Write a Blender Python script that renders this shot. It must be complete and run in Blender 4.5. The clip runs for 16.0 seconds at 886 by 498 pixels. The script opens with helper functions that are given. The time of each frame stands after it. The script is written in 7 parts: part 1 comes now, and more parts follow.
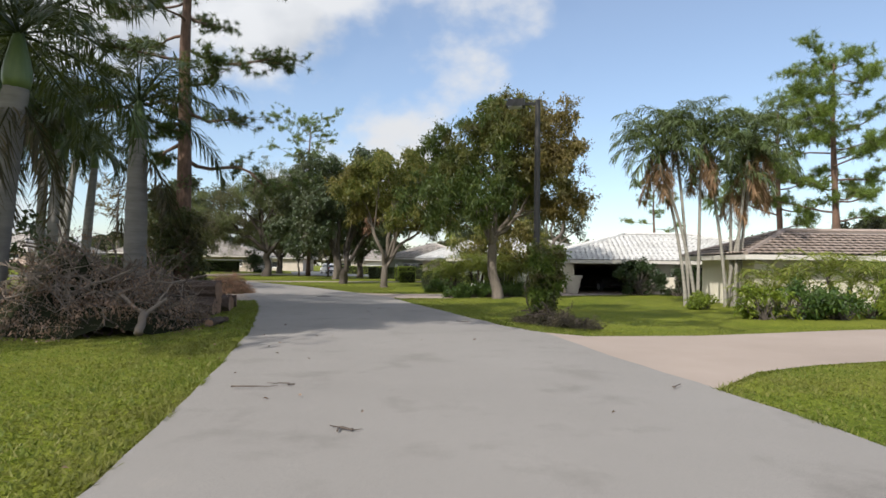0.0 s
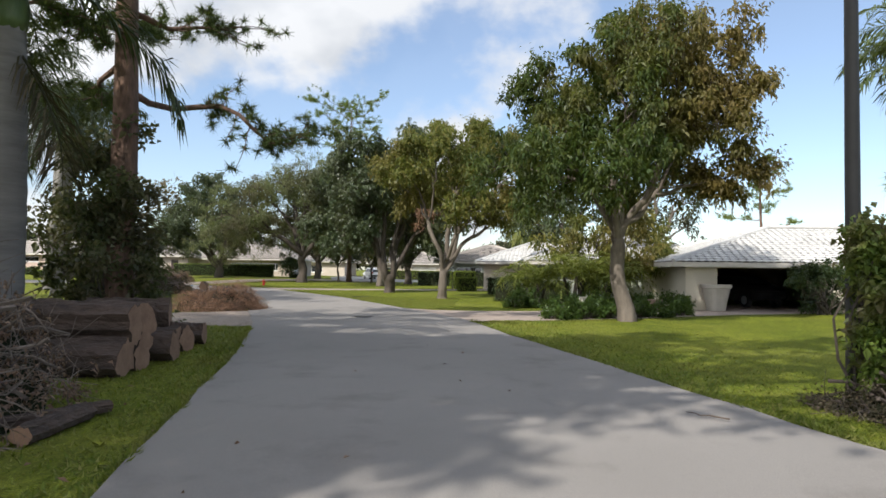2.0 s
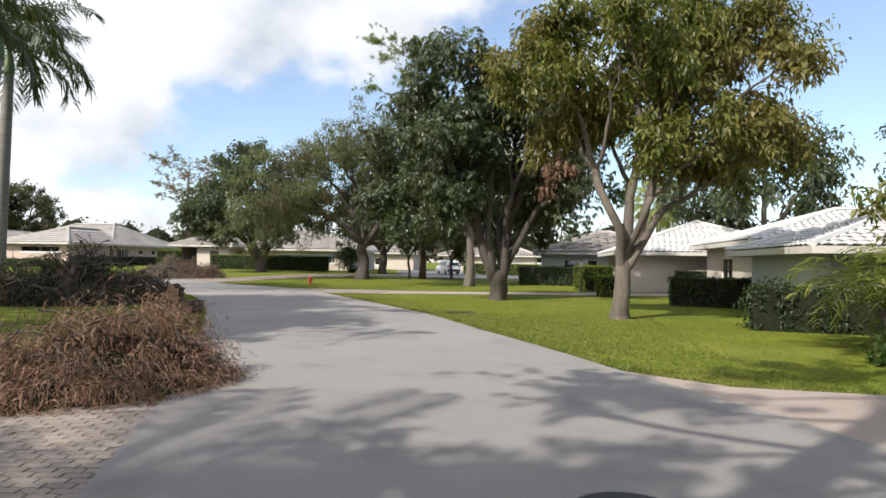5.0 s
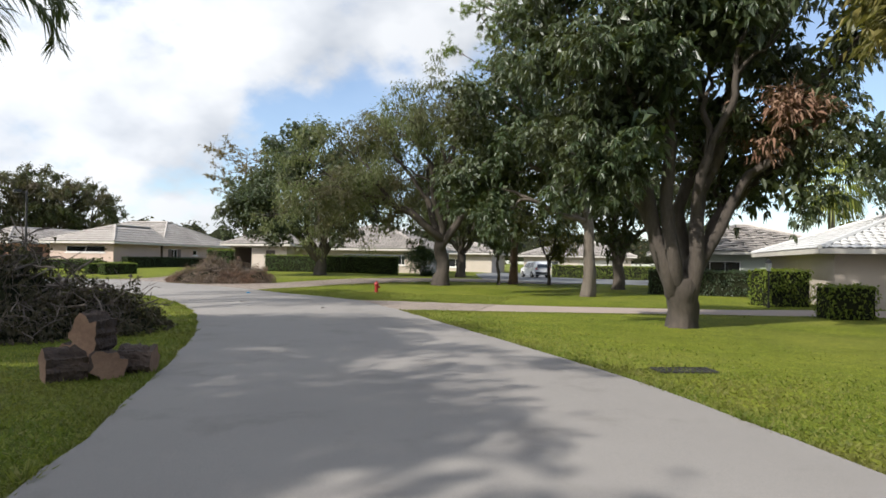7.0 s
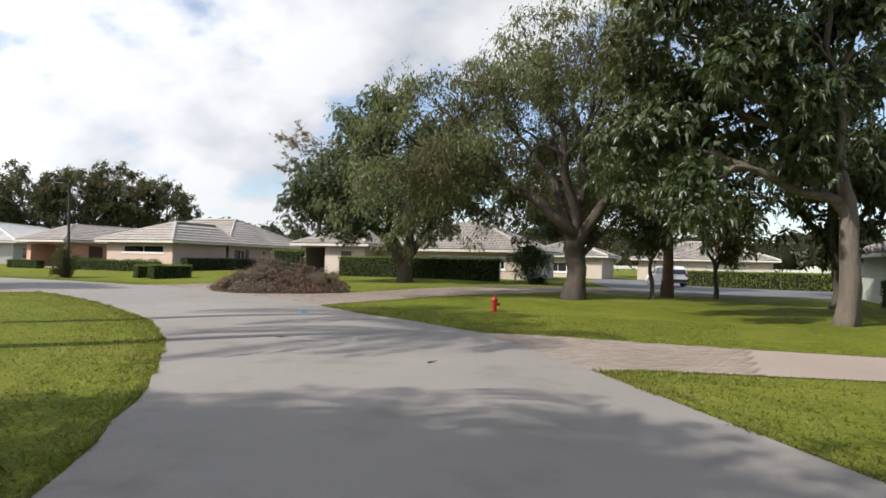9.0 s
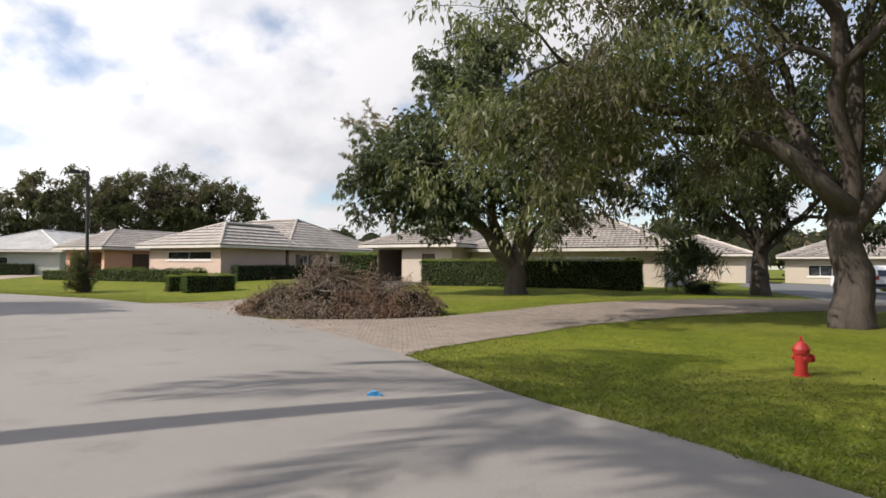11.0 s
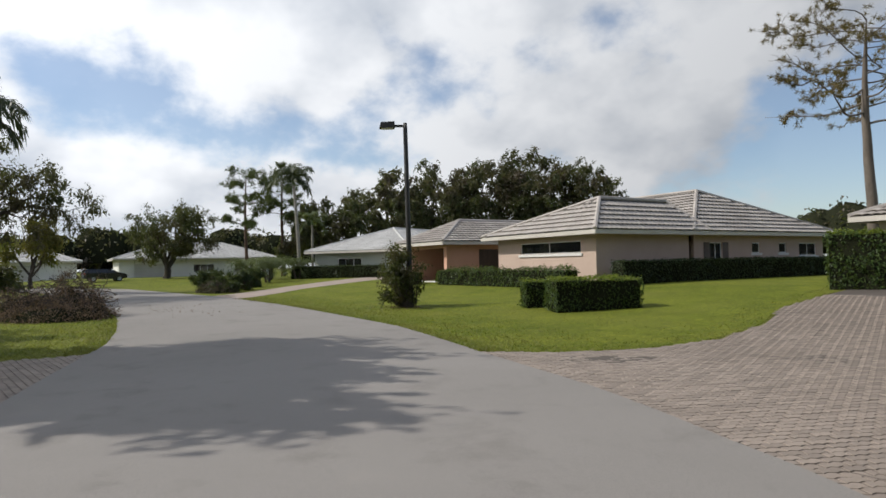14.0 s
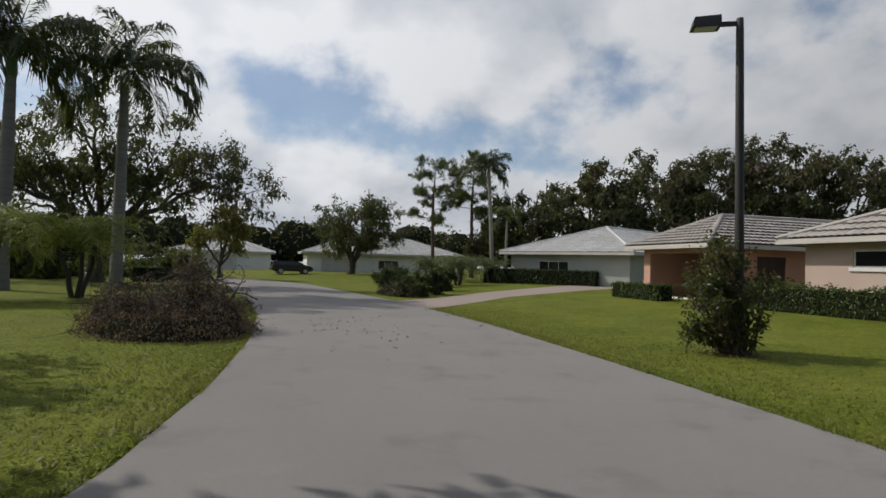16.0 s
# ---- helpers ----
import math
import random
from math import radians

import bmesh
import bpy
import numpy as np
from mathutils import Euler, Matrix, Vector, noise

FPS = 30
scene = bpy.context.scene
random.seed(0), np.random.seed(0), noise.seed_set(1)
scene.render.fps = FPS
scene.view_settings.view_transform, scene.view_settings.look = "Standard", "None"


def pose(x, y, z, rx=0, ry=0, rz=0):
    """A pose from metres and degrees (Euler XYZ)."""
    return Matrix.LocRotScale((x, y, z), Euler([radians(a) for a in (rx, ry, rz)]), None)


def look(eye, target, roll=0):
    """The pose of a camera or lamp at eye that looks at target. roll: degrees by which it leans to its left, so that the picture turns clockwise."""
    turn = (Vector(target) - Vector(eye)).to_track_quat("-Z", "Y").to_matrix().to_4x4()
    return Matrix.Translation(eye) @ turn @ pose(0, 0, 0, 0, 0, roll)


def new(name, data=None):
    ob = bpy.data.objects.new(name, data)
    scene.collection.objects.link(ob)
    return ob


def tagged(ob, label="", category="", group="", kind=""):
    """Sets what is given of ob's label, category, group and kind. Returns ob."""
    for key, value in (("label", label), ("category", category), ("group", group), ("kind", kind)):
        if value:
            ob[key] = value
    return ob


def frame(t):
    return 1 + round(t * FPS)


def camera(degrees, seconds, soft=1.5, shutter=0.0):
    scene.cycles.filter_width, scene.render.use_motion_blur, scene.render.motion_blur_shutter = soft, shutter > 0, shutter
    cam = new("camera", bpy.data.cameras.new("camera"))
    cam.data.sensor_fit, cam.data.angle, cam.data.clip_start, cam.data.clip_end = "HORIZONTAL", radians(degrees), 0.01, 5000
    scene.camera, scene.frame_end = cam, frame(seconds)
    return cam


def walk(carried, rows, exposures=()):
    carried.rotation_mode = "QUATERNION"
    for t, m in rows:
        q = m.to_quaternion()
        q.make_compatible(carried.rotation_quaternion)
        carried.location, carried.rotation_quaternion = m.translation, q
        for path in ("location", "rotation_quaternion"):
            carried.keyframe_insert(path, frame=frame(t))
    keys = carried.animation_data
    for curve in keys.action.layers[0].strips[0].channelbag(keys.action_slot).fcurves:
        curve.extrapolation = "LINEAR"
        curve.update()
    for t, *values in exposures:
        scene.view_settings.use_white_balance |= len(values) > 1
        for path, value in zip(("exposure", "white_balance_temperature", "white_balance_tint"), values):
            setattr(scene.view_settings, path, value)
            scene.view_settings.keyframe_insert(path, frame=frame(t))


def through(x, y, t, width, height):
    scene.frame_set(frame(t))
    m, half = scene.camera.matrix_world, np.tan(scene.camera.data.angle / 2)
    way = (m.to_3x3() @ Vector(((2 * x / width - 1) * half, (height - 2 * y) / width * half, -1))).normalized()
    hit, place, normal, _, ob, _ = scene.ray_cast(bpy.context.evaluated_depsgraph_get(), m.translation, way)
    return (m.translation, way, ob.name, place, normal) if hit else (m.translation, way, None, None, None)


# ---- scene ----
cam = camera(70.0, 16.0, soft=1.6)
EYE = 1.7
PATH = [
    (0.0, 0.000, 0.000, -0.000, 1.564, -0.686),
    (0.5, -0.443, 2.878, 0.919, 1.860, -0.747),
    (1.0, -0.820, 5.759, 1.966, 1.875, -1.093),
    (1.5, -1.351, 8.580, 2.963, 1.901, -0.778),
    (2.0, -1.947, 11.381, 3.932, 1.926, -0.755),
    (2.5, -2.656, 14.204, 4.847, 1.656, -0.719),
    (3.0, -3.364, 17.138, 5.809, 1.577, -0.837),
    (3.5, -4.137, 20.167, 6.815, 1.505, -1.083),
    (4.0, -5.043, 23.223, 7.817, 1.294, -1.073),
    (6.5, -9.567, 36.314, 13.399, 1.223, -0.878),
    (7.0, -10.746, 38.941, 15.467, 1.194, -0.947),
    (7.5, -11.976, 41.538, 17.683, 1.223, -0.934),
    (8.0, -13.353, 44.077, 19.752, 1.259, -1.010),
    (10.5, -21.449, 56.859, 26.532, 1.559, -0.915),
    (11.0, -23.358, 59.393, 28.902, 1.622, -0.335),
    (11.5, -25.376, 61.904, 31.326, 1.554, 0.304),
    (12.0, -27.612, 64.284, 34.524, 1.607, 0.618),
    (12.5, -29.996, 66.418, 39.493, 1.419, 1.091),
    (13.0, -32.628, 68.183, 45.317, 1.359, 1.566),
    (13.5, -35.388, 69.641, 52.404, 1.459, 1.238),
    (14.0, -38.278, 70.726, 59.300, 1.395, 1.041),
    (14.5, -41.097, 71.483, 65.327, 1.400, 0.143),
    (15.0, -43.791, 71.981, 69.832, 1.567, -0.916),
    (15.5, -46.389, 72.412, 72.865, 1.636, -1.450),
    (16.0, -48.931, 72.667, 75.098, 1.658, -1.784),
]
walk(cam, [(t, pose(x, y, EYE, 90 + pitch, roll, yaw)) for t, x, y, yaw, pitch, roll in PATH],
     [(0.0, 0.16, 6250, 10), (4.0, 0.48, 6250, 10), (7.0, 0.30, 6200, 10), (10.5, 0.14, 6450, 13), (12.0, 0.05, 6500, 14), (13.5, -0.22, 6350, 11), (14.0, -0.38, 6250, 10), (15.0, -0.67, 6250, 10), (16.0, -0.83, 6250, 10)])


# ---------------------------------------------------------------- world, sun
SUN_YAW, SUN_UP = 143.0, 41.0     # degrees: left of north, above the horizon
world = bpy.data.worlds.new("world")
scene.world = world
world.use_nodes = True
wn, wl = world.node_tree.nodes, world.node_tree.links
wn.clear()
w_out = wn.new("ShaderNodeOutputWorld")
w_bg = wn.new("ShaderNodeBackground")
w_sky = wn.new("ShaderNodeTexSky")
w_sky.sky_type = "NISHITA"
w_sky.sun_disc = False
w_sky.sun_elevation = radians(SUN_UP)
w_sky.sun_rotation = radians(-SUN_YAW)
w_sky.air_density, w_sky.dust_density, w_sky.ozone_density = 1.0, 0.6, 1.6
w_co = wn.new("ShaderNodeTexCoord")
w_sep = wn.new("ShaderNodeSeparateXYZ")
wl.new(w_co.outputs["Generated"], w_sep.inputs[0])
w_zc = wn.new("ShaderNodeMath"); w_zc.operation = "ADD"; w_zc.inputs[1].default_value = 0.72
wl.new(w_sep.outputs["Z"], w_zc.inputs[0])
w_div = wn.new("ShaderNodeVectorMath"); w_div.operation = "DIVIDE"
w_zz = wn.new("ShaderNodeCombineXYZ")
for i in range(3):
    wl.new(w_zc.outputs[0], w_zz.inputs[i])
wl.new(w_co.outputs["Generated"], w_div.inputs[0]); wl.new(w_zz.outputs[0], w_div.inputs[1])


def sky_noise(scale, detail, rough, shift):
    add = wn.new("ShaderNodeVectorMath"); add.operation = "ADD"; add.inputs[1].default_value = shift
    wl.new(w_div.outputs[0], add.inputs[0])
    nz = wn.new("ShaderNodeTexNoise")
    nz.inputs["Scale"].default_value, nz.inputs["Detail"].default_value, nz.inputs["Roughness"].default_value = scale, detail, rough
    wl.new(add.outputs[0], nz.inputs["Vector"])
    return nz


# cloud cover grows towards the west and south, thins out to the north-east
w_dot = wn.new("ShaderNodeVectorMath"); w_dot.operation = "DOT_PRODUCT"
w_dot.inputs[1].default_value = (-0.78, -0.5, 0.0)
wl.new(w_co.outputs["Generated"], w_dot.inputs[0])
w_cov = wn.new("ShaderNodeMapRange")
w_cov.inputs["From Min"].default_value, w_cov.inputs["From Max"].default_value = -0.70, 0.05
w_cov.inputs["To Min"].default_value, w_cov.inputs["To Max"].default_value = -0.15, 0.12
wl.new(w_dot.outputs["Value"], w_cov.inputs["Value"])
n_big = sky_noise(2.7, 12.0, 0.53, (3.1, 1.7, 0.4))
sy, su = radians(SUN_YAW), radians(SUN_UP)
to_sun = Vector((-math.sin(sy) * math.cos(su), math.cos(sy) * math.cos(su), math.sin(su)))
n_lee = sky_noise(2.7, 5.0, 0.5, (3.1 + 0.11 * to_sun.x, 1.7 + 0.11 * to_sun.y, 0.4 + 0.05))
w_sum = wn.new("ShaderNodeMath"); w_sum.operation = "ADD"
wl.new(n_big.outputs["Fac"], w_sum.inputs[0]); wl.new(w_cov.outputs[0], w_sum.inputs[1])
# the cover breaks up overhead
w_high = wn.new("ShaderNodeMapRange"); w_high.interpolation_type = "SMOOTHSTEP"
w_high.inputs["From Min"].default_value, w_high.inputs["From Max"].default_value = 0.42, 0.80
w_high.inputs["To Min"].default_value, w_high.inputs["To Max"].default_value = 0.0, -0.065
wl.new(w_sep.outputs["Z"], w_high.inputs["Value"])
w_open = wn.new("ShaderNodeMath"); w_open.operation = "ADD"
wl.new(w_sum.outputs[0], w_open.inputs[0]); wl.new(w_high.outputs[0], w_open.inputs[1])
w_ramp = wn.new("ShaderNodeMapRange"); w_ramp.interpolation_type = "SMOOTHSTEP"
w_ramp.inputs["From Min"].default_value, w_ramp.inputs["From Max"].default_value = 0.46, 0.57
w_ramp.inputs["To Min"].default_value = 0.16
wl.new(w_open.outputs[0], w_ramp.inputs["Value"])
# cloud colour: bright where the cloud thins towards the sun, grey in thick parts and on the lee side
w_thick = wn.new("ShaderNodeMath"); w_thick.operation = "MULTIPLY_ADD"; w_thick.inputs[1].default_value = 1.5; w_thick.inputs[2].default_value = -0.42
wl.new(w_sum.outputs[0], w_thick.inputs[0])
w_lee = wn.new("ShaderNodeMath"); w_lee.operation = "SUBTRACT"
wl.new(n_lee.outputs["Fac"], w_lee.inputs[0]); wl.new(n_big.outputs["Fac"], w_lee.inputs[1])
w_lit = wn.new("ShaderNodeMath"); w_lit.operation = "MULTIPLY_ADD"; w_lit.inputs[1].default_value = 2.4
wl.new(w_lee.outputs[0], w_lit.inputs[0]); wl.new(w_thick.outputs[0], w_lit.inputs[2])
w_core = wn.new("ShaderNodeValToRGB")
w_core.color_ramp.elements[0].position, w_core.color_ramp.elements[0].color = 0.42, (1.0, 1.0, 1.0, 1)
w_core.color_ramp.elements[1].position, w_core.color_ramp.elements[1].color = 0.86, (0.52, 0.56, 0.62, 1)
wl.new(w_lit.outputs[0], w_core.inputs[0])
w_gain = wn.new("ShaderNodeVectorMath"); w_gain.operation = "SCALE"
wl.new(w_core.outputs[0], w_gain.inputs[0])
# clouds are brighter round the sun
w_near = wn.new("ShaderNodeVectorMath"); w_near.operation = "DOT_PRODUCT"; w_near.inputs[1].default_value = to_sun
w_unit = wn.new("ShaderNodeVectorMath"); w_unit.operation = "NORMALIZE"
wl.new(w_co.outputs["Generated"], w_unit.inputs[0]); wl.new(w_unit.outputs[0], w_near.inputs[0])
w_glow = wn.new("ShaderNodeMapRange"); w_glow.interpolation_type = "SMOOTHSTEP"
w_glow.inputs["From Min"].default_value, w_glow.inputs["From Max"].default_value = -0.4, 1.0
w_glow.inputs["To Min"].default_value, w_glow.inputs["To Max"].default_value = 4.7, 10.6
wl.new(w_near.outputs["Value"], w_glow.inputs["Value"]); wl.new(w_glow.outputs[0], w_gain.inputs["Scale"])
w_mix = wn.new("ShaderNodeMix"); w_mix.data_type = "RGBA"
wl.new(w_ramp.outputs[0], w_mix.inputs["Factor"])
wl.new(w_sky.outputs[0], w_mix.inputs["A"]); wl.new(w_gain.outputs[0], w_mix.inputs["B"])
wl.new(w_mix.outputs["Result"], w_bg.inputs["Color"])
w_bg.inputs["Strength"].default_value = 0.15
wl.new(w_bg.outputs[0], w_out.inputs["Surface"])

sun = new("sun", bpy.data.lights.new("sun", "SUN"))
sun.data.energy, sun.data.angle, sun.data.color = 5.0, radians(0.6), (1.0, 0.94, 0.84)
sun.matrix_world = look(to_sun * 100, (0, 0, 0))


# ---------------------------------------------------------------- materials
def node(nt, kind, **values):
    n = nt.nodes.new(kind)
    for k, v in values.items():
        n.inputs[k.replace("_", " ")].default_value = v
    return n


def noise_fac(nt, scale, detail=4.0, rough=0.6, source="Object", stretch=None):
    co = nt.nodes.new("ShaderNodeTexCoord")
    out = co.outputs[source]
    if stretch:
        mp = nt.nodes.new("ShaderNodeMapping")
        mp.inputs["Scale"].default_value = stretch
        nt.links.new(out, mp.inputs[0])
        out = mp.outputs[0]
    nz = node(nt, "ShaderNodeTexNoise", Scale=scale, Detail=detail, Roughness=rough)
    nt.links.new(out, nz.inputs["Vector"])
    return nz.outputs["Fac"]


def ramp(nt, fac, stops):
    r = nt.nodes.new("ShaderNodeValToRGB")
    els = r.color_ramp.elements
    while len(els) < len(stops):
        els.new(0.5)
    for e, (p, c) in zip(els, stops):
        e.position, e.color = p, (*c, 1)
    nt.links.new(fac, r.inputs[0])
    return r.outputs[0]


def mixc(nt, fac, a, b, blend="MIX"):
    m = nt.nodes.new("ShaderNodeMix")
    m.data_type, m.blend_type = "RGBA", blend
    for key, v in (("Factor", fac), ("A", a), ("B", b)):
        if isinstance(v, (int, float)):
            m.inputs[key].default_value = v
        elif isinstance(v, tuple):
            m.inputs[key].default_value = (*v, 1)
        else:
            nt.links.new(v, m.inputs[key])
    return m.outputs["Result"]


def bumped(nt, bsdf, fac, strength, dist):
    b = node(nt, "ShaderNodeBump", Strength=strength, Distance=dist)
    nt.links.new(fac, b.inputs["Height"])
    nt.links.new(b.outputs[0], bsdf.inputs["Normal"])


def surface(name, dark, light, scale=3.0, fine=40.0, rough=0.8, bump=0.3, dist=0.01, metal=0.0, spec=0.5, per=0.0, stretch=None, source="Object"):
    """Two-scale mottled surface; per: strength of the difference from piece to piece."""
    m = bpy.data.materials.new(name)
    m.use_nodes = True
    nt = m.node_tree
    b = nt.nodes["Principled BSDF"]
    big = noise_fac(nt, scale, 5, 0.6, source, stretch)
    small = noise_fac(nt, fine, 3, 0.7, source, stretch)
    mid = tuple((a + c) / 2 for a, c in zip(dark, light))
    col = ramp(nt, big, [(0.3, dark), (0.5, mid), (0.7, light)])
    col = mixc(nt, 0.35, col, ramp(nt, small, [(0.3, dark), (0.7, light)]))
    if per:
        info = nt.nodes.new("ShaderNodeObjectInfo")
        geo = nt.nodes.new("ShaderNodeNewGeometry")
        ad = nt.nodes.new("ShaderNodeMath"); ad.operation = "ADD"
        fr = nt.nodes.new("ShaderNodeMath"); fr.operation = "FRACT"
        nt.links.new(info.outputs["Random"], ad.inputs[0]); nt.links.new(geo.outputs["Random Per Island"], ad.inputs[1])
        nt.links.new(ad.outputs[0], fr.inputs[0])
        shade = ramp(nt, fr.outputs[0], [(0.0, (1 - per,) * 3), (1.0, (1 + per * 0.4,) * 3)])
        col = mixc(nt, 1.0, col, shade, "MULTIPLY")
    nt.links.new(col, b.inputs["Base Color"])
    b.inputs["Roughness"].default_value, b.inputs["Metallic"].default_value = rough, metal
    b.inputs["Specular IOR Level"].default_value = spec
    if bump:
        bumped(nt, b, small, bump, dist)
    return m


def foliage(name, greens, patch=None, patch_scale=0.35, turn=0.0, rough=0.5, through=0.35, spec=0.4):
    """Leaves that differ one by one; patch: a second colour that takes whole parts of the crown."""
    m = bpy.data.materials.new(name)
    m.use_nodes = True
    nt = m.node_tree
    b = nt.nodes["Principled BSDF"]
    geo = nt.nodes.new("ShaderNodeNewGeometry")
    n = len(greens)
    col = ramp(nt, geo.outputs["Random Per Island"], [(i / max(n - 1, 1), g) for i, g in enumerate(greens)])
    if patch:
        f = noise_fac(nt, patch_scale, 3, 0.55)
        if turn:      # the side of the crown that has browned
            co = nt.nodes.new("ShaderNodeTexCoord")
            sx = nt.nodes.new("ShaderNodeSeparateXYZ")
            ad = nt.nodes.new("ShaderNodeMath"); ad.operation = "MULTIPLY_ADD"; ad.inputs[1].default_value = turn
            nt.links.new(co.outputs["Object"], sx.inputs[0]); nt.links.new(sx.outputs["X"], ad.inputs[0]); nt.links.new(f, ad.inputs[2])
            f = ad.outputs[0]
        mr = node(nt, "ShaderNodeMapRange")
        mr.inputs["From Min"].default_value, mr.inputs["From Max"].default_value = 0.44, 0.62
        nt.links.new(f, mr.inputs["Value"])
        pc = ramp(nt, geo.outputs["Random Per Island"], [(0.0, tuple(0.6 * c for c in patch)), (1.0, tuple(1.2 * c for c in patch))])
        col = mixc(nt, mr.outputs[0], col, pc)
    nt.links.new(col, b.inputs["Base Color"])
    b.inputs["Roughness"].default_value = rough
    b.inputs["Specular IOR Level"].default_value = spec
    tr = nt.nodes.new("ShaderNodeBsdfTranslucent")
    warm = mixc(nt, 0.35, col, (0.30, 0.34, 0.03))
    nt.links.new(warm, tr.inputs["Color"])
    mx = nt.nodes.new("ShaderNodeMixShader")
    mx.inputs[0].default_value = through
    nt.links.new(b.outputs[0], mx.inputs[1]); nt.links.new(tr.outputs[0], mx.inputs[2])
    nt.links.new(mx.outputs[0], nt.nodes["Material Output"].inputs["Surface"])
    return m


M_GRASS = surface("lawn", (0.070, 0.100, 0.011), (0.168, 0.190, 0.028), 0.5, 24.0, 0.9, 0.7, 0.03, spec=0.1)
def lawn_detail(m):
    """Fine tufts and soft yellowish patches over the lawn's colour."""
    nt = m.node_tree
    b = nt.nodes["Principled BSDF"]
    col = b.inputs["Base Color"].links[0].from_socket
    for scale, lo, hi in ((48.0, 0.36, 1.6), (11.0, 0.62, 1.32), (2.2, 0.84, 1.14)):
        col = mixc(nt, 1.0, col, ramp(nt, noise_fac(nt, scale, 3, 0.7), [(0.32, (lo, lo, lo * 0.9)), (0.68, (hi, hi * 0.98, hi * 0.9))]), "MULTIPLY")
    col = mixc(nt, ramp(nt, noise_fac(nt, 0.22, 4, 0.6), [(0.45, (0, 0, 0)), (0.7, (0.45, 0.45, 0.45))]), col, (0.17, 0.165, 0.035))
    nt.links.new(col, b.inputs["Base Color"])


lawn_detail(M_GRASS)
M_BLADE = foliage("grass_blade", [(0.075, 0.115, 0.014), (0.125, 0.165, 0.025), (0.185, 0.215, 0.040), (0.27, 0.25, 0.09)], patch=(0.19, 0.19, 0.05), patch_scale=0.5, through=0.5, spec=0.2)
def road_material():
    """Worn pale paving: warm grey with fine aggregate, broad blotches, faint stains and darker hairline cracks."""
    m = surface("worn_road", (0.190, 0.174, 0.158), (0.258, 0.238, 0.218), 0.13, 55.0, 0.86, 0.35, 0.004, spec=0.3)
    nt = m.node_tree
    b = nt.nodes["Principled BSDF"]
    col = b.inputs["Base Color"].links[0].from_socket
    stain = ramp(nt, noise_fac(nt, 0.75, 6, 0.65), [(0.30, (0.80, 0.79, 0.78)), (0.46, (1.0, 1.0, 1.0)), (0.62, (1.0, 1.0, 1.0)), (0.75, (1.08, 1.07, 1.05))])
    col = mixc(nt, 1.0, col, stain, "MULTIPLY")
    grit = ramp(nt, noise_fac(nt, 160.0, 2, 0.8), [(0.30, (0.72, 0.72, 0.72)), (0.5, (1.0, 1.0, 1.0)), (0.70, (1.16, 1.15, 1.13))])
    col = mixc(nt, 1.0, col, grit, "MULTIPLY")
    nt.links.new(col, b.inputs["Base Color"])
    return m


M_ROAD = road_material()
M_ASPHALT = surface("worn_asphalt", (0.10, 0.10, 0.10), (0.16, 0.16, 0.155), 0.4, 60.0, 0.85, 0.3, 0.004, spec=0.3)
M_PAVEBED = surface("paver_joint_sand", (0.055, 0.043, 0.034), (0.10, 0.082, 0.066), 0.8, 40.0, 0.95, 0.3, 0.004)
M_PAVER = surface("clay_paver", (0.205, 0.165, 0.132), (0.30, 0.245, 0.20), 0.5, 30.0, 0.85, 0.3, 0.003, per=0.22)
M_PINKDRIVE = surface("pink_concrete_drive", (0.25, 0.20, 0.165), (0.34, 0.275, 0.23), 0.3, 50.0, 0.88, 0.25, 0.003, spec=0.3)
M_DIRT = surface("mulch_soil", (0.045, 0.028, 0.018), (0.12, 0.078, 0.05), 1.5, 18.0, 0.95, 0.8, 0.03)
M_BARK = surface("grey_bark", (0.028, 0.022, 0.018), (0.092, 0.074, 0.058), 2.0, 14.0, 0.95, 0.9, 0.03, stretch=(1, 1, 0.25))
M_BARKD = surface("dark_bark", (0.035, 0.028, 0.022), (0.105, 0.085, 0.066), 2.0, 14.0, 0.95, 0.9, 0.03, stretch=(1, 1, 0.25))
M_BARKL = surface("pale_fig_bark", (0.070, 0.056, 0.044), (0.175, 0.145, 0.115), 2.0, 14.0, 0.9, 0.6, 0.02, stretch=(1, 1, 0.3))
M_PINEBARK = surface("pine_bark", (0.060, 0.038, 0.028), (0.20, 0.12, 0.085), 3.0, 12.0, 0.95, 1.0, 0.04, stretch=(1, 1, 0.3))
M_PALMTRUNK = surface("royal_palm_trunk", (0.115, 0.105, 0.095), (0.23, 0.215, 0.195), 1.5, 7.0, 0.85, 0.5, 0.015, stretch=(0.3, 0.3, 2.2))
M_THINTRUNK = surface("ringed_palm_trunk", (0.13, 0.12, 0.10), (0.33, 0.30, 0.25), 1.5, 7.0, 0.85, 0.5, 0.015, stretch=(0.3, 0.3, 3.0))
M_SHAFT = surface("palm_crownshaft", (0.055, 0.095, 0.03), (0.12, 0.165, 0.055), 1.0, 8.0, 0.45, 0.1, 0.005, stretch=(1, 1, 0.2))
M_LOG = surface("cut_log_bark", (0.020, 0.015, 0.012), (0.110, 0.074, 0.056), 3.0, 16.0, 0.95, 1.0, 0.06, stretch=(0.35, 1, 1))
M_LOGEND = surface("sawn_wood", (0.17, 0.095, 0.06), (0.32, 0.20, 0.13), 4.0, 30.0, 0.9, 0.3, 0.004)
M_TWIG = surface("dead_branches", (0.075, 0.056, 0.043), (0.25, 0.20, 0.16), 3.0, 20.0, 0.95, 0.4, 0.01, per=0.4)
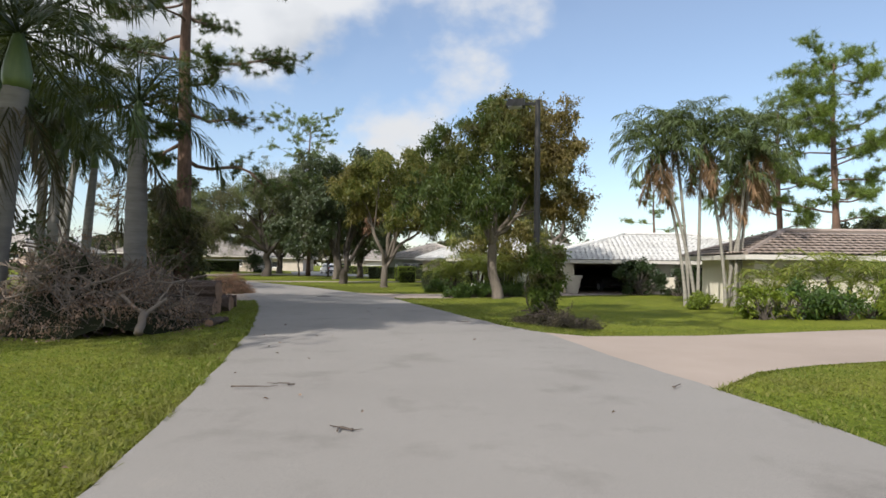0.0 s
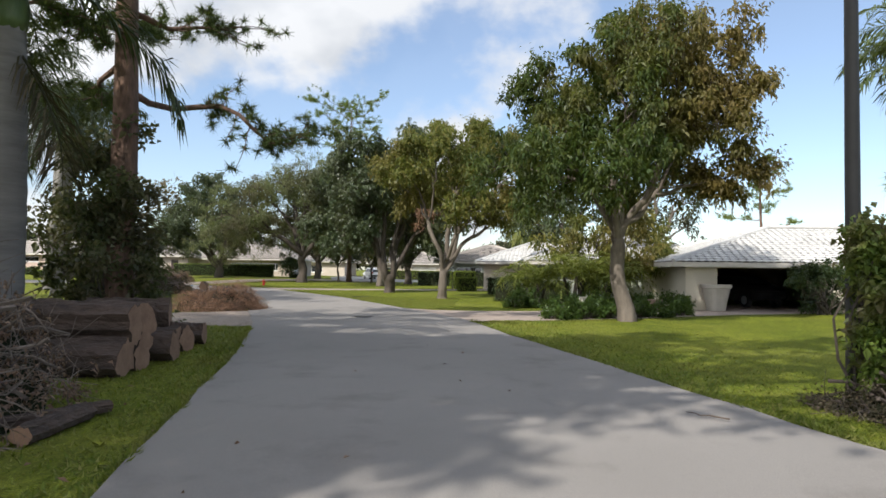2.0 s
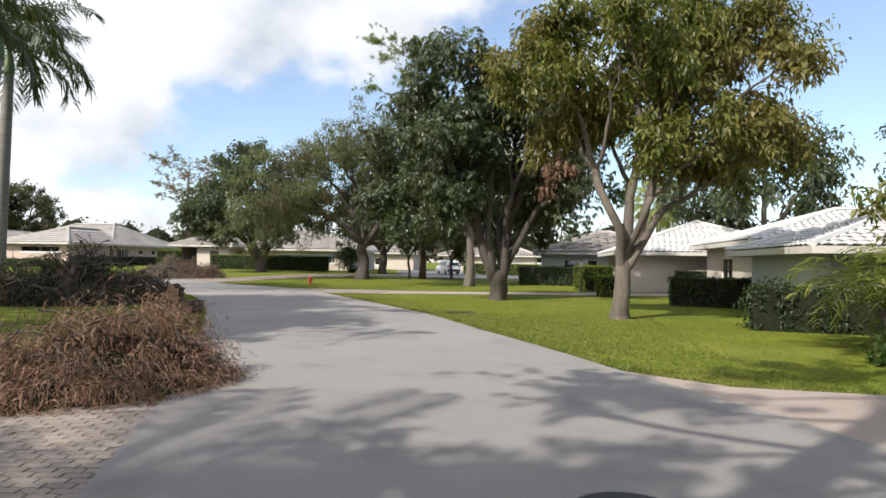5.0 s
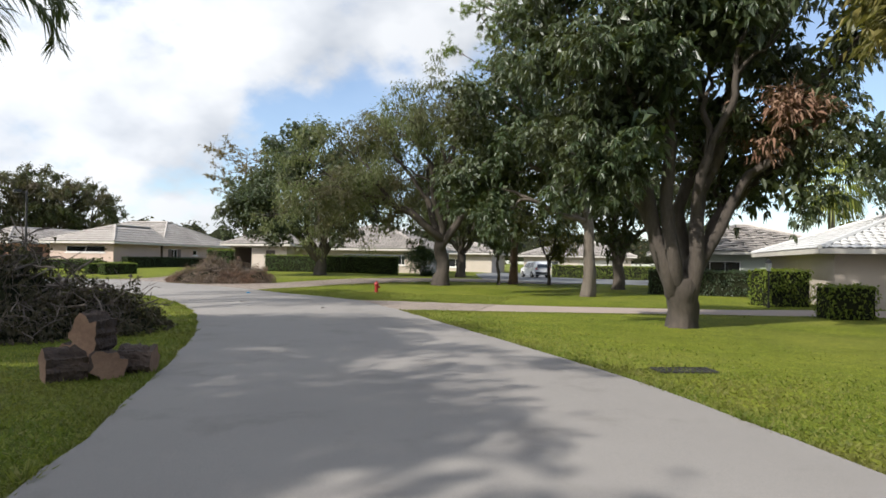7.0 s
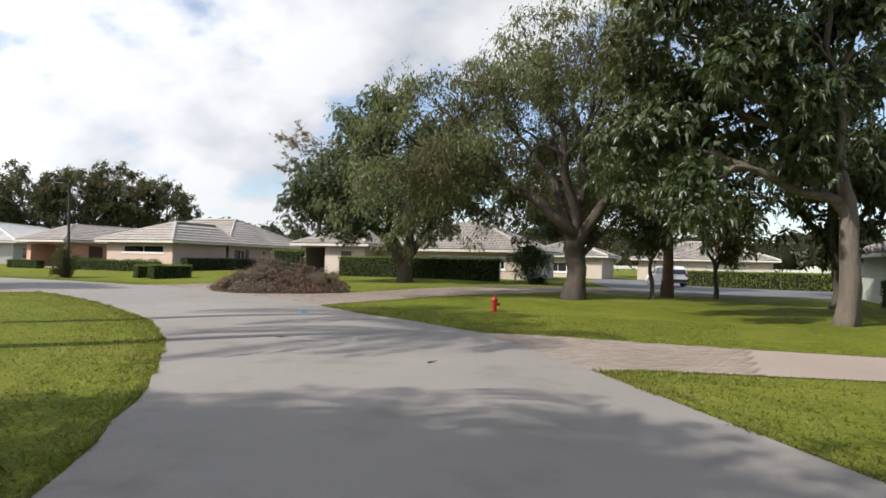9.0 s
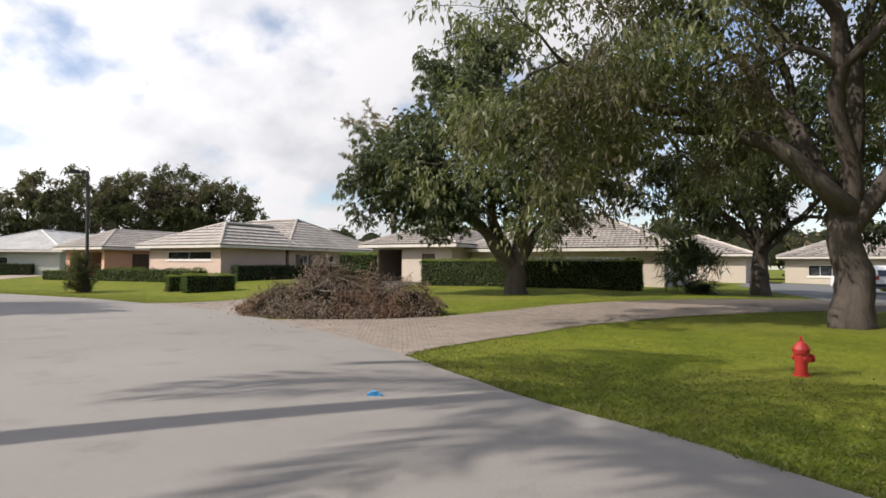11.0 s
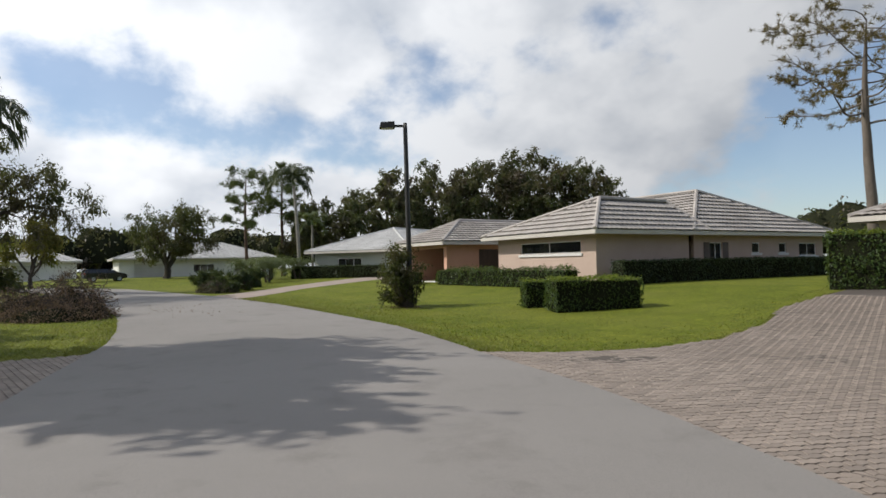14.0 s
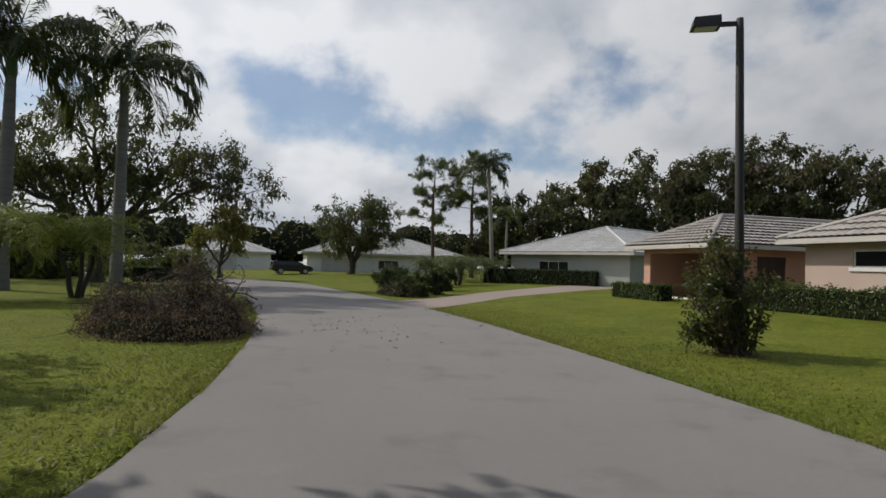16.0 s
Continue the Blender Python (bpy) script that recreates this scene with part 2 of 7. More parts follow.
M_PALEWOOD = surface("debarked_wood", (0.095, 0.074, 0.06), (0.22, 0.18, 0.145), 3.0, 14.0, 0.85, 0.6, 0.01, stretch=(0.4, 0.4, 1.0))
M_TWIGD = surface("dark_dead_branches", (0.040, 0.030, 0.024), (0.13, 0.10, 0.08), 3.0, 20.0, 0.95, 0.4, 0.01, per=0.4)
L_FIG = foliage("fig_leaves", [(0.050, 0.066, 0.012), (0.095, 0.115, 0.020), (0.150, 0.155, 0.030), (0.20, 0.175, 0.045)], patch=(0.20, 0.150, 0.046), patch_scale=0.16)
L_FIGD = foliage("dark_fig_leaves", [(0.025, 0.050, 0.010), (0.045, 0.075, 0.014), (0.085, 0.105, 0.022)], patch=(0.185, 0.138, 0.044), patch_scale=0.25, turn=0.045)
# the palest mango leaf colour paints in silvery highlights
L_MANGO = foliage("mango_leaves", [(0.020, 0.036, 0.013), (0.036, 0.058, 0.022), (0.064, 0.090, 0.040), (0.110, 0.125, 0.072)], patch=(0.075, 0.080, 0.036), patch_scale=0.13, rough=0.38, through=0.25, spec=0.5)
L_DARK = foliage("dark_tree_leaves", [(0.016, 0.028, 0.010), (0.030, 0.046, 0.015), (0.05, 0.062, 0.022)], patch=(0.06, 0.045, 0.03), patch_scale=0.15, through=0.2)
L_OLIVE = foliage("olive_leaves", [(0.060, 0.082, 0.028), (0.10, 0.125, 0.044), (0.15, 0.17, 0.070), (0.20, 0.20, 0.11)], patch=(0.10, 0.085, 0.05), patch_scale=0.3)
L_DARKB = foliage("dark_brown_green_leaves", [(0.032, 0.046, 0.018), (0.055, 0.072, 0.026), (0.088, 0.100, 0.040), (0.125, 0.108, 0.060)], patch=(0.105, 0.078, 0.058), patch_scale=0.2, through=0.28)
L_HEDGE = foliage("hedge_leaves", [(0.022, 0.050, 0.010), (0.042, 0.082, 0.014), (0.080, 0.125, 0.022)], through=0.3)
L_BUSH = foliage("vine_leaves", [(0.045, 0.085, 0.014), (0.090, 0.14, 0.022), (0.15, 0.195, 0.035)], patch=(0.10, 0.08, 0.04), patch_scale=1.5)
L_BUSHD = foliage("brownish_bush_leaves", [(0.028, 0.042, 0.014), (0.050, 0.066, 0.022), (0.085, 0.088, 0.040)], patch=(0.075, 0.052, 0.035), patch_scale=1.6)
L_HEDGEY = foliage("bright_hedge_leaves", [(0.085, 0.13, 0.012), (0.15, 0.20, 0.020), (0.23, 0.27, 0.035)], through=0.4)
L_HEDGED = foliage("dark_hedge_leaves", [(0.016, 0.032, 0.011), (0.028, 0.050, 0.016), (0.045, 0.068, 0.024)], through=0.2)
L_PALM = foliage("palm_fronds", [(0.055, 0.080, 0.030), (0.085, 0.115, 0.042), (0.125, 0.15, 0.065)], through=0.3, rough=0.45)
L_PALMD = foliage("dark_palm_fronds", [(0.022, 0.036, 0.014), (0.036, 0.055, 0.02), (0.06, 0.075, 0.03)], through=0.2, rough=0.45)
L_PALMY = foliage("yellow_palm_fronds", [(0.11, 0.15, 0.025), (0.19, 0.22, 0.04), (0.27, 0.27, 0.06)], through=0.4, rough=0.45)
L_DEADF = foliage("dead_fronds", [(0.15, 0.095, 0.055), (0.25, 0.155, 0.09), (0.32, 0.21, 0.13)], through=0.2, rough=0.8, spec=0.1)
L_NEEDLE = foliage("pine_needles", [(0.030, 0.052, 0.014), (0.055, 0.085, 0.020), (0.095, 0.125, 0.03)], through=0.25)
L_NEEDLEL = foliage("light_pine_needles", [(0.085, 0.13, 0.022), (0.13, 0.19, 0.033), (0.19, 0.24, 0.05)], through=0.35)
L_NEEDLEO = foliage("browning_pine_needles", [(0.11, 0.085, 0.03), (0.20, 0.13, 0.045), (0.14, 0.125, 0.05)], through=0.25)
L_DEADLEAF = foliage("dead_leaves", [(0.11, 0.062, 0.042), (0.20, 0.125, 0.09), (0.29, 0.20, 0.15), (0.07, 0.04, 0.03)], through=0.15, rough=0.85, spec=0.15)
L_DEADGREY = foliage("dry_grey_leaves", [(0.07, 0.050, 0.040), (0.15, 0.11, 0.085), (0.29, 0.225, 0.18), (0.04, 0.028, 0.022)], patch=(0.175, 0.105, 0.074), patch_scale=0.7, through=0.15, rough=0.85, spec=0.15)
L_RUST = foliage("rust_needles", [(0.12, 0.065, 0.042), (0.22, 0.125, 0.085), (0.31, 0.20, 0.14)], through=0.15, rough=0.85, spec=0.1)
L_DEADDARK = foliage("dark_dead_leaves", [(0.035, 0.032, 0.02), (0.065, 0.055, 0.035), (0.11, 0.085, 0.055)], through=0.15, rough=0.8, spec=0.2)
# near-black that paints the shade deep inside hedges, heaps, woods and the drain
M_CORE = surface("inner_shade", (0.012, 0.014, 0.008), (0.03, 0.032, 0.018), 4.0, 20.0, 1.0, 0.5, 0.03, spec=0.0)
M_POST = surface("bronze_paint", (0.020, 0.018, 0.016), (0.036, 0.032, 0.028), 2.0, 40.0, 0.55, 0.05, 0.002)
M_LENS = surface("lamp_lens", (0.42, 0.42, 0.40), (0.55, 0.55, 0.52), 3.0, 30.0, 0.3, 0.0)
M_TILEW = surface("white_roof_tile", (0.44, 0.425, 0.40), (0.64, 0.625, 0.60), 0.6, 14.0, 0.7, 0.15, 0.004, per=0.10)
M_TILEG = surface("grey_white_roof_tile", (0.30, 0.265, 0.235), (0.50, 0.455, 0.41), 0.5, 12.0, 0.75, 0.2, 0.004, per=0.16)
M_TILEP = surface("pinkish_roof_tile", (0.22, 0.17, 0.14), (0.38, 0.31, 0.265), 0.5, 12.0, 0.75, 0.2, 0.004, per=0.18)
M_UNDER = surface("roof_underlay", (0.07, 0.065, 0.06), (0.12, 0.11, 0.10), 1.0, 12.0, 0.9, 0.2, 0.004)
M_FASCIA = surface("painted_fascia", (0.46, 0.42, 0.37), (0.58, 0.54, 0.48), 1.0, 20.0, 0.6, 0.05, 0.002)
M_CREAM = surface("cream_stucco", (0.60, 0.54, 0.43), (0.72, 0.66, 0.54), 0.6, 45.0, 0.9, 0.35, 0.006)
M_BEIGE = surface("beige_stucco", (0.42, 0.355, 0.29), (0.53, 0.46, 0.385), 0.6, 45.0, 0.9, 0.35, 0.006)
M_PALEPINK = surface("pale_pink_stucco", (0.45, 0.335, 0.265), (0.55, 0.425, 0.345), 0.6, 45.0, 0.9, 0.35, 0.006)
M_PINK = surface("salmon_stucco", (0.50, 0.275, 0.19), (0.60, 0.35, 0.255), 0.6, 45.0, 0.9, 0.35, 0.006)
M_GREENW = surface("grey_green_stucco", (0.33, 0.35, 0.30), (0.43, 0.45, 0.395), 0.6, 45.0, 0.9, 0.35, 0.006)
M_WHITEW = surface("white_stucco", (0.66, 0.64, 0.60), (0.78, 0.76, 0.72), 0.6, 45.0, 0.9, 0.35, 0.006)
M_TRIM = surface("white_trim", (0.64, 0.62, 0.58), (0.76, 0.74, 0.70), 2.0, 30.0, 0.55, 0.05, 0.002)
M_DARKDOOR = surface("dark_wood_door", (0.035, 0.022, 0.016), (0.075, 0.048, 0.035), 2.0, 25.0, 0.5, 0.15, 0.003, stretch=(4, 4, 0.5))
M_SHUTTER = surface("brown_shutter", (0.10, 0.075, 0.06), (0.18, 0.14, 0.115), 2.0, 25.0, 0.7, 0.15, 0.003)
M_GARAGE = surface("garage_door_paint", (0.50, 0.47, 0.42), (0.62, 0.59, 0.54), 1.0, 20.0, 0.6, 0.05, 0.002)
M_IRON = surface("cast_iron", (0.035, 0.033, 0.03), (0.085, 0.08, 0.072), 6.0, 50.0, 0.6, 0.4, 0.004, metal=0.6)
M_RED = surface("red_hydrant_paint", (0.32, 0.018, 0.014), (0.46, 0.036, 0.026), 5.0, 40.0, 0.4, 0.1, 0.003)
M_TERRA = surface("terracotta", (0.22, 0.15, 0.11), (0.32, 0.235, 0.18), 4.0, 40.0, 0.85, 0.2, 0.004)
M_BIN = surface("sand_plastic", (0.40, 0.37, 0.31), (0.50, 0.465, 0.40), 3.0, 30.0, 0.6, 0.05, 0.002)
M_CARW = surface("silver_white_car_paint", (0.60, 0.60, 0.60), (0.68, 0.68, 0.68), 1.0, 30.0, 0.25, 0.0, spec=0.6)
M_CARD = surface("black_car_paint", (0.012, 0.012, 0.014), (0.024, 0.024, 0.026), 1.0, 30.0, 0.2, 0.0, spec=0.6)
M_TYRE = surface("tyre_rubber", (0.012, 0.012, 0.012), (0.028, 0.028, 0.028), 6.0, 50.0, 0.85, 0.2, 0.003)
M_RIM = surface("alloy_rim", (0.35, 0.35, 0.36), (0.5, 0.5, 0.5), 6.0, 50.0, 0.35, 0.0, metal=0.8)
M_TAIL = surface("tail_lamp_plastic", (0.25, 0.012, 0.012), (0.36, 0.02, 0.02), 6.0, 50.0, 0.25, 0.0)
M_BLUE = surface("blue_plastic", (0.03, 0.20, 0.42), (0.05, 0.30, 0.55), 6.0, 50.0, 0.4, 0.0)


def glass_material(name, tint, rough=0.04):
    m = bpy.data.materials.new(name)
    m.use_nodes = True
    b = m.node_tree.nodes["Principled BSDF"]
    b.inputs["Base Color"].default_value = (*tint, 1)
    b.inputs["Roughness"].default_value, b.inputs["Specular IOR Level"].default_value = rough, 0.9
    return m


M_GLASS = glass_material("dark_window_glass", (0.018, 0.02, 0.022))


# ---------------------------------------------------------------- mesh helpers
rng = np.random.default_rng(7)


class Geo:
    """Collects vertices and faces of any size for one mesh."""

    def __init__(self):
        self.v, self.f, self.n = [], [], 0

    def add(self, verts, faces):
        verts = np.asarray(verts, float).reshape(-1, 3)
        self.v.append(verts)
        for fs in faces if isinstance(faces, list) else [faces]:
            fs = np.asarray(fs, int)
            if fs.size:
                self.f.append(fs + self.n)
        self.n += len(verts)

    def mesh(self, name, mat, smooth=False):
        me = bpy.data.meshes.new(name)
        v = np.concatenate(self.v).astype(np.float32)
        loops = np.concatenate([f.ravel() for f in self.f]).astype(np.int32)
        sizes = np.concatenate([np.full(len(f), f.shape[1]) for f in self.f])
        starts = np.concatenate([[0], np.cumsum(sizes)[:-1]]).astype(np.int32)
        me.vertices.add(len(v)); me.vertices.foreach_set("co", v.ravel())
        me.loops.add(len(loops)); me.loops.foreach_set("vertex_index", loops)
        me.polygons.add(len(sizes)); me.polygons.foreach_set("loop_start", starts)
        me.polygons.foreach_set("use_smooth", np.full(len(sizes), smooth))
        me.materials.append(mat)
        me.update(calc_edges=True)
        return me

    def tube(self, pts, radii, sides=7, cap=True):
        pts = np.asarray(pts, float)
        n = len(pts)
        tan = np.gradient(pts, axis=0)
        tan /= np.linalg.norm(tan, axis=1)[:, None] + 1e-9
        up = np.array([0.31, 0.17, 1.0]) if abs(tan[0, 2]) < 0.8 else np.array([1.0, 0.2, 0.1])
        a = np.cross(tan, up); a /= np.linalg.norm(a, axis=1)[:, None] + 1e-9
        b = np.cross(tan, a)
        ang = np.linspace(0, 2 * np.pi, sides, endpoint=False)
        ring = a[:, None] * np.cos(ang)[None, :, None] + b[:, None] * np.sin(ang)[None, :, None]
        v = pts[:, None] + ring * np.asarray(radii, float)[:, None, None]
        i, j = np.meshgrid(np.arange(n - 1), np.arange(sides), indexing="ij")
        k = (j + 1) % sides
        q = np.stack([i * sides + j, i * sides + k, (i + 1) * sides + k, (i + 1) * sides + j], -1).reshape(-1, 4)
        fs = [q]
        if cap:
            fs += [np.arange(sides)[None, ::-1], (np.arange(sides) + (n - 1) * sides)[None]]
        self.add(v.reshape(-1, 3), fs)

    def box(self, x0, y0, z0, x1, y1, z1, m=None):
        v = np.array([(x, y, z) for z in (z0, z1) for x, y in ((x0, y0), (x1, y0), (x1, y1), (x0, y1))], float)
        if m is not None:
            v = np.array([m @ Vector(p) for p in v])
        self.add(v, np.array([(3, 2, 1, 0), (4, 5, 6, 7), (0, 1, 5, 4), (1, 2, 6, 5), (2, 3, 7, 6), (3, 0, 4, 7)]))

    def lathe(self, profile, sides=16, centre=(0, 0)):
        """profile: rows of radius, height."""
        ang = np.linspace(0, 2 * np.pi, sides, endpoint=False)
        p = np.asarray(profile, float)
        v = np.stack([centre[0] + p[:, :1] * np.cos(ang), centre[1] + p[:, :1] * np.sin(ang), np.repeat(p[:, 1:2], sides, 1)], -1)
        n = len(p)
        i, j = np.meshgrid(np.arange(n - 1), np.arange(sides), indexing="ij")
        k = (j + 1) % sides
        q = np.stack([i * sides + j, i * sides + k, (i + 1) * sides + k, (i + 1) * sides + j], -1).reshape(-1, 4)
        self.add(v.reshape(-1, 3), [q, np.arange(sides)[None, ::-1], (np.arange(sides) + (n - 1) * sides)[None]])

    def leaves(self, centre, way, length, width, fold=0.25, droop=0.3):
        """One folded four-cornered leaf at each centre, along each way."""
        c, d = np.asarray(centre, float), np.asarray(way, float)
        n = len(c)
        d = d / (np.linalg.norm(d, axis=1)[:, None] + 1e-9)
        s = np.cross(d, rng.normal(size=(n, 3)) * 0.6 + (0, 0, 1))
        s /= np.linalg.norm(s, axis=1)[:, None] + 1e-9
        u = np.cross(s, d)
        length, width = np.broadcast_to(length, n)[:, None], np.broadcast_to(width, n)[:, None]
        mid = c + d * length * 0.45
        tip = c + d * length - (0, 0, 1) * length * droop
        v = np.stack([c, mid + s * width / 2 + u * width * fold, tip, mid - s * width / 2 + u * width * fold], 1)
        self.add(v.reshape(-1, 3), np.arange(4 * n).reshape(n, 4))


def part(name, source, mat, parent=None, label="", smooth=False):
    if isinstance(source, Geo):
        me = source.mesh(name, mat, smooth)
    elif isinstance(source, bpy.types.Mesh):
        me = source
    else:
        me = bpy.data.meshes.new(name)
        source.to_mesh(me); source.free()
        me.materials.append(mat)
    ob = new(name, me)
    if parent is not None:
        ob.parent = parent
    return tagged(ob, label)


def thing(name, label, category, m=None, group="", kind=""):
    ob = new(name)
    ob.empty_display_size = 0.2
    if m is not None:
        ob.matrix_basis = m
    return tagged(ob, label, category, group, kind)


def smooth01(x):
    x = np.clip(x, 0, 1)
    return x * x * (3 - 2 * x)


# ---------------------------------------------------------------- plan of road, drives and ground
LEFT_EDGE = [(-1.2, -25), (-1.8, -6), (-2.4, 3), (-2.8, 6), (-3.3, 8.6), (-3.8, 11.1), (-4.65, 15.3), (-5.7, 19.3), (-7.2, 24.9), (-8.9, 29.9),
             (-11.3, 35.8), (-13.6, 40.1), (-15.4, 43.6), (-17.9, 48), (-20, 51.4), (-22.9, 55.3), (-26.3, 58.9), (-30, 61.9), (-35.7, 65.2), (-41, 67.7),
             (-47, 69.7), (-52.6, 71), (-54.4, 71.45), (-58, 71.9), (-63, 72.2), (-70, 72.2), (-80, 71.4), (-95, 69.2), (-105, 66.3), (-112, 61), (-117, 52), (-123, 35)]
RIGHT_EDGE = [(5.2, -25), (4.8, 0), (4.3, 6.2), (3.85, 8.9), (3.2, 12.5), (2.6, 16.4), (1.7, 18.3), (0.75, 21.3), (-0.15, 24.5), (-1.6, 29.2), (-2.4, 32.4),
              (-4.1, 36.4), (-5.8, 39.5), (-6.9, 41.8), (-8.6, 44.9), (-10.5, 48.7), (-13.2, 52.7), (-16.2, 57), (-18.2, 59.9), (-21.3, 64), (-24.3, 66),
              (-26.4, 67.1), (-28.6, 68.7), (-29.8, 69.6), (-33, 71.7), (-37.7, 74.2), (-41, 75.7), (-44.5, 76.8), (-48.4, 77.5), (-50.5, 77.95), (-54, 78.6),
              (-60, 78.85), (-67, 79), (-73.8, 78.7), (-79, 78.3), (-86, 77.3), (-100, 75.4), (-111, 71), (-119, 64), (-124, 54), (-129, 37)]
DRIVES = {
    "drive_south": [(1, 12), (3.85, 8.9), (5.2, 10.5), (6.7, 11.35), (8.3, 11.9), (14, 13), (34, 15.5), (34, 21.5), (16, 19), (11.1, 17.7), (6.6, 16.1), (3.6, 15.7), (2.55, 16.6), (0.5, 18)],
    "drive_carport": [(-4, 34), (-2.4, 32.4), (-1.6, 33.1), (-0.3, 33.3), (4, 35.2), (8, 37.6), (17, 41), (17, 46), (7.5, 44.5), (6.5, 42), (2.9, 40.2), (0, 38.4), (-2.3, 38.1), (-4.2, 38.2), (-5.6, 39.2), (-7, 40)],
    "drive_mango": [(-19, 58), (-18.1, 59.6), (-17.3, 60.2), (-8.7, 62.1), (-3, 63.2), (9, 65), (9, 68), (-2, 67), (-6.5, 65.1), (-12.7, 64.2), (-16.7, 64.1), (-19.8, 64.3), (-21.3, 64.1), (-23, 63)],
    "drive_brick": [(-31, 68), (-29.8, 69.5), (-29.9, 70.7), (-29.5, 72.7), (-28.4, 76.6), (-26.3, 80.1), (-22.7, 84.5), (-15, 88.5), (-12, 94), (-22, 94), (-24.8, 91), (-28.3, 86.6), (-31.2, 82.6), (-32.2, 79.8), (-33.4, 77.1), (-35, 75.7), (-37.7, 74.3), (-36, 71)],
    "drive_corner": [(-42, 74), (-40.3, 75.4), (-41, 77), (-42.4, 82), (-44.5, 92), (-46, 103), (-54, 103), (-51.2, 98.5), (-48.7, 88), (-47.1, 84.6), (-46.4, 82), (-46.6, 80), (-47.4, 78.5), (-48.5, 77.45), (-50, 76)],
    "drive_west": [(-76, 77), (-73.8, 78.75), (-81.6, 85.1), (-87.6, 94.8), (-92, 103), (-97, 103), (-93.4, 94.5), (-86, 85), (-79.2, 78.5), (-80, 76)],
    "drive_left": [(-7.5, 30.5), (-8.7, 29.3), (-12.5, 28.9), (-32, 26), (-33, 30.5), (-15.6, 33.3), (-12.8, 34.2), (-11.2, 35.6), (-9.4, 36)],
    "drive_left_far": [(-44, 71), (-44.2, 68.9), (-46.5, 64), (-48, 52), (-55, 50), (-54.5, 62), (-53.3, 68), (-52.8, 69.8), (-52.9, 71.2), (-51, 73)],
}
COURT = [(-12, 93), (8, 92), (10, 128), (-27, 128), (-27, 112), (-24, 100), (-22, 93)]


def resample(pts, step):
    p = np.array(pts, float)
    s = np.r_[0, np.cumsum(np.linalg.norm(np.diff(p, axis=0), axis=1))]
    n = max(int(s[-1] / step), 2)
    t = np.linspace(0, s[-1], n + 1)
    out = np.stack([np.interp(t, s, p[:, 0]), np.interp(t, s, p[:, 1])], 1)
    k = np.array([1, 2, 3, 2, 1.0]); k /= k.sum()
    pad = np.r_[[out[0]] * 2, out, [out[-1]] * 2]
    sm = np.stack([np.convolve(pad[:, i], k, "valid") for i in range(2)], 1)
    sm[0], sm[-1] = out[0], out[-1]
    return sm


L_LINE, R_LINE = resample(LEFT_EDGE, 1.0), resample(RIGHT_EDGE, 1.0)


def poly_inside(poly, x, y):
    p = np.asarray(poly, float)
    x, y = np.asarray(x, float), np.asarray(y, float)
    inside = np.zeros(x.shape, bool)
    for (x0, y0), (x1, y1) in zip(p, np.roll(p, -1, 0)):
        hit = ((y0 > y) != (y1 > y)) & (x < (x1 - x0) * (y - y0) / (y1 - y0 + 1e-12) + x0)
        inside ^= hit
    return inside


ROAD_POLY = np.r_[L_LINE, R_LINE[::-1]]


def edge_distance(x, y):
    """Metres from the nearer road edge; zero on the road."""
    x, y = np.asarray(x, float), np.asarray(y, float)
    best = np.full(x.shape, 1e9)
    for line in (L_LINE[::2], R_LINE[::2]):
        for px, py in line:
            best = np.minimum(best, (x - px) ** 2 + (y - py) ** 2)
    return np.where(poly_inside(ROAD_POLY, x, y), 0, np.sqrt(best))


def ground(x, y):
    """The ground's height: lawns rise gently from the road, more so towards the west."""
    x, y = np.asarray(x, float), np.asarray(y, float)
    swell = 0.08 + 0.52 * smooth01((-x - 10) / 30) * smooth01((y - 60) / 15)
    return swell * smooth01(edge_distance(x, y) / 20)


def gz(x, y):
    return float(ground(np.array([x]), np.array([y]))[0])


def paved(x, y, grow=0.0):
    hit = poly_inside(ROAD_POLY, x, y)
    for p in (*DRIVES.values(), COURT):
        hit |= poly_inside(p, x, y)
    return hit


# the lawn: one sheet, fine near the road and coarse to the horizon
gx = np.r_[-1500, -700, -400, -280, -220, np.arange(-180, 60, 1.25), 75, 100, 150, 250, 500, 1000, 1500]
gy = np.r_[-1500, -700, -350, -180, -90, -50, np.arange(-30, 150, 1.25), 165, 200, 260, 350, 600, 1000, 1500]
GX, GY = np.meshgrid(gx, gy, indexing="ij")
near = (GX > -170) & (GX < 55) & (GY > -28) & (GY < 145)
GZ = np.full(GX.shape, 0.1)
GZ[near] = ground(GX[near], GY[near])
onroad = np.zeros(GX.shape, bool)
onroad[near] = paved(GX[near], GY[near])
lawn = Geo()
i, j = np.meshgrid(np.arange(len(gx) - 1), np.arange(len(gy) - 1), indexing="ij")
w = len(gy)
lawn.add(np.stack([GX, GY, GZ], -1).reshape(-1, 3), np.stack([i * w + j, (i + 1) * w + j, (i + 1) * w + j + 1, i * w + j + 1], -1).reshape(-1, 4))
tagged(part("ground", lawn, M_GRASS, smooth=True), "mown green lawn that spreads round the road", "lawn", kind="structure")


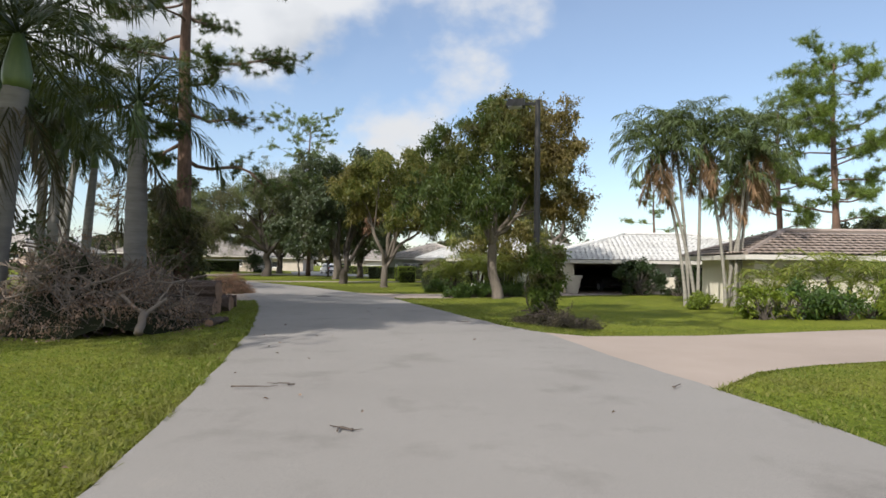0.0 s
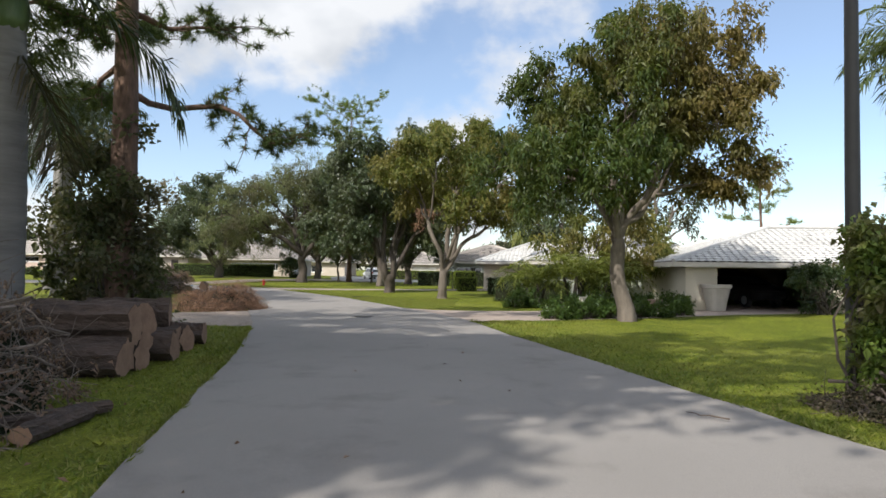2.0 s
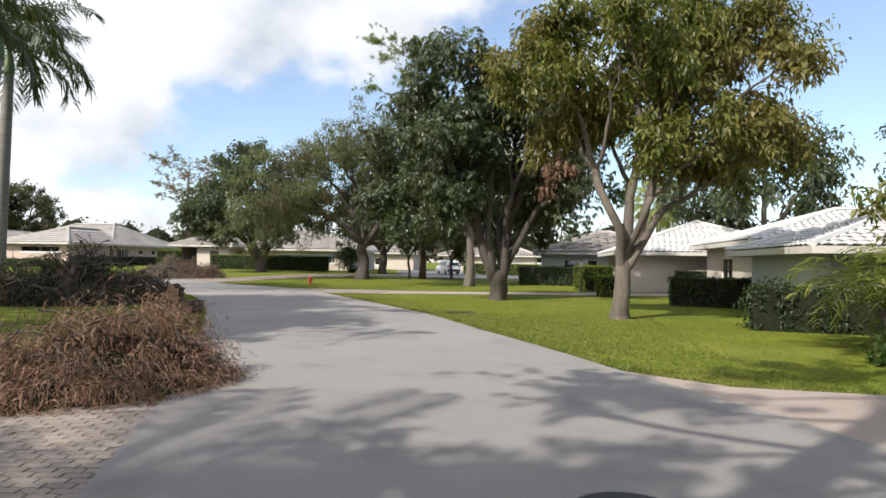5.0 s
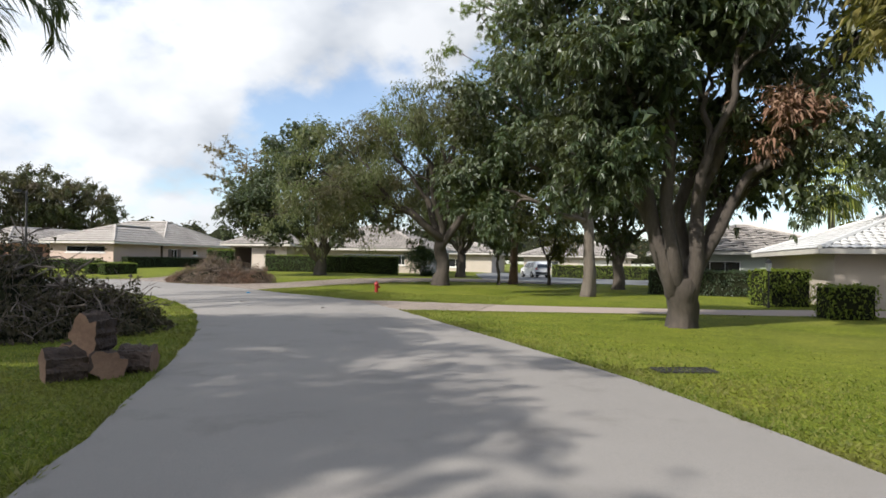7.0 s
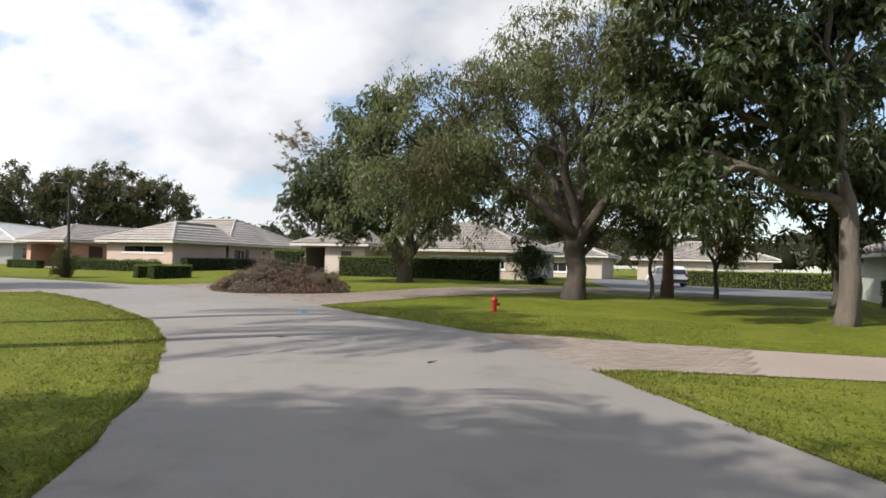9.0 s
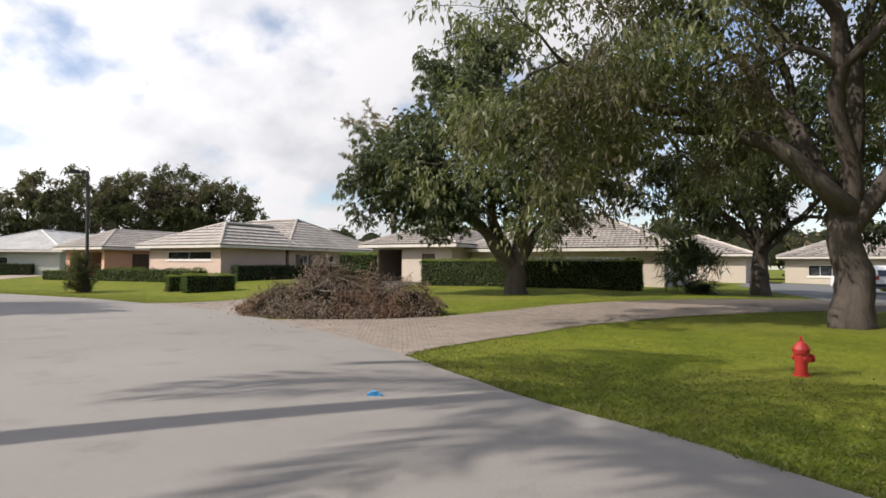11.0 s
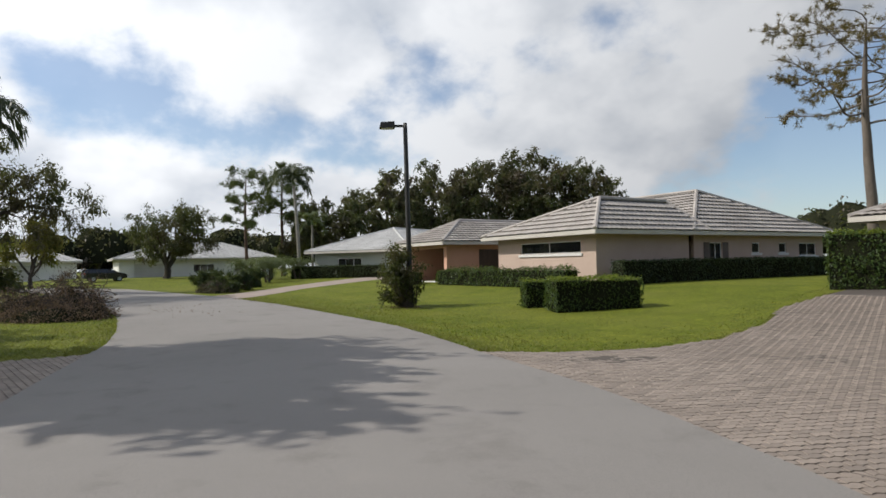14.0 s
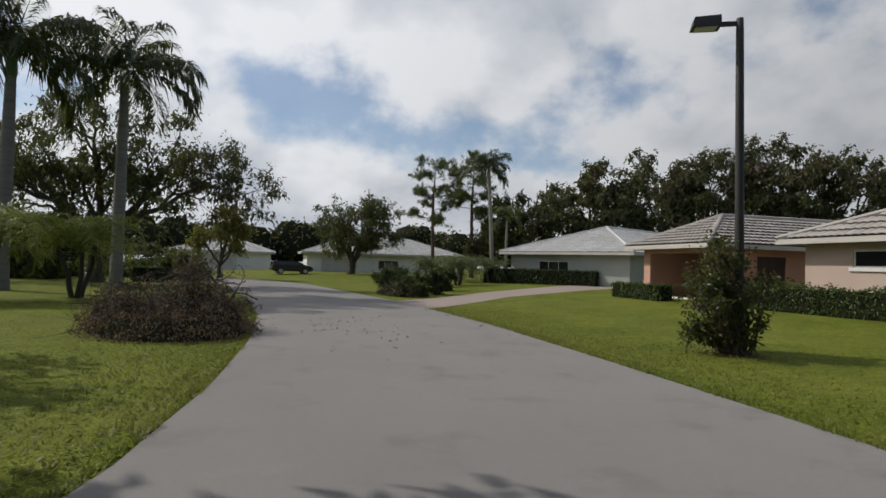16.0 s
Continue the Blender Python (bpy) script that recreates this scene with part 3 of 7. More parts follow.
def sheet(name, outline, mat, lift, label, category):
    """A paved sheet laid on the ground along an outline, cut into a grid so that it follows the rise."""
    bm = bmesh.new()
    vs = [bm.verts.new((x, y, 0)) for x, y in outline]
    bm.faces.new(vs)
    o = np.array(outline)
    for axis in (0, 1):
        no = Vector((1, 0, 0)) if axis == 0 else Vector((0, 1, 0))
        for c in np.arange(math.ceil(o[:, axis].min() / 2.5) * 2.5, o[:, axis].max(), 2.5):
            bmesh.ops.bisect_plane(bm, geom=bm.verts[:] + bm.edges[:] + bm.faces[:], plane_co=no * c, plane_no=no)
    co = np.array([v.co[:2] for v in bm.verts])
    for v, z in zip(bm.verts, ground(co[:, 0], co[:, 1])):
        v.co.z = z + lift
    bmesh.ops.recalc_face_normals(bm, faces=bm.faces[:])
    if sum(f.normal.z for f in bm.faces) < 0:
        bmesh.ops.reverse_faces(bm, faces=bm.faces[:])
    return tagged(part(name, bm, mat), label, category, kind="structure")


road_geo = Geo()
n = 260
la, ra = resample(LEFT_EDGE, 0.1), resample(RIGHT_EDGE, 0.1)
la, ra = la[np.linspace(0, len(la) - 1, n).astype(int)], ra[np.linspace(0, len(ra) - 1, n).astype(int)]
cols = 6
rows_ = np.stack([la + (ra - la) * k / cols for k in range(cols + 1)], 1)
wob = rng.normal(size=(n, 2)) * 0.03
rows_[:, 0, 0] += wob[:, 0]; rows_[:, -1, 0] += wob[:, 1]
crown = np.array([0.028 + 0.03 * (1 - (2 * k / cols - 1) ** 2) for k in range(cols + 1)])
rv = np.concatenate([rows_, np.broadcast_to(crown, (n, cols + 1))[..., None]], -1)
i, j = np.meshgrid(np.arange(n - 1), np.arange(cols), indexing="ij")
w = cols + 1
road_geo.add(rv.reshape(-1, 3), np.stack([i * w + j, i * w + j + 1, (i + 1) * w + j + 1, (i + 1) * w + j], -1).reshape(-1, 4))
tagged(part("road", road_geo, M_ROAD, smooth=True), "pale grey concrete residential road without kerbs", "road", kind="structure")
for key, mat, text in (("drive_south", M_PINKDRIVE, "pinkish paved driveway joining the road"), ("drive_carport", M_PINKDRIVE, "pinkish paved driveway to a carport"),
                       ("drive_mango", M_PINKDRIVE, "pale paved driveway crossing the lawn"), ("drive_brick", M_PAVEBED, "sand bed of the clay paver driveway"),
                       ("drive_corner", M_PAVEBED, "sand bed of the corner paver driveway"), ("drive_west", M_PINKDRIVE, "pale driveway across the far lawn"),
                       ("drive_left", M_PAVEBED, "sand bed of the pink paver driveway"), ("drive_left_far", M_PAVEBED, "sand bed of the grey paver driveway")):
    sheet(key, DRIVES[key], mat, 0.012, text, "driveway")
sheet("parking_court", COURT, M_ASPHALT, 0.018, "dark asphalt parking court behind the trees", "pavement")


# ---------------------------------------------------------------- houses
def roof_faces(x0, y0, x1, y1, ze, pitch):
    """The four sides of a hip roof: each as eave start, eave end, ridge end, ridge start."""
    hw = min(x1 - x0, y1 - y0) / 2
    zr = ze + hw * pitch
    if x1 - x0 >= y1 - y0:
        a, b = (x0 + hw, (y0 + y1) / 2, zr), (x1 - hw, (y0 + y1) / 2, zr)
        return [((x0, y0, ze), (x1, y0, ze), b, a), ((x1, y0, ze), (x1, y1, ze), b, b), ((x1, y1, ze), (x0, y1, ze), a, b), ((x0, y1, ze), (x0, y0, ze), a, a)], (a, b)
    a, b = ((x0 + x1) / 2, y0 + hw, zr), ((x0 + x1) / 2, y1 - hw, zr)
    return [((x0, y0, ze), (x1, y0, ze), a, a), ((x1, y0, ze), (x1, y1, ze), b, a), ((x1, y1, ze), (x0, y1, ze), b, b), ((x0, y1, ze), (x0, y0, ze), a, b)], (a, b)


TILE_W, TILE_L = 0.34, 0.42


def tile_rows(face, wide=0.34):
    """Centres, ways and sizes of the tiles of one roof side, course by course."""
    a, b, c, d = [np.array(p, float) for p in face]
    along = (b - a) / np.linalg.norm(b - a)
    up = (c + d) / 2 - (a + b) / 2
    up -= along * (up @ along)
    rise = np.linalg.norm(up); up /= rise
    out = []
    for r in range(int(rise / TILE_L)):
        f0 = (r + 0.5) * TILE_L / rise
        s0, s1 = ((d - a) @ along) * f0, np.linalg.norm(b - a) + ((c - b) @ along) * f0
        k = max(int((s1 - s0) / wide), 0)
        for q in range(k):
            out.append(a + along * (s0 + (q + 0.5) * (s1 - s0) / k) + up * ((r + 0.5) * TILE_L))
    return out, along, up, np.cross(along, up)


def add_roof(parent, rect, ze, pitch, mat, over=0.75, pieces=0, sides=(0, 1, 2, 3), fine=True, ridge=None):
    x0, y0, x1, y1 = rect
    x0, y0, x1, y1 = x0 - over, y0 - over, x1 + over, y1 + over
    faces, (ra_, rb_) = roof_faces(x0, y0, x1, y1, ze, pitch)
    if ridge:      # a ridge off the middle
        ra_, rb_ = ridge
        sw, se, ne, nw = (x0, y0, ze), (x1, y0, ze), (x1, y1, ze), (x0, y1, ze)
        if abs(ra_[0] - rb_[0]) > abs(ra_[1] - rb_[1]):
            faces = [(sw, se, rb_, ra_), (se, ne, rb_, rb_), (ne, nw, ra_, rb_), (nw, sw, ra_, ra_)]
        else:
            faces = [(sw, se, ra_, ra_), (se, ne, rb_, ra_), (ne, nw, rb_, rb_), (nw, sw, ra_, rb_)]
    deck = Geo()
    for f in faces:
        p = np.array(f[:3] if np.allclose(f[2], f[3]) else f)
        deck.add(p, np.arange(len(p))[None])
    deck.add([(x0, y0, ze - 0.02), (x0, y1, ze - 0.02), (x1, y1, ze - 0.02), (x1, y0, ze - 0.02)], np.array([(0, 1, 2, 3)]))
    roof = part("roof", deck, M_UNDER, parent, "low hip roof of flat tile courses")
    for q in ((x0 - 0.03, y0 - 0.03, x1 + 0.03, y0), (x0 - 0.03, y1, x1 + 0.03, y1 + 0.03), (x0 - 0.03, y0, x0, y1), (x1, y0, x1 + 0.03, y1)):
        fas = Geo()
        fas.box(q[0], q[1], ze - 0.2, q[2], q[3], ze + 0.01)
        part("fascia", fas, M_FASCIA, roof, "painted eave board")
    rest = Geo()
    tile = None
    made = 0
    prof = np.array([(q * (1 if fine else 4), h_) for q, h_ in [(-0.5, 0.0), (-0.28, 0.035), (0.0, 0.045), (0.28, 0.035), (0.5, 0.0)]]) * (TILE_W, 1)
    for k, f in enumerate(faces):
        if k not in sides:
            continue
        spots, al, up, no = tile_rows(f, TILE_W if fine else 1.36)
        m = np.stack([al, up, no], 1)
        hl = TILE_L / 2 + 0.02
        low = np.array([(s, -hl, h + (0.06 if mat is M_TILEW else 0.10)) for s, h in prof]); high = np.array([(s, hl, h + 0.012) for s, h in prof])
        lip = low - (0, 0, 0.032)
        v = np.r_[low, high, lip]
        fs = [np.array([(i, i + 1, i + 6, i + 5) for i in range(4)] + [(i + 10, i + 11, i + 1, i) for i in range(4)])]
        for s in spots:
            if made < pieces:
                if tile is None:
                    g = Geo(); g.add(v, fs); tile = g.mesh("tile", mat)
                ob = new("tile", tile)
                ob.parent = roof
                ob.matrix_basis = Matrix.Translation(Vector(s)) @ Matrix(m.tolist()).to_4x4()
                made += 1
            else:
                rest.add(v @ m.T + s + no * rng.normal() * 0.003, fs)
    for f in faces:
        a, d = np.array(f[0]), np.array(f[3])
        caps = Geo()
        caps.tube([a + (0, 0, 0.06), (a + d) / 2 + (0, 0, 0.07), d + (0, 0, 0.07)], [0.11] * 3, 6)
        part("hip_cap", caps, mat, roof)
    if np.linalg.norm(np.subtract(ra_, rb_)) > 0.3:
        caps = Geo()
        caps.tube([np.add(ra_, (0, 0, 0.06)), np.add(rb_, (0, 0, 0.06))], [0.12] * 2, 6)
        part("ridge_cap", caps, mat, roof)
    if rest.n:
        tagged(part("tile_field", rest, mat, roof), kind="stuff")
    return roof


def wall_with_holes(length, height, holes, thick=0.2):
    """A wall along +x from 0 to length, outside at -y, with openings (x0, z0, x1, z1) right through."""
    xs = sorted({0, length, *[h[0] for h in holes], *[h[2] for h in holes]})
    zs = sorted({0, height, *[h[1] for h in holes], *[h[3] for h in holes]})
    nx, nz = len(xs), len(zs)
    solid = np.array([[not any(h[0] <= (xa + xb) / 2 <= h[2] and h[1] <= (za + zb) / 2 <= h[3] for h in holes) for za, zb in zip(zs, zs[1:])] for xa, xb in zip(xs, xs[1:])])
    v = [(x, y, z) for y in (0, thick) for x in xs for z in zs]
    at_ = lambda i_, k_, side: side * nx * nz + i_ * nz + k_
    quads = []
    has = lambda i_, k_: 0 <= i_ < nx - 1 and 0 <= k_ < nz - 1 and solid[i_, k_]
    for i_ in range(nx - 1):
        for k_ in range(nz - 1):
            if not solid[i_, k_]:
                continue
            quads.append((at_(i_, k_, 0), at_(i_ + 1, k_, 0), at_(i_ + 1, k_ + 1, 0), at_(i_, k_ + 1, 0)))
            quads.append((at_(i_, k_ + 1, 1), at_(i_ + 1, k_ + 1, 1), at_(i_ + 1, k_, 1), at_(i_, k_, 1)))
            for di, dk, p_, q_ in ((-1, 0, (i_, k_ + 1), (i_, k_)), (1, 0, (i_ + 1, k_), (i_ + 1, k_ + 1)), (0, -1, (i_, k_), (i_ + 1, k_)), (0, 1, (i_ + 1, k_ + 1), (i_, k_ + 1))):
                if not has(i_ + di, k_ + dk):
                    quads.append((at_(*q_, 0), at_(*p_, 0), at_(*p_, 1), at_(*q_, 1)))
    g = Geo()
    used = sorted({k_ for q_ in quads for k_ in q_})
    back = {o: n_ for n_, o in enumerate(used)}
    g.add([v[o] for o in used], np.array([[back[k_] for k_ in q_] for q_ in quads]))
    return g


def window_in(parent, x0, z0, x1, z1, bars=1, sill=True, shutters=False, thick=0.2):
    fr = Geo()
    t = 0.06
    for q in ((x0, z0, x1, z0 + t), (x0, z1 - t, x1, z1), (x0, z0 + t, x0 + t, z1 - t), (x1 - t, z0 + t, x1, z1 - t)):
        fr.box(q[0], 0.05, q[1], q[2], 0.11, q[3])
    for k in range(1, bars + 1):
        c = x0 + (x1 - x0) * k / (bars + 1)
        fr.box(c - 0.02, 0.06, z0 + t, c + 0.02, 0.10, z1 - t)
    win = part("window", fr, M_TRIM, parent, "white-framed window with dark panes")
    gl = Geo(); gl.box(x0 + t, 0.075, z0 + t, x1 - t, 0.085, z1 - t)
    part("pane", gl, M_GLASS, win)
    if sill:
        sg = Geo(); sg.box(x0 - 0.12, -0.07, z0 - 0.14, x1 + 0.12, 0.04, z0 - 0.005)
        part("sill", sg, M_TRIM, win)
    if shutters:
        for a, b in ((x0 - 0.55, x0 - 0.06), (x1 + 0.06, x1 + 0.55)):
            sg = Geo()
            sg.box(a, -0.045, z0, b, -0.003, z1)
            for k in range(12):
                z = z0 + 0.08 + (z1 - z0 - 0.16) * k / 11
                sg.box(a + 0.05, -0.058, z - 0.02, b - 0.05, -0.045, z + 0.02)
            part("shutter", sg, M_SHUTTER, win, "brown louvred shutter")
    return win


def door_in(parent, x0, x1, z1, mat=M_DARKDOOR, panels=3):
    g = Geo(); g.box(x0, 0.08, 0.02, x1, 0.13, z1)
    for k in range(panels):
        a, b = 0.15 + (z1 - 0.25) * k / panels, (z1 - 0.25) * (k + 1) / panels + 0.05
        g.box(x0 + 0.1, 0.062, a, x1 - 0.1, 0.08, b)
    d = part("door", g, mat, parent, "panelled house door")
    h = Geo(); h.lathe([(0.0, 0.9), (0.03, 0.92), (0.03, 0.98), (0.0, 1.0)], 8, (x1 - 0.12, 0.04))
    part("handle", h, M_IRON, d)


def house(label, rect, base, eave, walls, roof_mat, wall_mat, pitch=0.42, more_roofs=(), pieces=0, over=0.75, turn=0.0, group="houses along the road", fine=True, ridge=None):
    """rect: x0, y0, x1, y1. walls: per side (south, east, north, west) a list of openings:
    ("window", x0, z0, x1, z1, bars, shutters), ("door", x0, x1, z1), ("garage", x0, x1, z1) or ("open", x0, z0, x1, z1)."""
    cx, cy = rect[0], rect[1]
    h = thing("house", label, "house", pose(cx, cy, 0, 0, 0, turn), group)
    w, d = rect[2] - cx, rect[3] - cy
    hgt = eave - base
    frames = [(0, 0, 0, w), (w, 0, 90, d), (w, d, 180, w), (0, d, 270, d)]
    for (ox, oy, rot, length), opens in zip(frames, walls):
        if opens is None:
            continue
        holes = []
        for o in opens:
            if o[0] in ("window", "open"):
                holes.append((o[1], o[2], o[3], o[4]))
            else:
                holes.append((o[1], 0, o[2], o[3]))
        inset = 0.2 if rot in (90, 270) else 0.0
        g = wall_with_holes(length - 2 * inset, hgt - 0.02, [(a - inset, b, c - inset, e) for a, b, c, e in holes])
        wl_ = part("wall", g, wall_mat, h)
        wl_.matrix_basis = pose(ox, oy, base, 0, 0, rot) @ pose(inset, 0, 0)
        for o in opens:
            if o[0] == "window":
                window_in(wl_, o[1] - inset, o[2], o[3] - inset, o[4], o[5], True, o[6])
            elif o[0] == "door":
                door_in(wl_, o[1] - inset, o[2] - inset, o[3])
            elif o[0] == "garage":
                a, b, t = o[1] - inset, o[2] - inset, o[3]
                gg = Geo()
                for k in range(5):
                    gg.box(a, 0.1, 0.02 + k * (t - 0.02) / 5, b, 0.14, (k + 1) * (t - 0.02) / 5)
                part("garage_door", gg, M_GARAGE, wl_, "sectional garage door")
    fl = Geo(); fl.box(0.0, 0.0, -0.4, w, d, base + 0.01)
    part("floor_slab", fl, M_WHITEW, h)
    add_roof(h, (0, 0, w, d), eave, pitch, roof_mat, over, pieces, fine=fine, ridge=ridge and tuple((a - cx, b - cy, c) for a, b, c in ridge))
    for (a, b, c, e), ze, pt, ov in more_roofs:
        add_roof(h, (a - cx, b - cy, c - cx, e - cy), ze, pt, roof_mat, ov)
    return h


# ---------------------------------------------------------------- plants
def curve_between(a, b, n=6, sag=0.0, wob=0.08):
    """A gently winding line from a to b."""
    a, b = np.asarray(a, float), np.asarray(b, float)
    t = np.linspace(0, 1, n)[:, None]
    length = np.linalg.norm(b - a)
    p = a + (b - a) * t
    for k in (1, 2, 3):
        p = p + np.sin(t * np.pi * k) * rng.normal(size=(1, 3)) * wob * length * 0.55 / k
    p[:, 2] += sag * length * 4 * (t * (1 - t))[:, 0]
    return p


def group_points(pts, k):
    """Splits points into k clusters."""
    c = pts[rng.choice(len(pts), min(k, len(pts)), replace=False)]
    for _ in range(6):
        who = np.argmin(((pts[:, None] - c[None]) ** 2).sum(-1), 1)
        c = np.array([pts[who == i].mean(0) if (who == i).any() else c[i] for i in range(len(c))])
    return who, c


def crown_points(lobes, count, shell=0.55):
    """Clump centres on the billows of a crown of several ellipsoids (x, y, z, rx, ry, rz)."""
    subs = []
    for x, y, z, rx, ry, rz in lobes:
        R = (rx * ry * rz) ** (1 / 3)
        k = int(np.clip(R * R * 2.0, 13, 36))
        for i_ in range(k):
            d = rng.normal(size=3); d /= np.linalg.norm(d)
            q = (shell + (1.0 - shell) * rng.random() ** 0.7) * 0.92
            r = R * (0.26 + 0.26 * rng.random())
            subs.append((x + d[0] * rx * q, y + d[1] * ry * q, z + d[2] * rz * q, r, *d))
    subs = np.array(subs)
    wt = subs[:, 3] ** 2
    pick = subs[rng.choice(len(subs), count, p=wt / wt.sum())]
    d = rng.normal(size=(count, 3)) + pick[:, 4:] * 0.9
    d /= np.linalg.norm(d, axis=1)[:, None]
    return pick[:, :3] + d * (pick[:, 3] * (0.25 + 0.8 * rng.random(count)))[:, None]


def whorls(pts, per, reach, leaf, droop):
    """Rosettes of long hanging leaves at the shoot tips round each clump centre."""
    c, k = len(pts), 9
    tips = max(per // k, 2)
    d = rng.normal(size=(c * tips, 3)) * (1, 1, 0.8) + (0, 0, 0.1)
    d /= np.linalg.norm(d, axis=1)[:, None]
    hub = np.repeat(pts, tips, 0) + d * (reach * (0.35 + 1.05 * rng.random(c * tips)))[:, None]
    axis = d * 0.8 + (0, 0, 0.55)
    axis /= np.linalg.norm(axis, axis=1)[:, None]
    a = np.cross(axis, (0.3, 0.2, 1.0)); a /= np.linalg.norm(a, axis=1)[:, None] + 1e-9
    b = np.cross(axis, a)
    ang = (np.arange(k) * 2.399)[None] + rng.random((c * tips, 1)) * 6.3
    way = a[:, None] * np.cos(ang)[..., None] + b[:, None] * np.sin(ang)[..., None] + axis[:, None] * (0.15 + 0.35 * rng.random((c * tips, k, 1)))
    way = way.reshape(-1, 3) - np.array([0, 0, droop])
    size = 0.75 + 0.5 * rng.random(len(way))
    return np.repeat(hub, k, 0), way, leaf[0] * size, leaf[1] * size


def sprays(pts, per, reach, leaf, droop, sprigs=6, heart=0.24, bulk=1.9):
    """Leaf places, directions and sizes on short sprigs that fan out from each clump centre."""
    c = len(pts)
    d = rng.normal(size=(c, sprigs, 3)) * (1, 1, 0.75) + (0, 0, 0.15 - droop * 0.5)
    d /= np.linalg.norm(d, axis=2)[..., None]
    L = reach * (0.8 + 1.0 * rng.random((c, sprigs)))
    n = c * per
    own = np.repeat(np.arange(c), per)
    sp = rng.integers(0, sprigs, n)
    t = rng.random(n) ** 0.75
    dd, ll = d[own, sp], L[own, sp]
    pos = pts[own] + dd * (t * ll)[:, None] + rng.normal(size=(n, 3)) * reach * 0.20 - (0, 0, 1) * (droop * 0.22 * ll * t * t)[:, None]
    way = dd * 0.7 + rng.normal(size=(n, 3)) * 0.75 - (0, 0, droop)
    size = np.where(rng.random(n) < heart, bulk, 0.65 + 0.7 * rng.random(n))
    inner = size == bulk
    pos[inner] = pts[own[inner]] + rng.normal(size=(inner.sum(), 3)) * reach * 0.35
    return pos, way, leaf[0] * size, leaf[1] * size


def grow(wood, start, tips, r, reach):
    """A limb from start towards the middle of its tips, forking again and again into thinner ones."""
    if len(tips) <= 4:
        for tip in tips:
            wood.tube(curve_between(start, tip, 4, 0.03, 0.10), np.linspace(max(r * 0.6, 0.012), 0.008, 4), 3, False)
        return
    mid = tips.mean(0)
    end = start + (mid - start) * reach
    end[2] += 0.08 * np.linalg.norm(mid - start) * (1 if r > 0.08 else 0)
    limb = curve_between(start, end, 7 if r > 0.06 else 4, 0.02, 0.10)
    r1 = r * 0.74
    wood.tube(limb, np.linspace(r, r1, len(limb)), 9 if r > 0.12 else 6 if r > 0.05 else 4, False)
    who, cent = group_points(tips, 3 if len(tips) > 40 else 2)
    for k in range(len(cent)):
        mine = tips[who == k]
        if len(mine):
            grow(wood, limb[-1] - (limb[-1] - limb[-2]) * 0.4 * rng.random(), mine, max(r1 * min(0.98, 0.30 + 0.72 * math.sqrt(len(mine) / len(tips))), 0.012), 0.5)


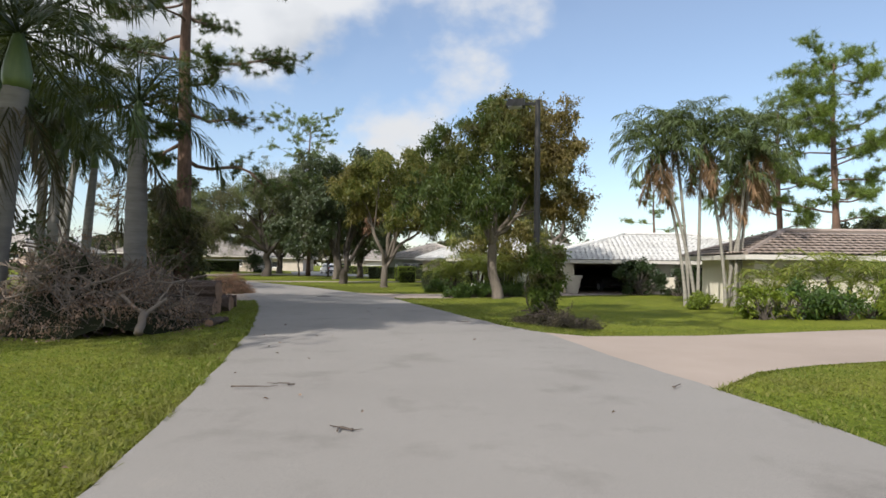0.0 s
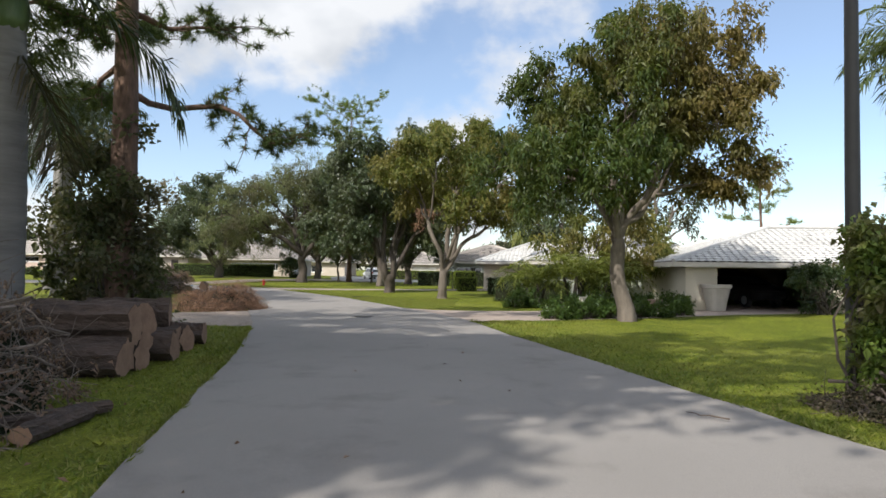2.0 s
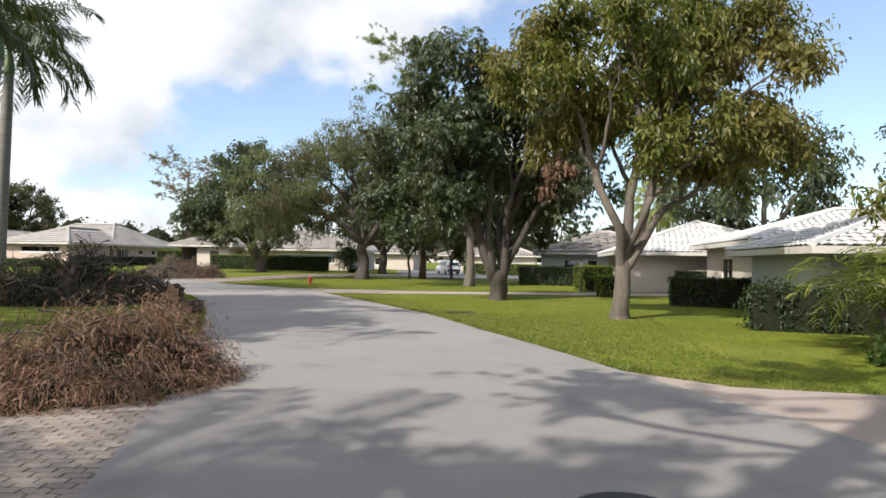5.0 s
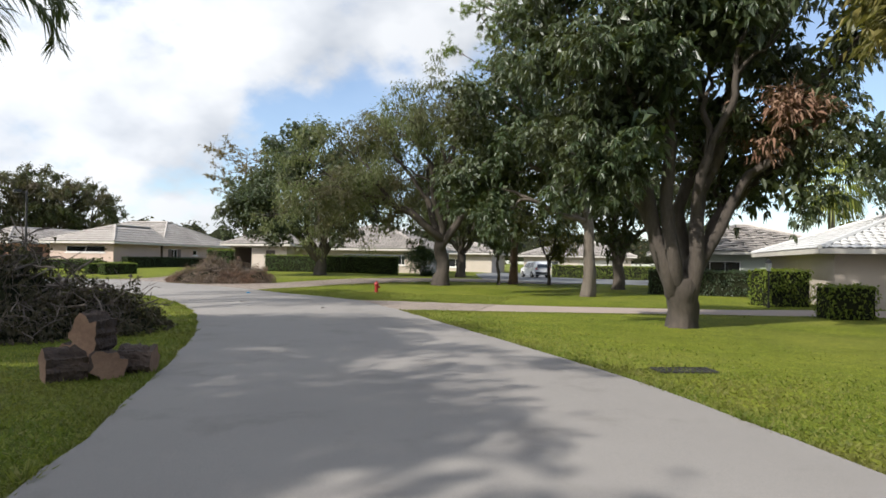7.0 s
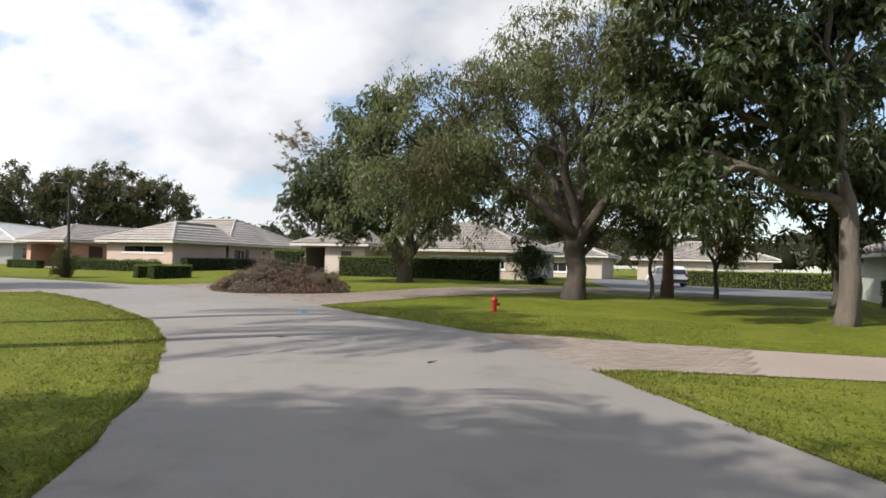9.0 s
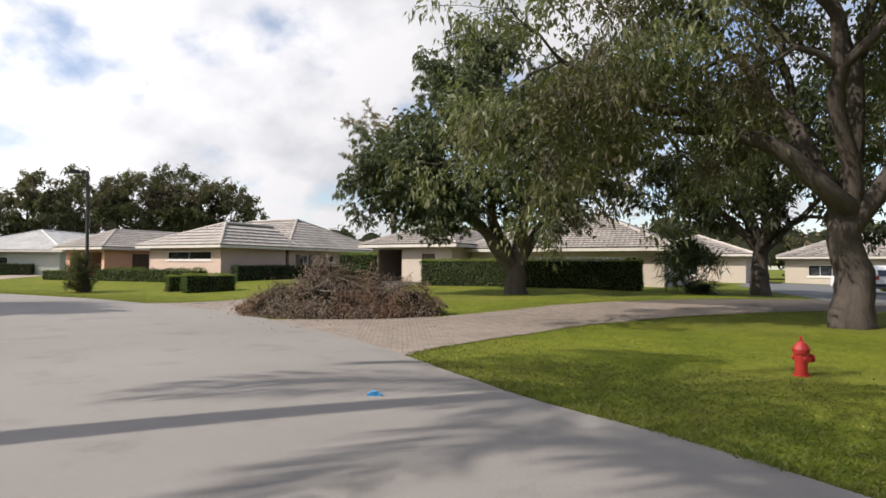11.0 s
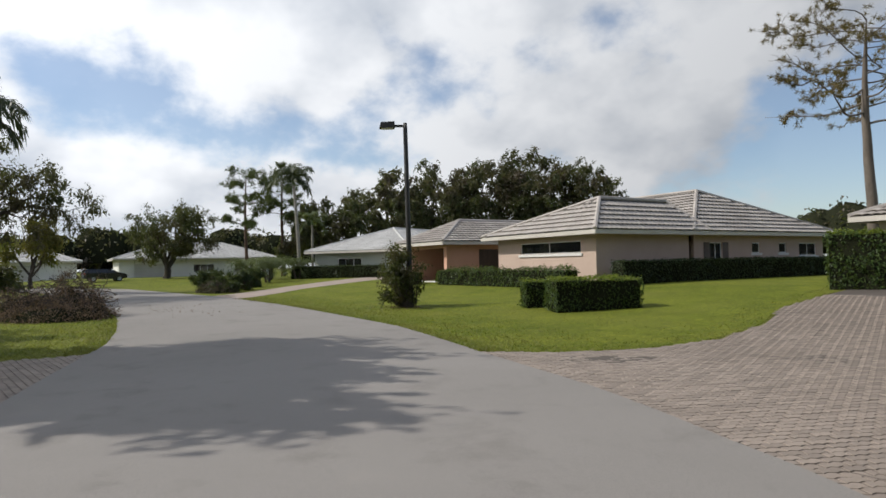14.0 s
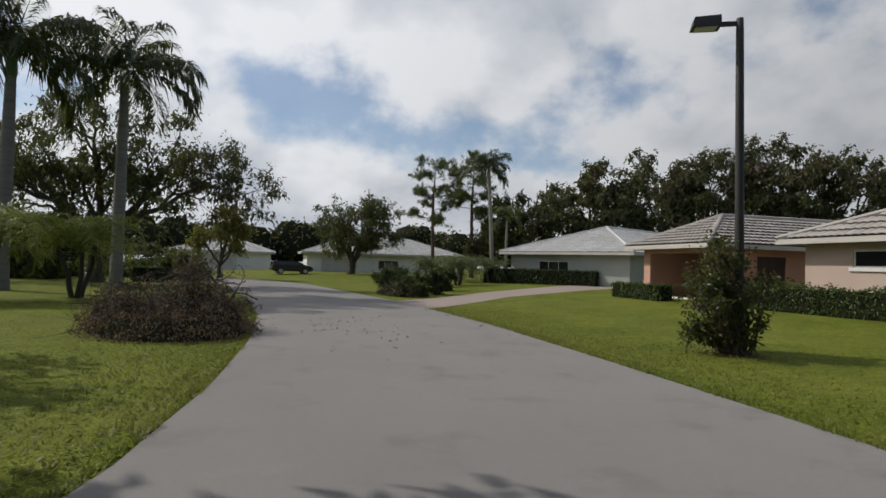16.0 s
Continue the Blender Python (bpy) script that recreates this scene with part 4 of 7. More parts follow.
def broadleaf(name, label, x, y, fork, lobes, leaf_mat, bark, clumps=150, per=90, leaf=(0.2, 0.09), clump_r=0.6, trunk_r=0.28, limbs=5,
              lean=(0, 0), droop=0.4, shell=0.55, category="tree", group="", stems=1, turn=0.0, whorl=False, dead=(), inner=7, vase=False):
    """lobes: ellipsoids of the crown (x, y, z, rx, ry, rz) about the foot, turned together by turn degrees; dead: lobes of browned leaves;
    vase: a trunk that widens into its fork."""
    z0 = gz(x, y)
    t = thing(name, label, category, pose(x, y, z0), group)
    ct, st = math.cos(radians(turn)), math.sin(radians(turn))
    spin = np.array([[ct, st, 0], [-st, ct, 0], [0, 0, 1]])
    pts = crown_points(lobes, clumps, shell) @ spin
    wood = Geo()
    who, cent = group_points(pts, limbs)
    base = np.array([lean[0], lean[1], fork])
    feet = []
    for s in range(stems):
        off = np.array([math.cos(s * 2.1 + 0.5), math.sin(s * 2.1 + 0.5), 0]) * (0.0 if stems == 1 else trunk_r * 0.85)
        r0 = trunk_r if stems == 1 else trunk_r * 0.85
        tr = curve_between((0, 0, -0.3) + off, base + off * 1.8, 11, 0, 0.06)
        rad = r0 * np.interp(np.linspace(0, 1, 11), [0, 0.12, 0.3, 0.7, 0.9, 1], [1.25, 1.06, 1.0, 1.22, 1.28, 0.7] if vase else [1.6, 1.25, 1.08, 0.98, 0.88, 0.5])
        wood.tube(tr, rad, 12)
        v = wood.v[-1]
        ang = np.arctan2(v[:, 1] - off[1], v[:, 0] - off[0])
        flare = 0.22 * np.exp(-np.maximum(v[:, 2], 0) * 1.6 / max(trunk_r * 3, 0.4)) * np.cos(ang * 5 + s)
        v[:, :2] += (v[:, :2] - off[:2]) * (flare + rng.normal(size=len(v)) * 0.05)[:, None]
        feet.append(tr)
    for k in range(len(cent)):
        mine = pts[who == k]
        if len(mine):
            tr = feet[k % stems]
            out = cent[k] * (1, 1, 0) / (np.linalg.norm(cent[k][:2]) + 0.5) * trunk_r * (0.75 if vase else 0.0)
            grow(wood, tr[rng.integers(8, 11)] - (0, 0, 0.4 if vase else 0.12) + out, mine, trunk_r * min(0.86, 0.34 + 0.62 * math.sqrt(len(mine) / len(pts))), 0.46)
    part("trunk", wood, bark, t, smooth=True)
    g = Geo()
    g.leaves(*(whorls(pts, per, clump_r, leaf, droop) if whorl else sprays(pts, int(per * 0.88), clump_r, leaf, droop)))
    tagged(part("crown", g, leaf_mat, t), kind="stuff")
    # older leaves deep inside the crown
    mid = pts.mean(0)
    deep = np.repeat(mid + (pts - mid) * 0.84, inner * 3 // 2, 0)
    deep = deep + rng.normal(size=deep.shape) * clump_r * 0.55
    g = Geo()
    g.leaves(deep, rng.normal(size=deep.shape) - (0, 0, 0.3), leaf[0] * (1.2 + 0.8 * rng.random(len(deep))), leaf[0] * 0.95)
    tagged(part("inner_leaves", g, leaf_mat, t), kind="stuff")
    if dead:
        g = Geo()
        g.leaves(*sprays(crown_points(dead, 46, 0.3) @ spin, 42, 0.4, (leaf[0] * 0.9, leaf[1] * 0.7), 0.3))
        tagged(part("browned_sprays", g, L_RUST, t, "rust-brown storm-burnt sprays"), kind="stuff")
    return t


def frond(g, base, yaw, rise, length, drop, leaflets=34, leaf_len=0.6, leaf_w=0.045, hang=0.6, v_shape=0.1, plume=0.28):
    """One feather leaf: an arching rib (returned) with two rows of hanging leaflets."""
    s = np.linspace(0, 1, 12)
    ang = math.atan(rise) - (0.25 * s + 1.15 * s ** 1.8) * drop
    step = length / 11
    out = np.r_[0, np.cumsum(np.cos(ang[:-1]) * step)]
    z = np.r_[0, np.cumsum(np.sin(ang[:-1]) * step)]
    bend = (rng.random() - 0.5) * 0.5 * s ** 2
    rib = np.stack([out * np.cos(yaw + bend), out * np.sin(yaw + bend), z], 1) + np.asarray(base)
    t = np.linspace(0.13, 1.0, leaflets)
    at_ = np.stack([np.interp(t, s, rib[:, k]) for k in range(3)], 1)
    tan = np.gradient(at_, axis=0); tan /= np.linalg.norm(tan, axis=1)[:, None]
    side = np.cross(tan, (0, 0, 1.0)); side /= np.linalg.norm(side, axis=1)[:, None] + 1e-9
    size = leaf_len * (0.42 + 0.75 * np.sin(np.clip(t, 0, 1) * np.pi * 0.84 + 0.16)) * (0.85 + 0.3 * rng.random(leaflets))
    for sg in (1, -1):
        d = side * sg * 0.75 + tan * 0.62 + (0, 0, v_shape) + rng.normal(size=(leaflets, 3)) * (0.12, 0.12, plume)
        d /= np.linalg.norm(d, axis=1)[:, None]
        mid = at_ + d * size[:, None] * 0.5 - (0, 0, 0.14) * (size * hang)[:, None]
        tip = at_ + d * size[:, None] * 0.9 - (0, 0, 0.75) * (size * hang * (0.7 + 0.6 * rng.random(leaflets)))[:, None]
        wv = np.cross(d, rng.normal(size=(leaflets, 3)) * 0.35 + (0, 0, 1.0)); wv /= np.linalg.norm(wv, axis=1)[:, None] + 1e-9
        wv = wv * leaf_w / 2
        v = np.stack([at_, mid + wv, tip, mid - wv], 1)
        g.add(v.reshape(-1, 3), np.arange(4 * leaflets).reshape(-1, 4))
    return rib


def feather_palm(name, label, x, y, height, trunk_r, fronds, flen, leaf_mat, trunk_mat, lean=(0, 0), shaft=1.4, skirt=0, leaf_len=0.6, drop=1.0, leaflets=34, group="", leaf_w=0.05, hang=0.6, bulge=0.18, dead_mat=L_DEADF):
    z0 = gz(x, y)
    t = thing(name, label, "palm", pose(x, y, z0), group)
    s = np.linspace(0, 1, 14)
    pts = np.stack([lean[0] * s ** 1.6, lean[1] * s ** 1.6, -0.25 + (height + 0.25) * s], 1)
    rad = trunk_r * (1 + 0.55 * np.exp(-s * 14) + bulge * np.sin(s * np.pi) - 0.22 * s)
    g = Geo()
    fine = np.linspace(0, 1, int(height / 0.22) + 2)
    pf = np.stack([np.interp(fine, s, pts[:, k]) for k in range(3)], 1)
    rf = np.interp(fine, s, rad) * (1 + 0.018 * np.where(np.arange(len(fine)) % 2, 1, -1))
    g.tube(pf, rf, 12)
    part("trunk", g, trunk_mat, t, smooth=True)
    top = pts[-1]
    if shaft:
        g = Geo()
        k = np.linspace(0, 1, 7)
        g.tube(np.stack([np.full(7, top[0]), np.full(7, top[1]), top[2] - 0.1 + k * shaft], 1), trunk_r * np.array([0.80, 0.92, 0.9, 0.78, 0.62, 0.48, 0.3]), 10)
        part("crownshaft", g, M_SHAFT, t, "smooth green crownshaft", smooth=True)
    top = top + (0, 0, shaft * 0.9)
    for k in range(fronds):
        g = Geo()
        yaw = k * 2.399 + rng.normal() * 0.15
        u = (k + 0.5) / fronds
        rise = 1.9 - 2.3 * u + rng.normal() * 0.10
        L = flen * (0.88 + 0.28 * rng.random()) * (0.8 + 0.2 * u)
        rb = frond(g, top, yaw, rise, L, drop * (0.85 + 0.35 * rng.random()), leaflets, leaf_len, leaf_w, hang)
        g.tube(rb, np.linspace(0.04, 0.008, len(rb)), 4, False)
        part("frond", g, leaf_mat, t)
    for k in range(skirt):
        g = Geo()
        rb = frond(g, top - (0, 0, shaft + 0.05), k * 2.399, -1.2 - 0.8 * rng.random(), flen * (0.6 + 0.3 * rng.random()), 0.45, leaflets, leaf_len * 0.8, leaf_w, 0.9)
        g.tube(rb, np.linspace(0.03, 0.008, len(rb)), 4, False)
        part("dead_frond", g, dead_mat, t, "brown hanging dead frond")
    return t


def fan_palm(label, x, y, height, r, mat, leaves=34, size=1.0):
    t = thing("fan_palm", label, "palm", pose(x, y, gz(x, y)))
    g = Geo()
    g.tube([(0, 0, -0.2), (0.05, 0, height * 0.5), (0, 0.05, height)], [r * 1.2, r, r], 9)
    part("trunk", g, M_THINTRUNK, t, smooth=True)
    for k in range(leaves):
        g = Geo()
        yaw, up = k * 2.399, 1.2 - 2.3 * (k + 0.5) / leaves
        d = np.array([math.cos(yaw) * math.cos(up), math.sin(yaw) * math.cos(up), math.sin(up)])
        hub = np.array([0, 0, height]) + d * 0.9 * size
        side = np.cross(d, (0, 0, 1.0)); side /= np.linalg.norm(side) + 1e-9
        for a in np.linspace(-1.35, 1.35, 17):
            w_ = d * math.cos(a) + side * math.sin(a)
            L = size * (1.0 - 0.12 * abs(a))
            mid, tip = hub + w_ * L * 0.6, hub + w_ * L * 0.95 - np.array([0, 0, L * 0.55])
            wv = np.cross(w_, (0, 0, 1.0)); wv = wv / (np.linalg.norm(wv) + 1e-9) * 0.045 * size
            g.add([hub, mid + wv, tip, mid - wv], np.array([(0, 1, 2, 3)]))
        part("fan_leaf", g, mat, t)
    return t


def pine(label, x, y, height, first, mat, trunk_r=0.25, boughs=16, reach=3.0, tufts=10, needles=40, lean=(0, 0), needle=0.26, spread=0.6, rise=0.15, full=1.0, taper=0.45, group="", bark=M_PINEBARK):
    """A pine with winding boughs, side shoots and needle brushes along their outer parts; full: the share of shoots that carry needles."""
    t = thing("pine_tree", label, "tree", pose(x, y, gz(x, y)), group)
    s = np.linspace(0, 1, 14)
    pts = np.stack([lean[0] * s + 0.10 * np.sin(s * 7), lean[1] * s + 0.08 * np.cos(s * 6), -0.3 + (height + 0.3) * s], 1)
    rad = trunk_r * (1 - 0.55 * s - 0.4 * s ** 4) * (1 + 0.5 * np.exp(-s * 18))
    wood = Geo()
    wood.tube(pts, rad, 10)
    wood.v[-1] += rng.normal(size=wood.v[-1].shape) * (0.012, 0.012, 0)
    brush = []
    for k in range(boughs):
        u = first + (1 - first) * ((k + 0.5) / boughs) ** 0.85
        start = np.array([np.interp(u, s, pts[:, i_]) for i_ in range(3)])
        yaw = k * 2.399 + rng.normal() * 0.35
        L = reach * (1.1 - taper * ((u - first) / (1 - first + 1e-6)) ** 1.6) * (0.6 + 0.6 * rng.random())
        end = start + (math.cos(yaw) * L, math.sin(yaw) * L, L * (rise + 0.35 * (rng.random() - 0.4) + 0.5 * max(0, u - 0.8)))
        br = curve_between(start, end, 10, -0.05, 0.13)
        r0 = max(trunk_r * 0.34 * (1.2 - u), 0.035)
        wood.tube(br, np.linspace(r0, 0.02, 10), 6, False)
        for j_ in range(max(3, int(tufts * L / reach))):
            q = 2.6 + 6.4 * rng.random() ** 0.8
            i0 = min(int(q), 8)
            a = br[i0] + (br[i0 + 1] - br[i0]) * (q - i0)
            way = (br[i0 + 1] - br[i0]); way /= np.linalg.norm(way)
            b = a + (way * 0.7 + rng.normal(size=3) * (0.75, 0.75, 0.35) + (0, 0, 0.12)) * spread * (0.7 + 0.6 * rng.random())
            sh = curve_between(a, b, 5, 0.02, 0.12)
            wood.tube(sh, np.linspace(0.02, 0.008, 5), 3, False)
            if rng.random() < full:
                for w_ in np.linspace(0.35, 1.0, 4):
                    c = np.array([np.interp(w_, np.linspace(0, 1, 5), sh[:, i_]) for i_ in range(3)])
                    brush.append(c + rng.normal(size=3) * (0.11, 0.11, 0.07))
        if rng.random() < full:
            for _ in range(4):
                brush.append(br[-1] + rng.normal(size=3) * 0.15)
    for _ in range(int(26 * full)):
        brush.append(pts[-1] + rng.normal(size=3) * (spread * 0.9, spread * 0.9, 0.35) - (0, 0, 0.1))
    part("trunk", wood, bark, t, smooth=True)
    brush = np.array(brush)
    c = np.repeat(brush, needles, 0)
    d = rng.normal(size=c.shape) + (0, 0, 0.25)
    n_ = len(c)
    d /= np.linalg.norm(d, axis=1)[:, None]
    sd = np.cross(d, rng.normal(size=c.shape)); sd /= np.linalg.norm(sd, axis=1)[:, None]
    L = needle * (0.6 + 0.6 * rng.random(n_))[:, None]
    g = Geo()
    v = np.stack([c - sd * needle * 0.045, c + sd * needle * 0.045, c + d * L - (0, 0, 0.03)], 1)
    g.add(v.reshape(-1, 3), np.arange(3 * n_).reshape(-1, 3))
    tagged(part("needles", g, mat, t), kind="stuff")
    return t


def hedge(label, p, q, wide, high, mat, density=200, leaf=0.075, rough=0.05, name="hedge", group="", top_mat=None):
    """A clipped hedge from p to q: a near-black core, painted as inner shade, under a skin of leaves."""
    p, q = np.array(p, float), np.array(q, float)
    L = float(np.linalg.norm(q - p))
    mid = (p + q) / 2
    yaw = math.degrees(math.atan2(q[1] - p[1], q[0] - p[0]))
    t = thing(name, label, "hedge", pose(mid[0], mid[1], gz(*mid), 0, 0, yaw), group)
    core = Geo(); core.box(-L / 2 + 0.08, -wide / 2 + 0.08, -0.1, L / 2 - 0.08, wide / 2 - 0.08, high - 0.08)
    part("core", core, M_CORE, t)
    pos, nor = [], []
    for area, fn in ((L * wide, 0), (L * high, 1), (L * high, 2), (wide * high, 3), (wide * high, 4)):
        k = int(area * density * 0.72)
        a, b = rng.random(k), rng.random(k)
        if fn == 0:
            pos.append(np.stack([(a - 0.5) * L, (b - 0.5) * wide, np.full(k, high)], 1)); nor.append(np.tile((0, 0, 1.0), (k, 1)))
        elif fn < 3:
            sg = 1 if fn == 1 else -1
            pos.append(np.stack([(a - 0.5) * L, np.full(k, sg * wide / 2), b * high], 1)); nor.append(np.tile((0, sg, 0.25), (k, 1)))
        else:
            sg = 1 if fn == 3 else -1
            pos.append(np.stack([np.full(k, sg * L / 2), (a - 0.5) * wide, b * high], 1)); nor.append(np.tile((sg, 0, 0.25), (k, 1)))
    pos, nor = np.concatenate(pos), np.concatenate(nor)
    lump = np.array([noise.noise(Vector(v) * 1.6 + Vector((mid[0], mid[1], 0))) for v in pos])[:, None]
    pos = pos + nor * (lump * rough * 2 + rng.normal(size=(len(pos), 1)) * rough * 0.6) - nor * 0.05
    way = rng.normal(size=pos.shape)
    way = way - nor * (way * nor).sum(1, keepdims=True) * 0.85 + nor * 0.12
    # new leaves on top, their lighter colour also painting the sun on the hedge
    if top_mat:
        up = (nor[:, 2] > 0.9) & (rng.random(len(pos)) < 0.8)
        g = Geo()
        g.leaves(pos[up] + np.stack([np.zeros(up.sum()), np.zeros(up.sum()), 0.02 + 0.05 * rng.random(up.sum())], 1), way[up] + (0, 0, 0.25), 1.2 * leaf * (0.7 + 0.7 * rng.random(up.sum())), 0.75 * leaf)
        tagged(part("new_growth", g, top_mat, t, "bright yellow-green new leaves, coloured lighter as if sunlit"), kind="stuff")
        pos, way = pos[~up], way[~up]
    g = Geo()
    g.leaves(pos, way, 1.18 * leaf * (0.7 + 0.7 * rng.random(len(pos))), 1.18 * leaf * 0.62)
    tagged(part("leaves", g, mat, t), kind="stuff")
    return t


def shrub(label, x, y, lobes, mat, clumps=40, per=60, leaf=(0.11, 0.06), clump_r=0.22, stems=5, name="shrub", bark=M_BARKD, shell=0.5, droop=0.0, group=""):
    t = thing(name, label, "shrub", pose(x, y, gz(x, y)), group)
    pts = crown_points(lobes, clumps, shell)
    pts[:, 2] = np.maximum(pts[:, 2], 0.06)
    wood = Geo()
    for p in pts[:: max(1, len(pts) // (stems * 5))]:
        b = rng.normal(size=3) * (0.12, 0.12, 0)
        wood.tube(curve_between(b - (0, 0, 0.05), p, 6, 0.02, 0.1), np.linspace(0.028, 0.007, 6), 4, False)
    tagged(part("stem_tangle", wood, bark, t), kind="stuff")
    pos, way, l_, w_ = sprays(pts, int(per * 0.58), clump_r, (leaf[0] * 1.18, leaf[1] * 1.18), droop, 6, 0.18, 1.5)
    pos[:, 2] = np.maximum(pos[:, 2], 0.02)
    g = Geo()
    g.leaves(pos, way + (0, 0, 0.35), l_, w_)
    tagged(part("leaves", g, mat, t), kind="stuff")
    return t


def low_palm(label, x, y, height, mat, stems=3, flen=1.7, fronds=18, group="", spread=0.5):
    """A clump of short date palms."""
    t = thing("dwarf_palm", label, "palm", pose(x, y, gz(x, y)), group)
    for s in range(stems):
        a = s * 2.2 + 0.4
        top = np.array([math.cos(a) * spread, math.sin(a) * spread, height * (0.8 + 0.3 * rng.random())])
        wood = Geo()
        wood.tube(curve_between((0.15 * math.cos(a), 0.15 * math.sin(a), -0.1), top, 6, 0, 0.05), np.linspace(0.11, 0.08, 6), 7)
        part("trunk", wood, M_BARK, t)
        for k in range(fronds):
            u = (k + 0.5) / fronds
            g = Geo()
            rb = frond(g, top, k * 2.399 + rng.random(), 2.3 - 2.2 * u + rng.normal() * 0.15, flen * (0.75 + 0.4 * rng.random()), 1.15 + 0.3 * rng.random(), 22, flen * 0.26, 0.042, 0.45, 0.25, 0.16)
            g.tube(rb, np.linspace(0.016, 0.004, len(rb)), 3, False)
            part("frond", g, mat, t)
    return t


# ---------------------------------------------------------------- storm debris
def brush_pile(label, x, y, yaw, rx, ry, high, twig_mat, leaf_mat, twigs=420, leaves=9000, leaf=(0.10, 0.05), seed=1, thick=0.02, poke=0.35, long=1.3, flat=0.8, humps=(), base=1.0):
    """A heap of cut branches: a near-black core painted as inner shade, crossing crooked branches and dead leaves
    caught between.
    """
    t = thing("brush_pile", label, "brush pile", pose(x, y, gz(x, y), 0, 0, yaw), "storm debris by the road")
    r = np.random.default_rng(seed)
    bumps = [(0, 0, 1.0, base), *humps]

    def top(px, py):
        h = np.zeros_like(px)
        for bx, by, br, bh in bumps:
            d = ((px / rx - bx) / br) ** 2 + ((py / ry - by) / br) ** 2
            h = np.maximum(h, bh * np.clip(1 - d, 0, 1) ** flat)
        wob = np.array([noise.noise(Vector((u_ * 1.1 + seed, v_ * 1.1, 0.3))) for u_, v_ in zip(np.ravel(px), np.ravel(py))]).reshape(np.shape(px))
        return np.maximum(high * h * (1 + 0.5 * wob), 0.0)

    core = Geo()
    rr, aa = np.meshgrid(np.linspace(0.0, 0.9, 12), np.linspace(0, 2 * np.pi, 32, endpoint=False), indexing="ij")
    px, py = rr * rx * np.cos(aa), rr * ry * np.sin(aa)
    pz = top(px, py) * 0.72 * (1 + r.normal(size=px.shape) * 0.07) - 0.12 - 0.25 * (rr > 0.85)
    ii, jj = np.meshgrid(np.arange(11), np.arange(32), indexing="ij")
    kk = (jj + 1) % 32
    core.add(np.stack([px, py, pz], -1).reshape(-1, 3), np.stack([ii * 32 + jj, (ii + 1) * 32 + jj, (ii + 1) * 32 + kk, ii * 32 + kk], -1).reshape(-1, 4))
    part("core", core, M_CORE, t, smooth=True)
    wood, lines, stout = Geo(), [], 0
    for k in range(twigs):
        big = r.random() ** 3
        a, q = r.random() * 2 * np.pi, math.sqrt(r.random()) * (1 - 0.4 * big)
        px, py = q * rx * math.cos(a), q * ry * math.sin(a)
        hz = float(top(np.array([px]), np.array([py]))[0])
        z = max(hz * (0.6 + 0.45 * r.random()), 0.04)
        w_ = r.normal(size=3) * (1, 1, (0.33 + poke) * (1 - 0.6 * big))
        w_ /= np.linalg.norm(w_)
        L = long * (0.3 + 0.6 * r.random() + 0.6 * big)
        n_ = 7
        u = np.linspace(-0.5, 0.5, n_)[:, None]
        p = np.array([px, py, z]) + w_ * u * L
        for h_ in (1, 2, 4):
            p = p + np.sin(u * np.pi * h_ + r.random() * 6) * r.normal(size=(1, 3)) * 0.08 * L / h_
        p[:, 2] = np.maximum(p[:, 2] - 0.35 * L * np.maximum(u[:, 0], 0) ** 2, 0.02)
        rad = thick * (0.22 + 1.1 * big)
        if big > 0.55 and stout < 24:
            stout += 1
            one = Geo()
            one.tube(p, np.linspace(rad, rad * 0.35, n_), 7)
            part("branch", one, twig_mat, t)
        else:
            wood.tube(p, np.linspace(rad, rad * 0.35, n_), 4, False)
        lines.append(p)
        for _ in range(2):
            i0 = r.integers(2, 6)
            b = p[i0] + (w_ * 0.4 + r.normal(size=3) * 0.6) * L * 0.35
            b[2] = max(b[2], 0.02)
            m_ = (p[i0] + b) / 2 + r.normal(size=3) * 0.05 * L
            m_[2] = max(m_[2], 0.02)
            wood.tube([p[i0], m_, b], [rad * 0.5, rad * 0.35, rad * 0.15], 3, False)
            lines.append(np.stack([np.interp(np.linspace(0, 2, 7), [0, 1, 2], np.stack([p[i0], m_, b])[:, i_]) for i_ in range(3)], 1))
    tagged(part("brushwood", wood, twig_mat, t), kind="stuff")
    # leaves: some lie on the heap in drifts, the rest hang in bunches along the branches
    n_ = int(leaves * 0.5)
    a, q = r.random(n_) * 2 * np.pi, np.sqrt(r.random(n_)) * 1.02
    px, py = q * rx * np.cos(a), q * ry * np.sin(a)
    clot = np.array([noise.noise(Vector((u_ * 2.3, v_ * 2.3, seed))) for u_, v_ in zip(px, py)])
    pz = np.maximum(top(px, py) * (0.70 + 0.16 * r.random(n_) + 0.5 * clot) + r.normal(size=n_) * 0.03, 0.02)
    pos = [np.stack([px, py, pz], 1)]
    m_ = leaves - n_
    li = r.integers(0, len(lines), max(1, m_ // 14)).repeat(14)[:m_]
    ln = np.array(lines)
    u = 2.2 + 3.8 * r.random(len(li))
    i0 = np.minimum(u.astype(int), 5)
    p = ln[li, i0] + (ln[li, i0 + 1] - ln[li, i0]) * (u - i0)[:, None] + r.normal(size=(len(li), 3)) * leaf[0] * 0.7
    p[:, 2] = np.maximum(p[:, 2], 0.02)
    pos = np.concatenate([pos[0], p])
    k_ = len(pos)
    g = Geo()
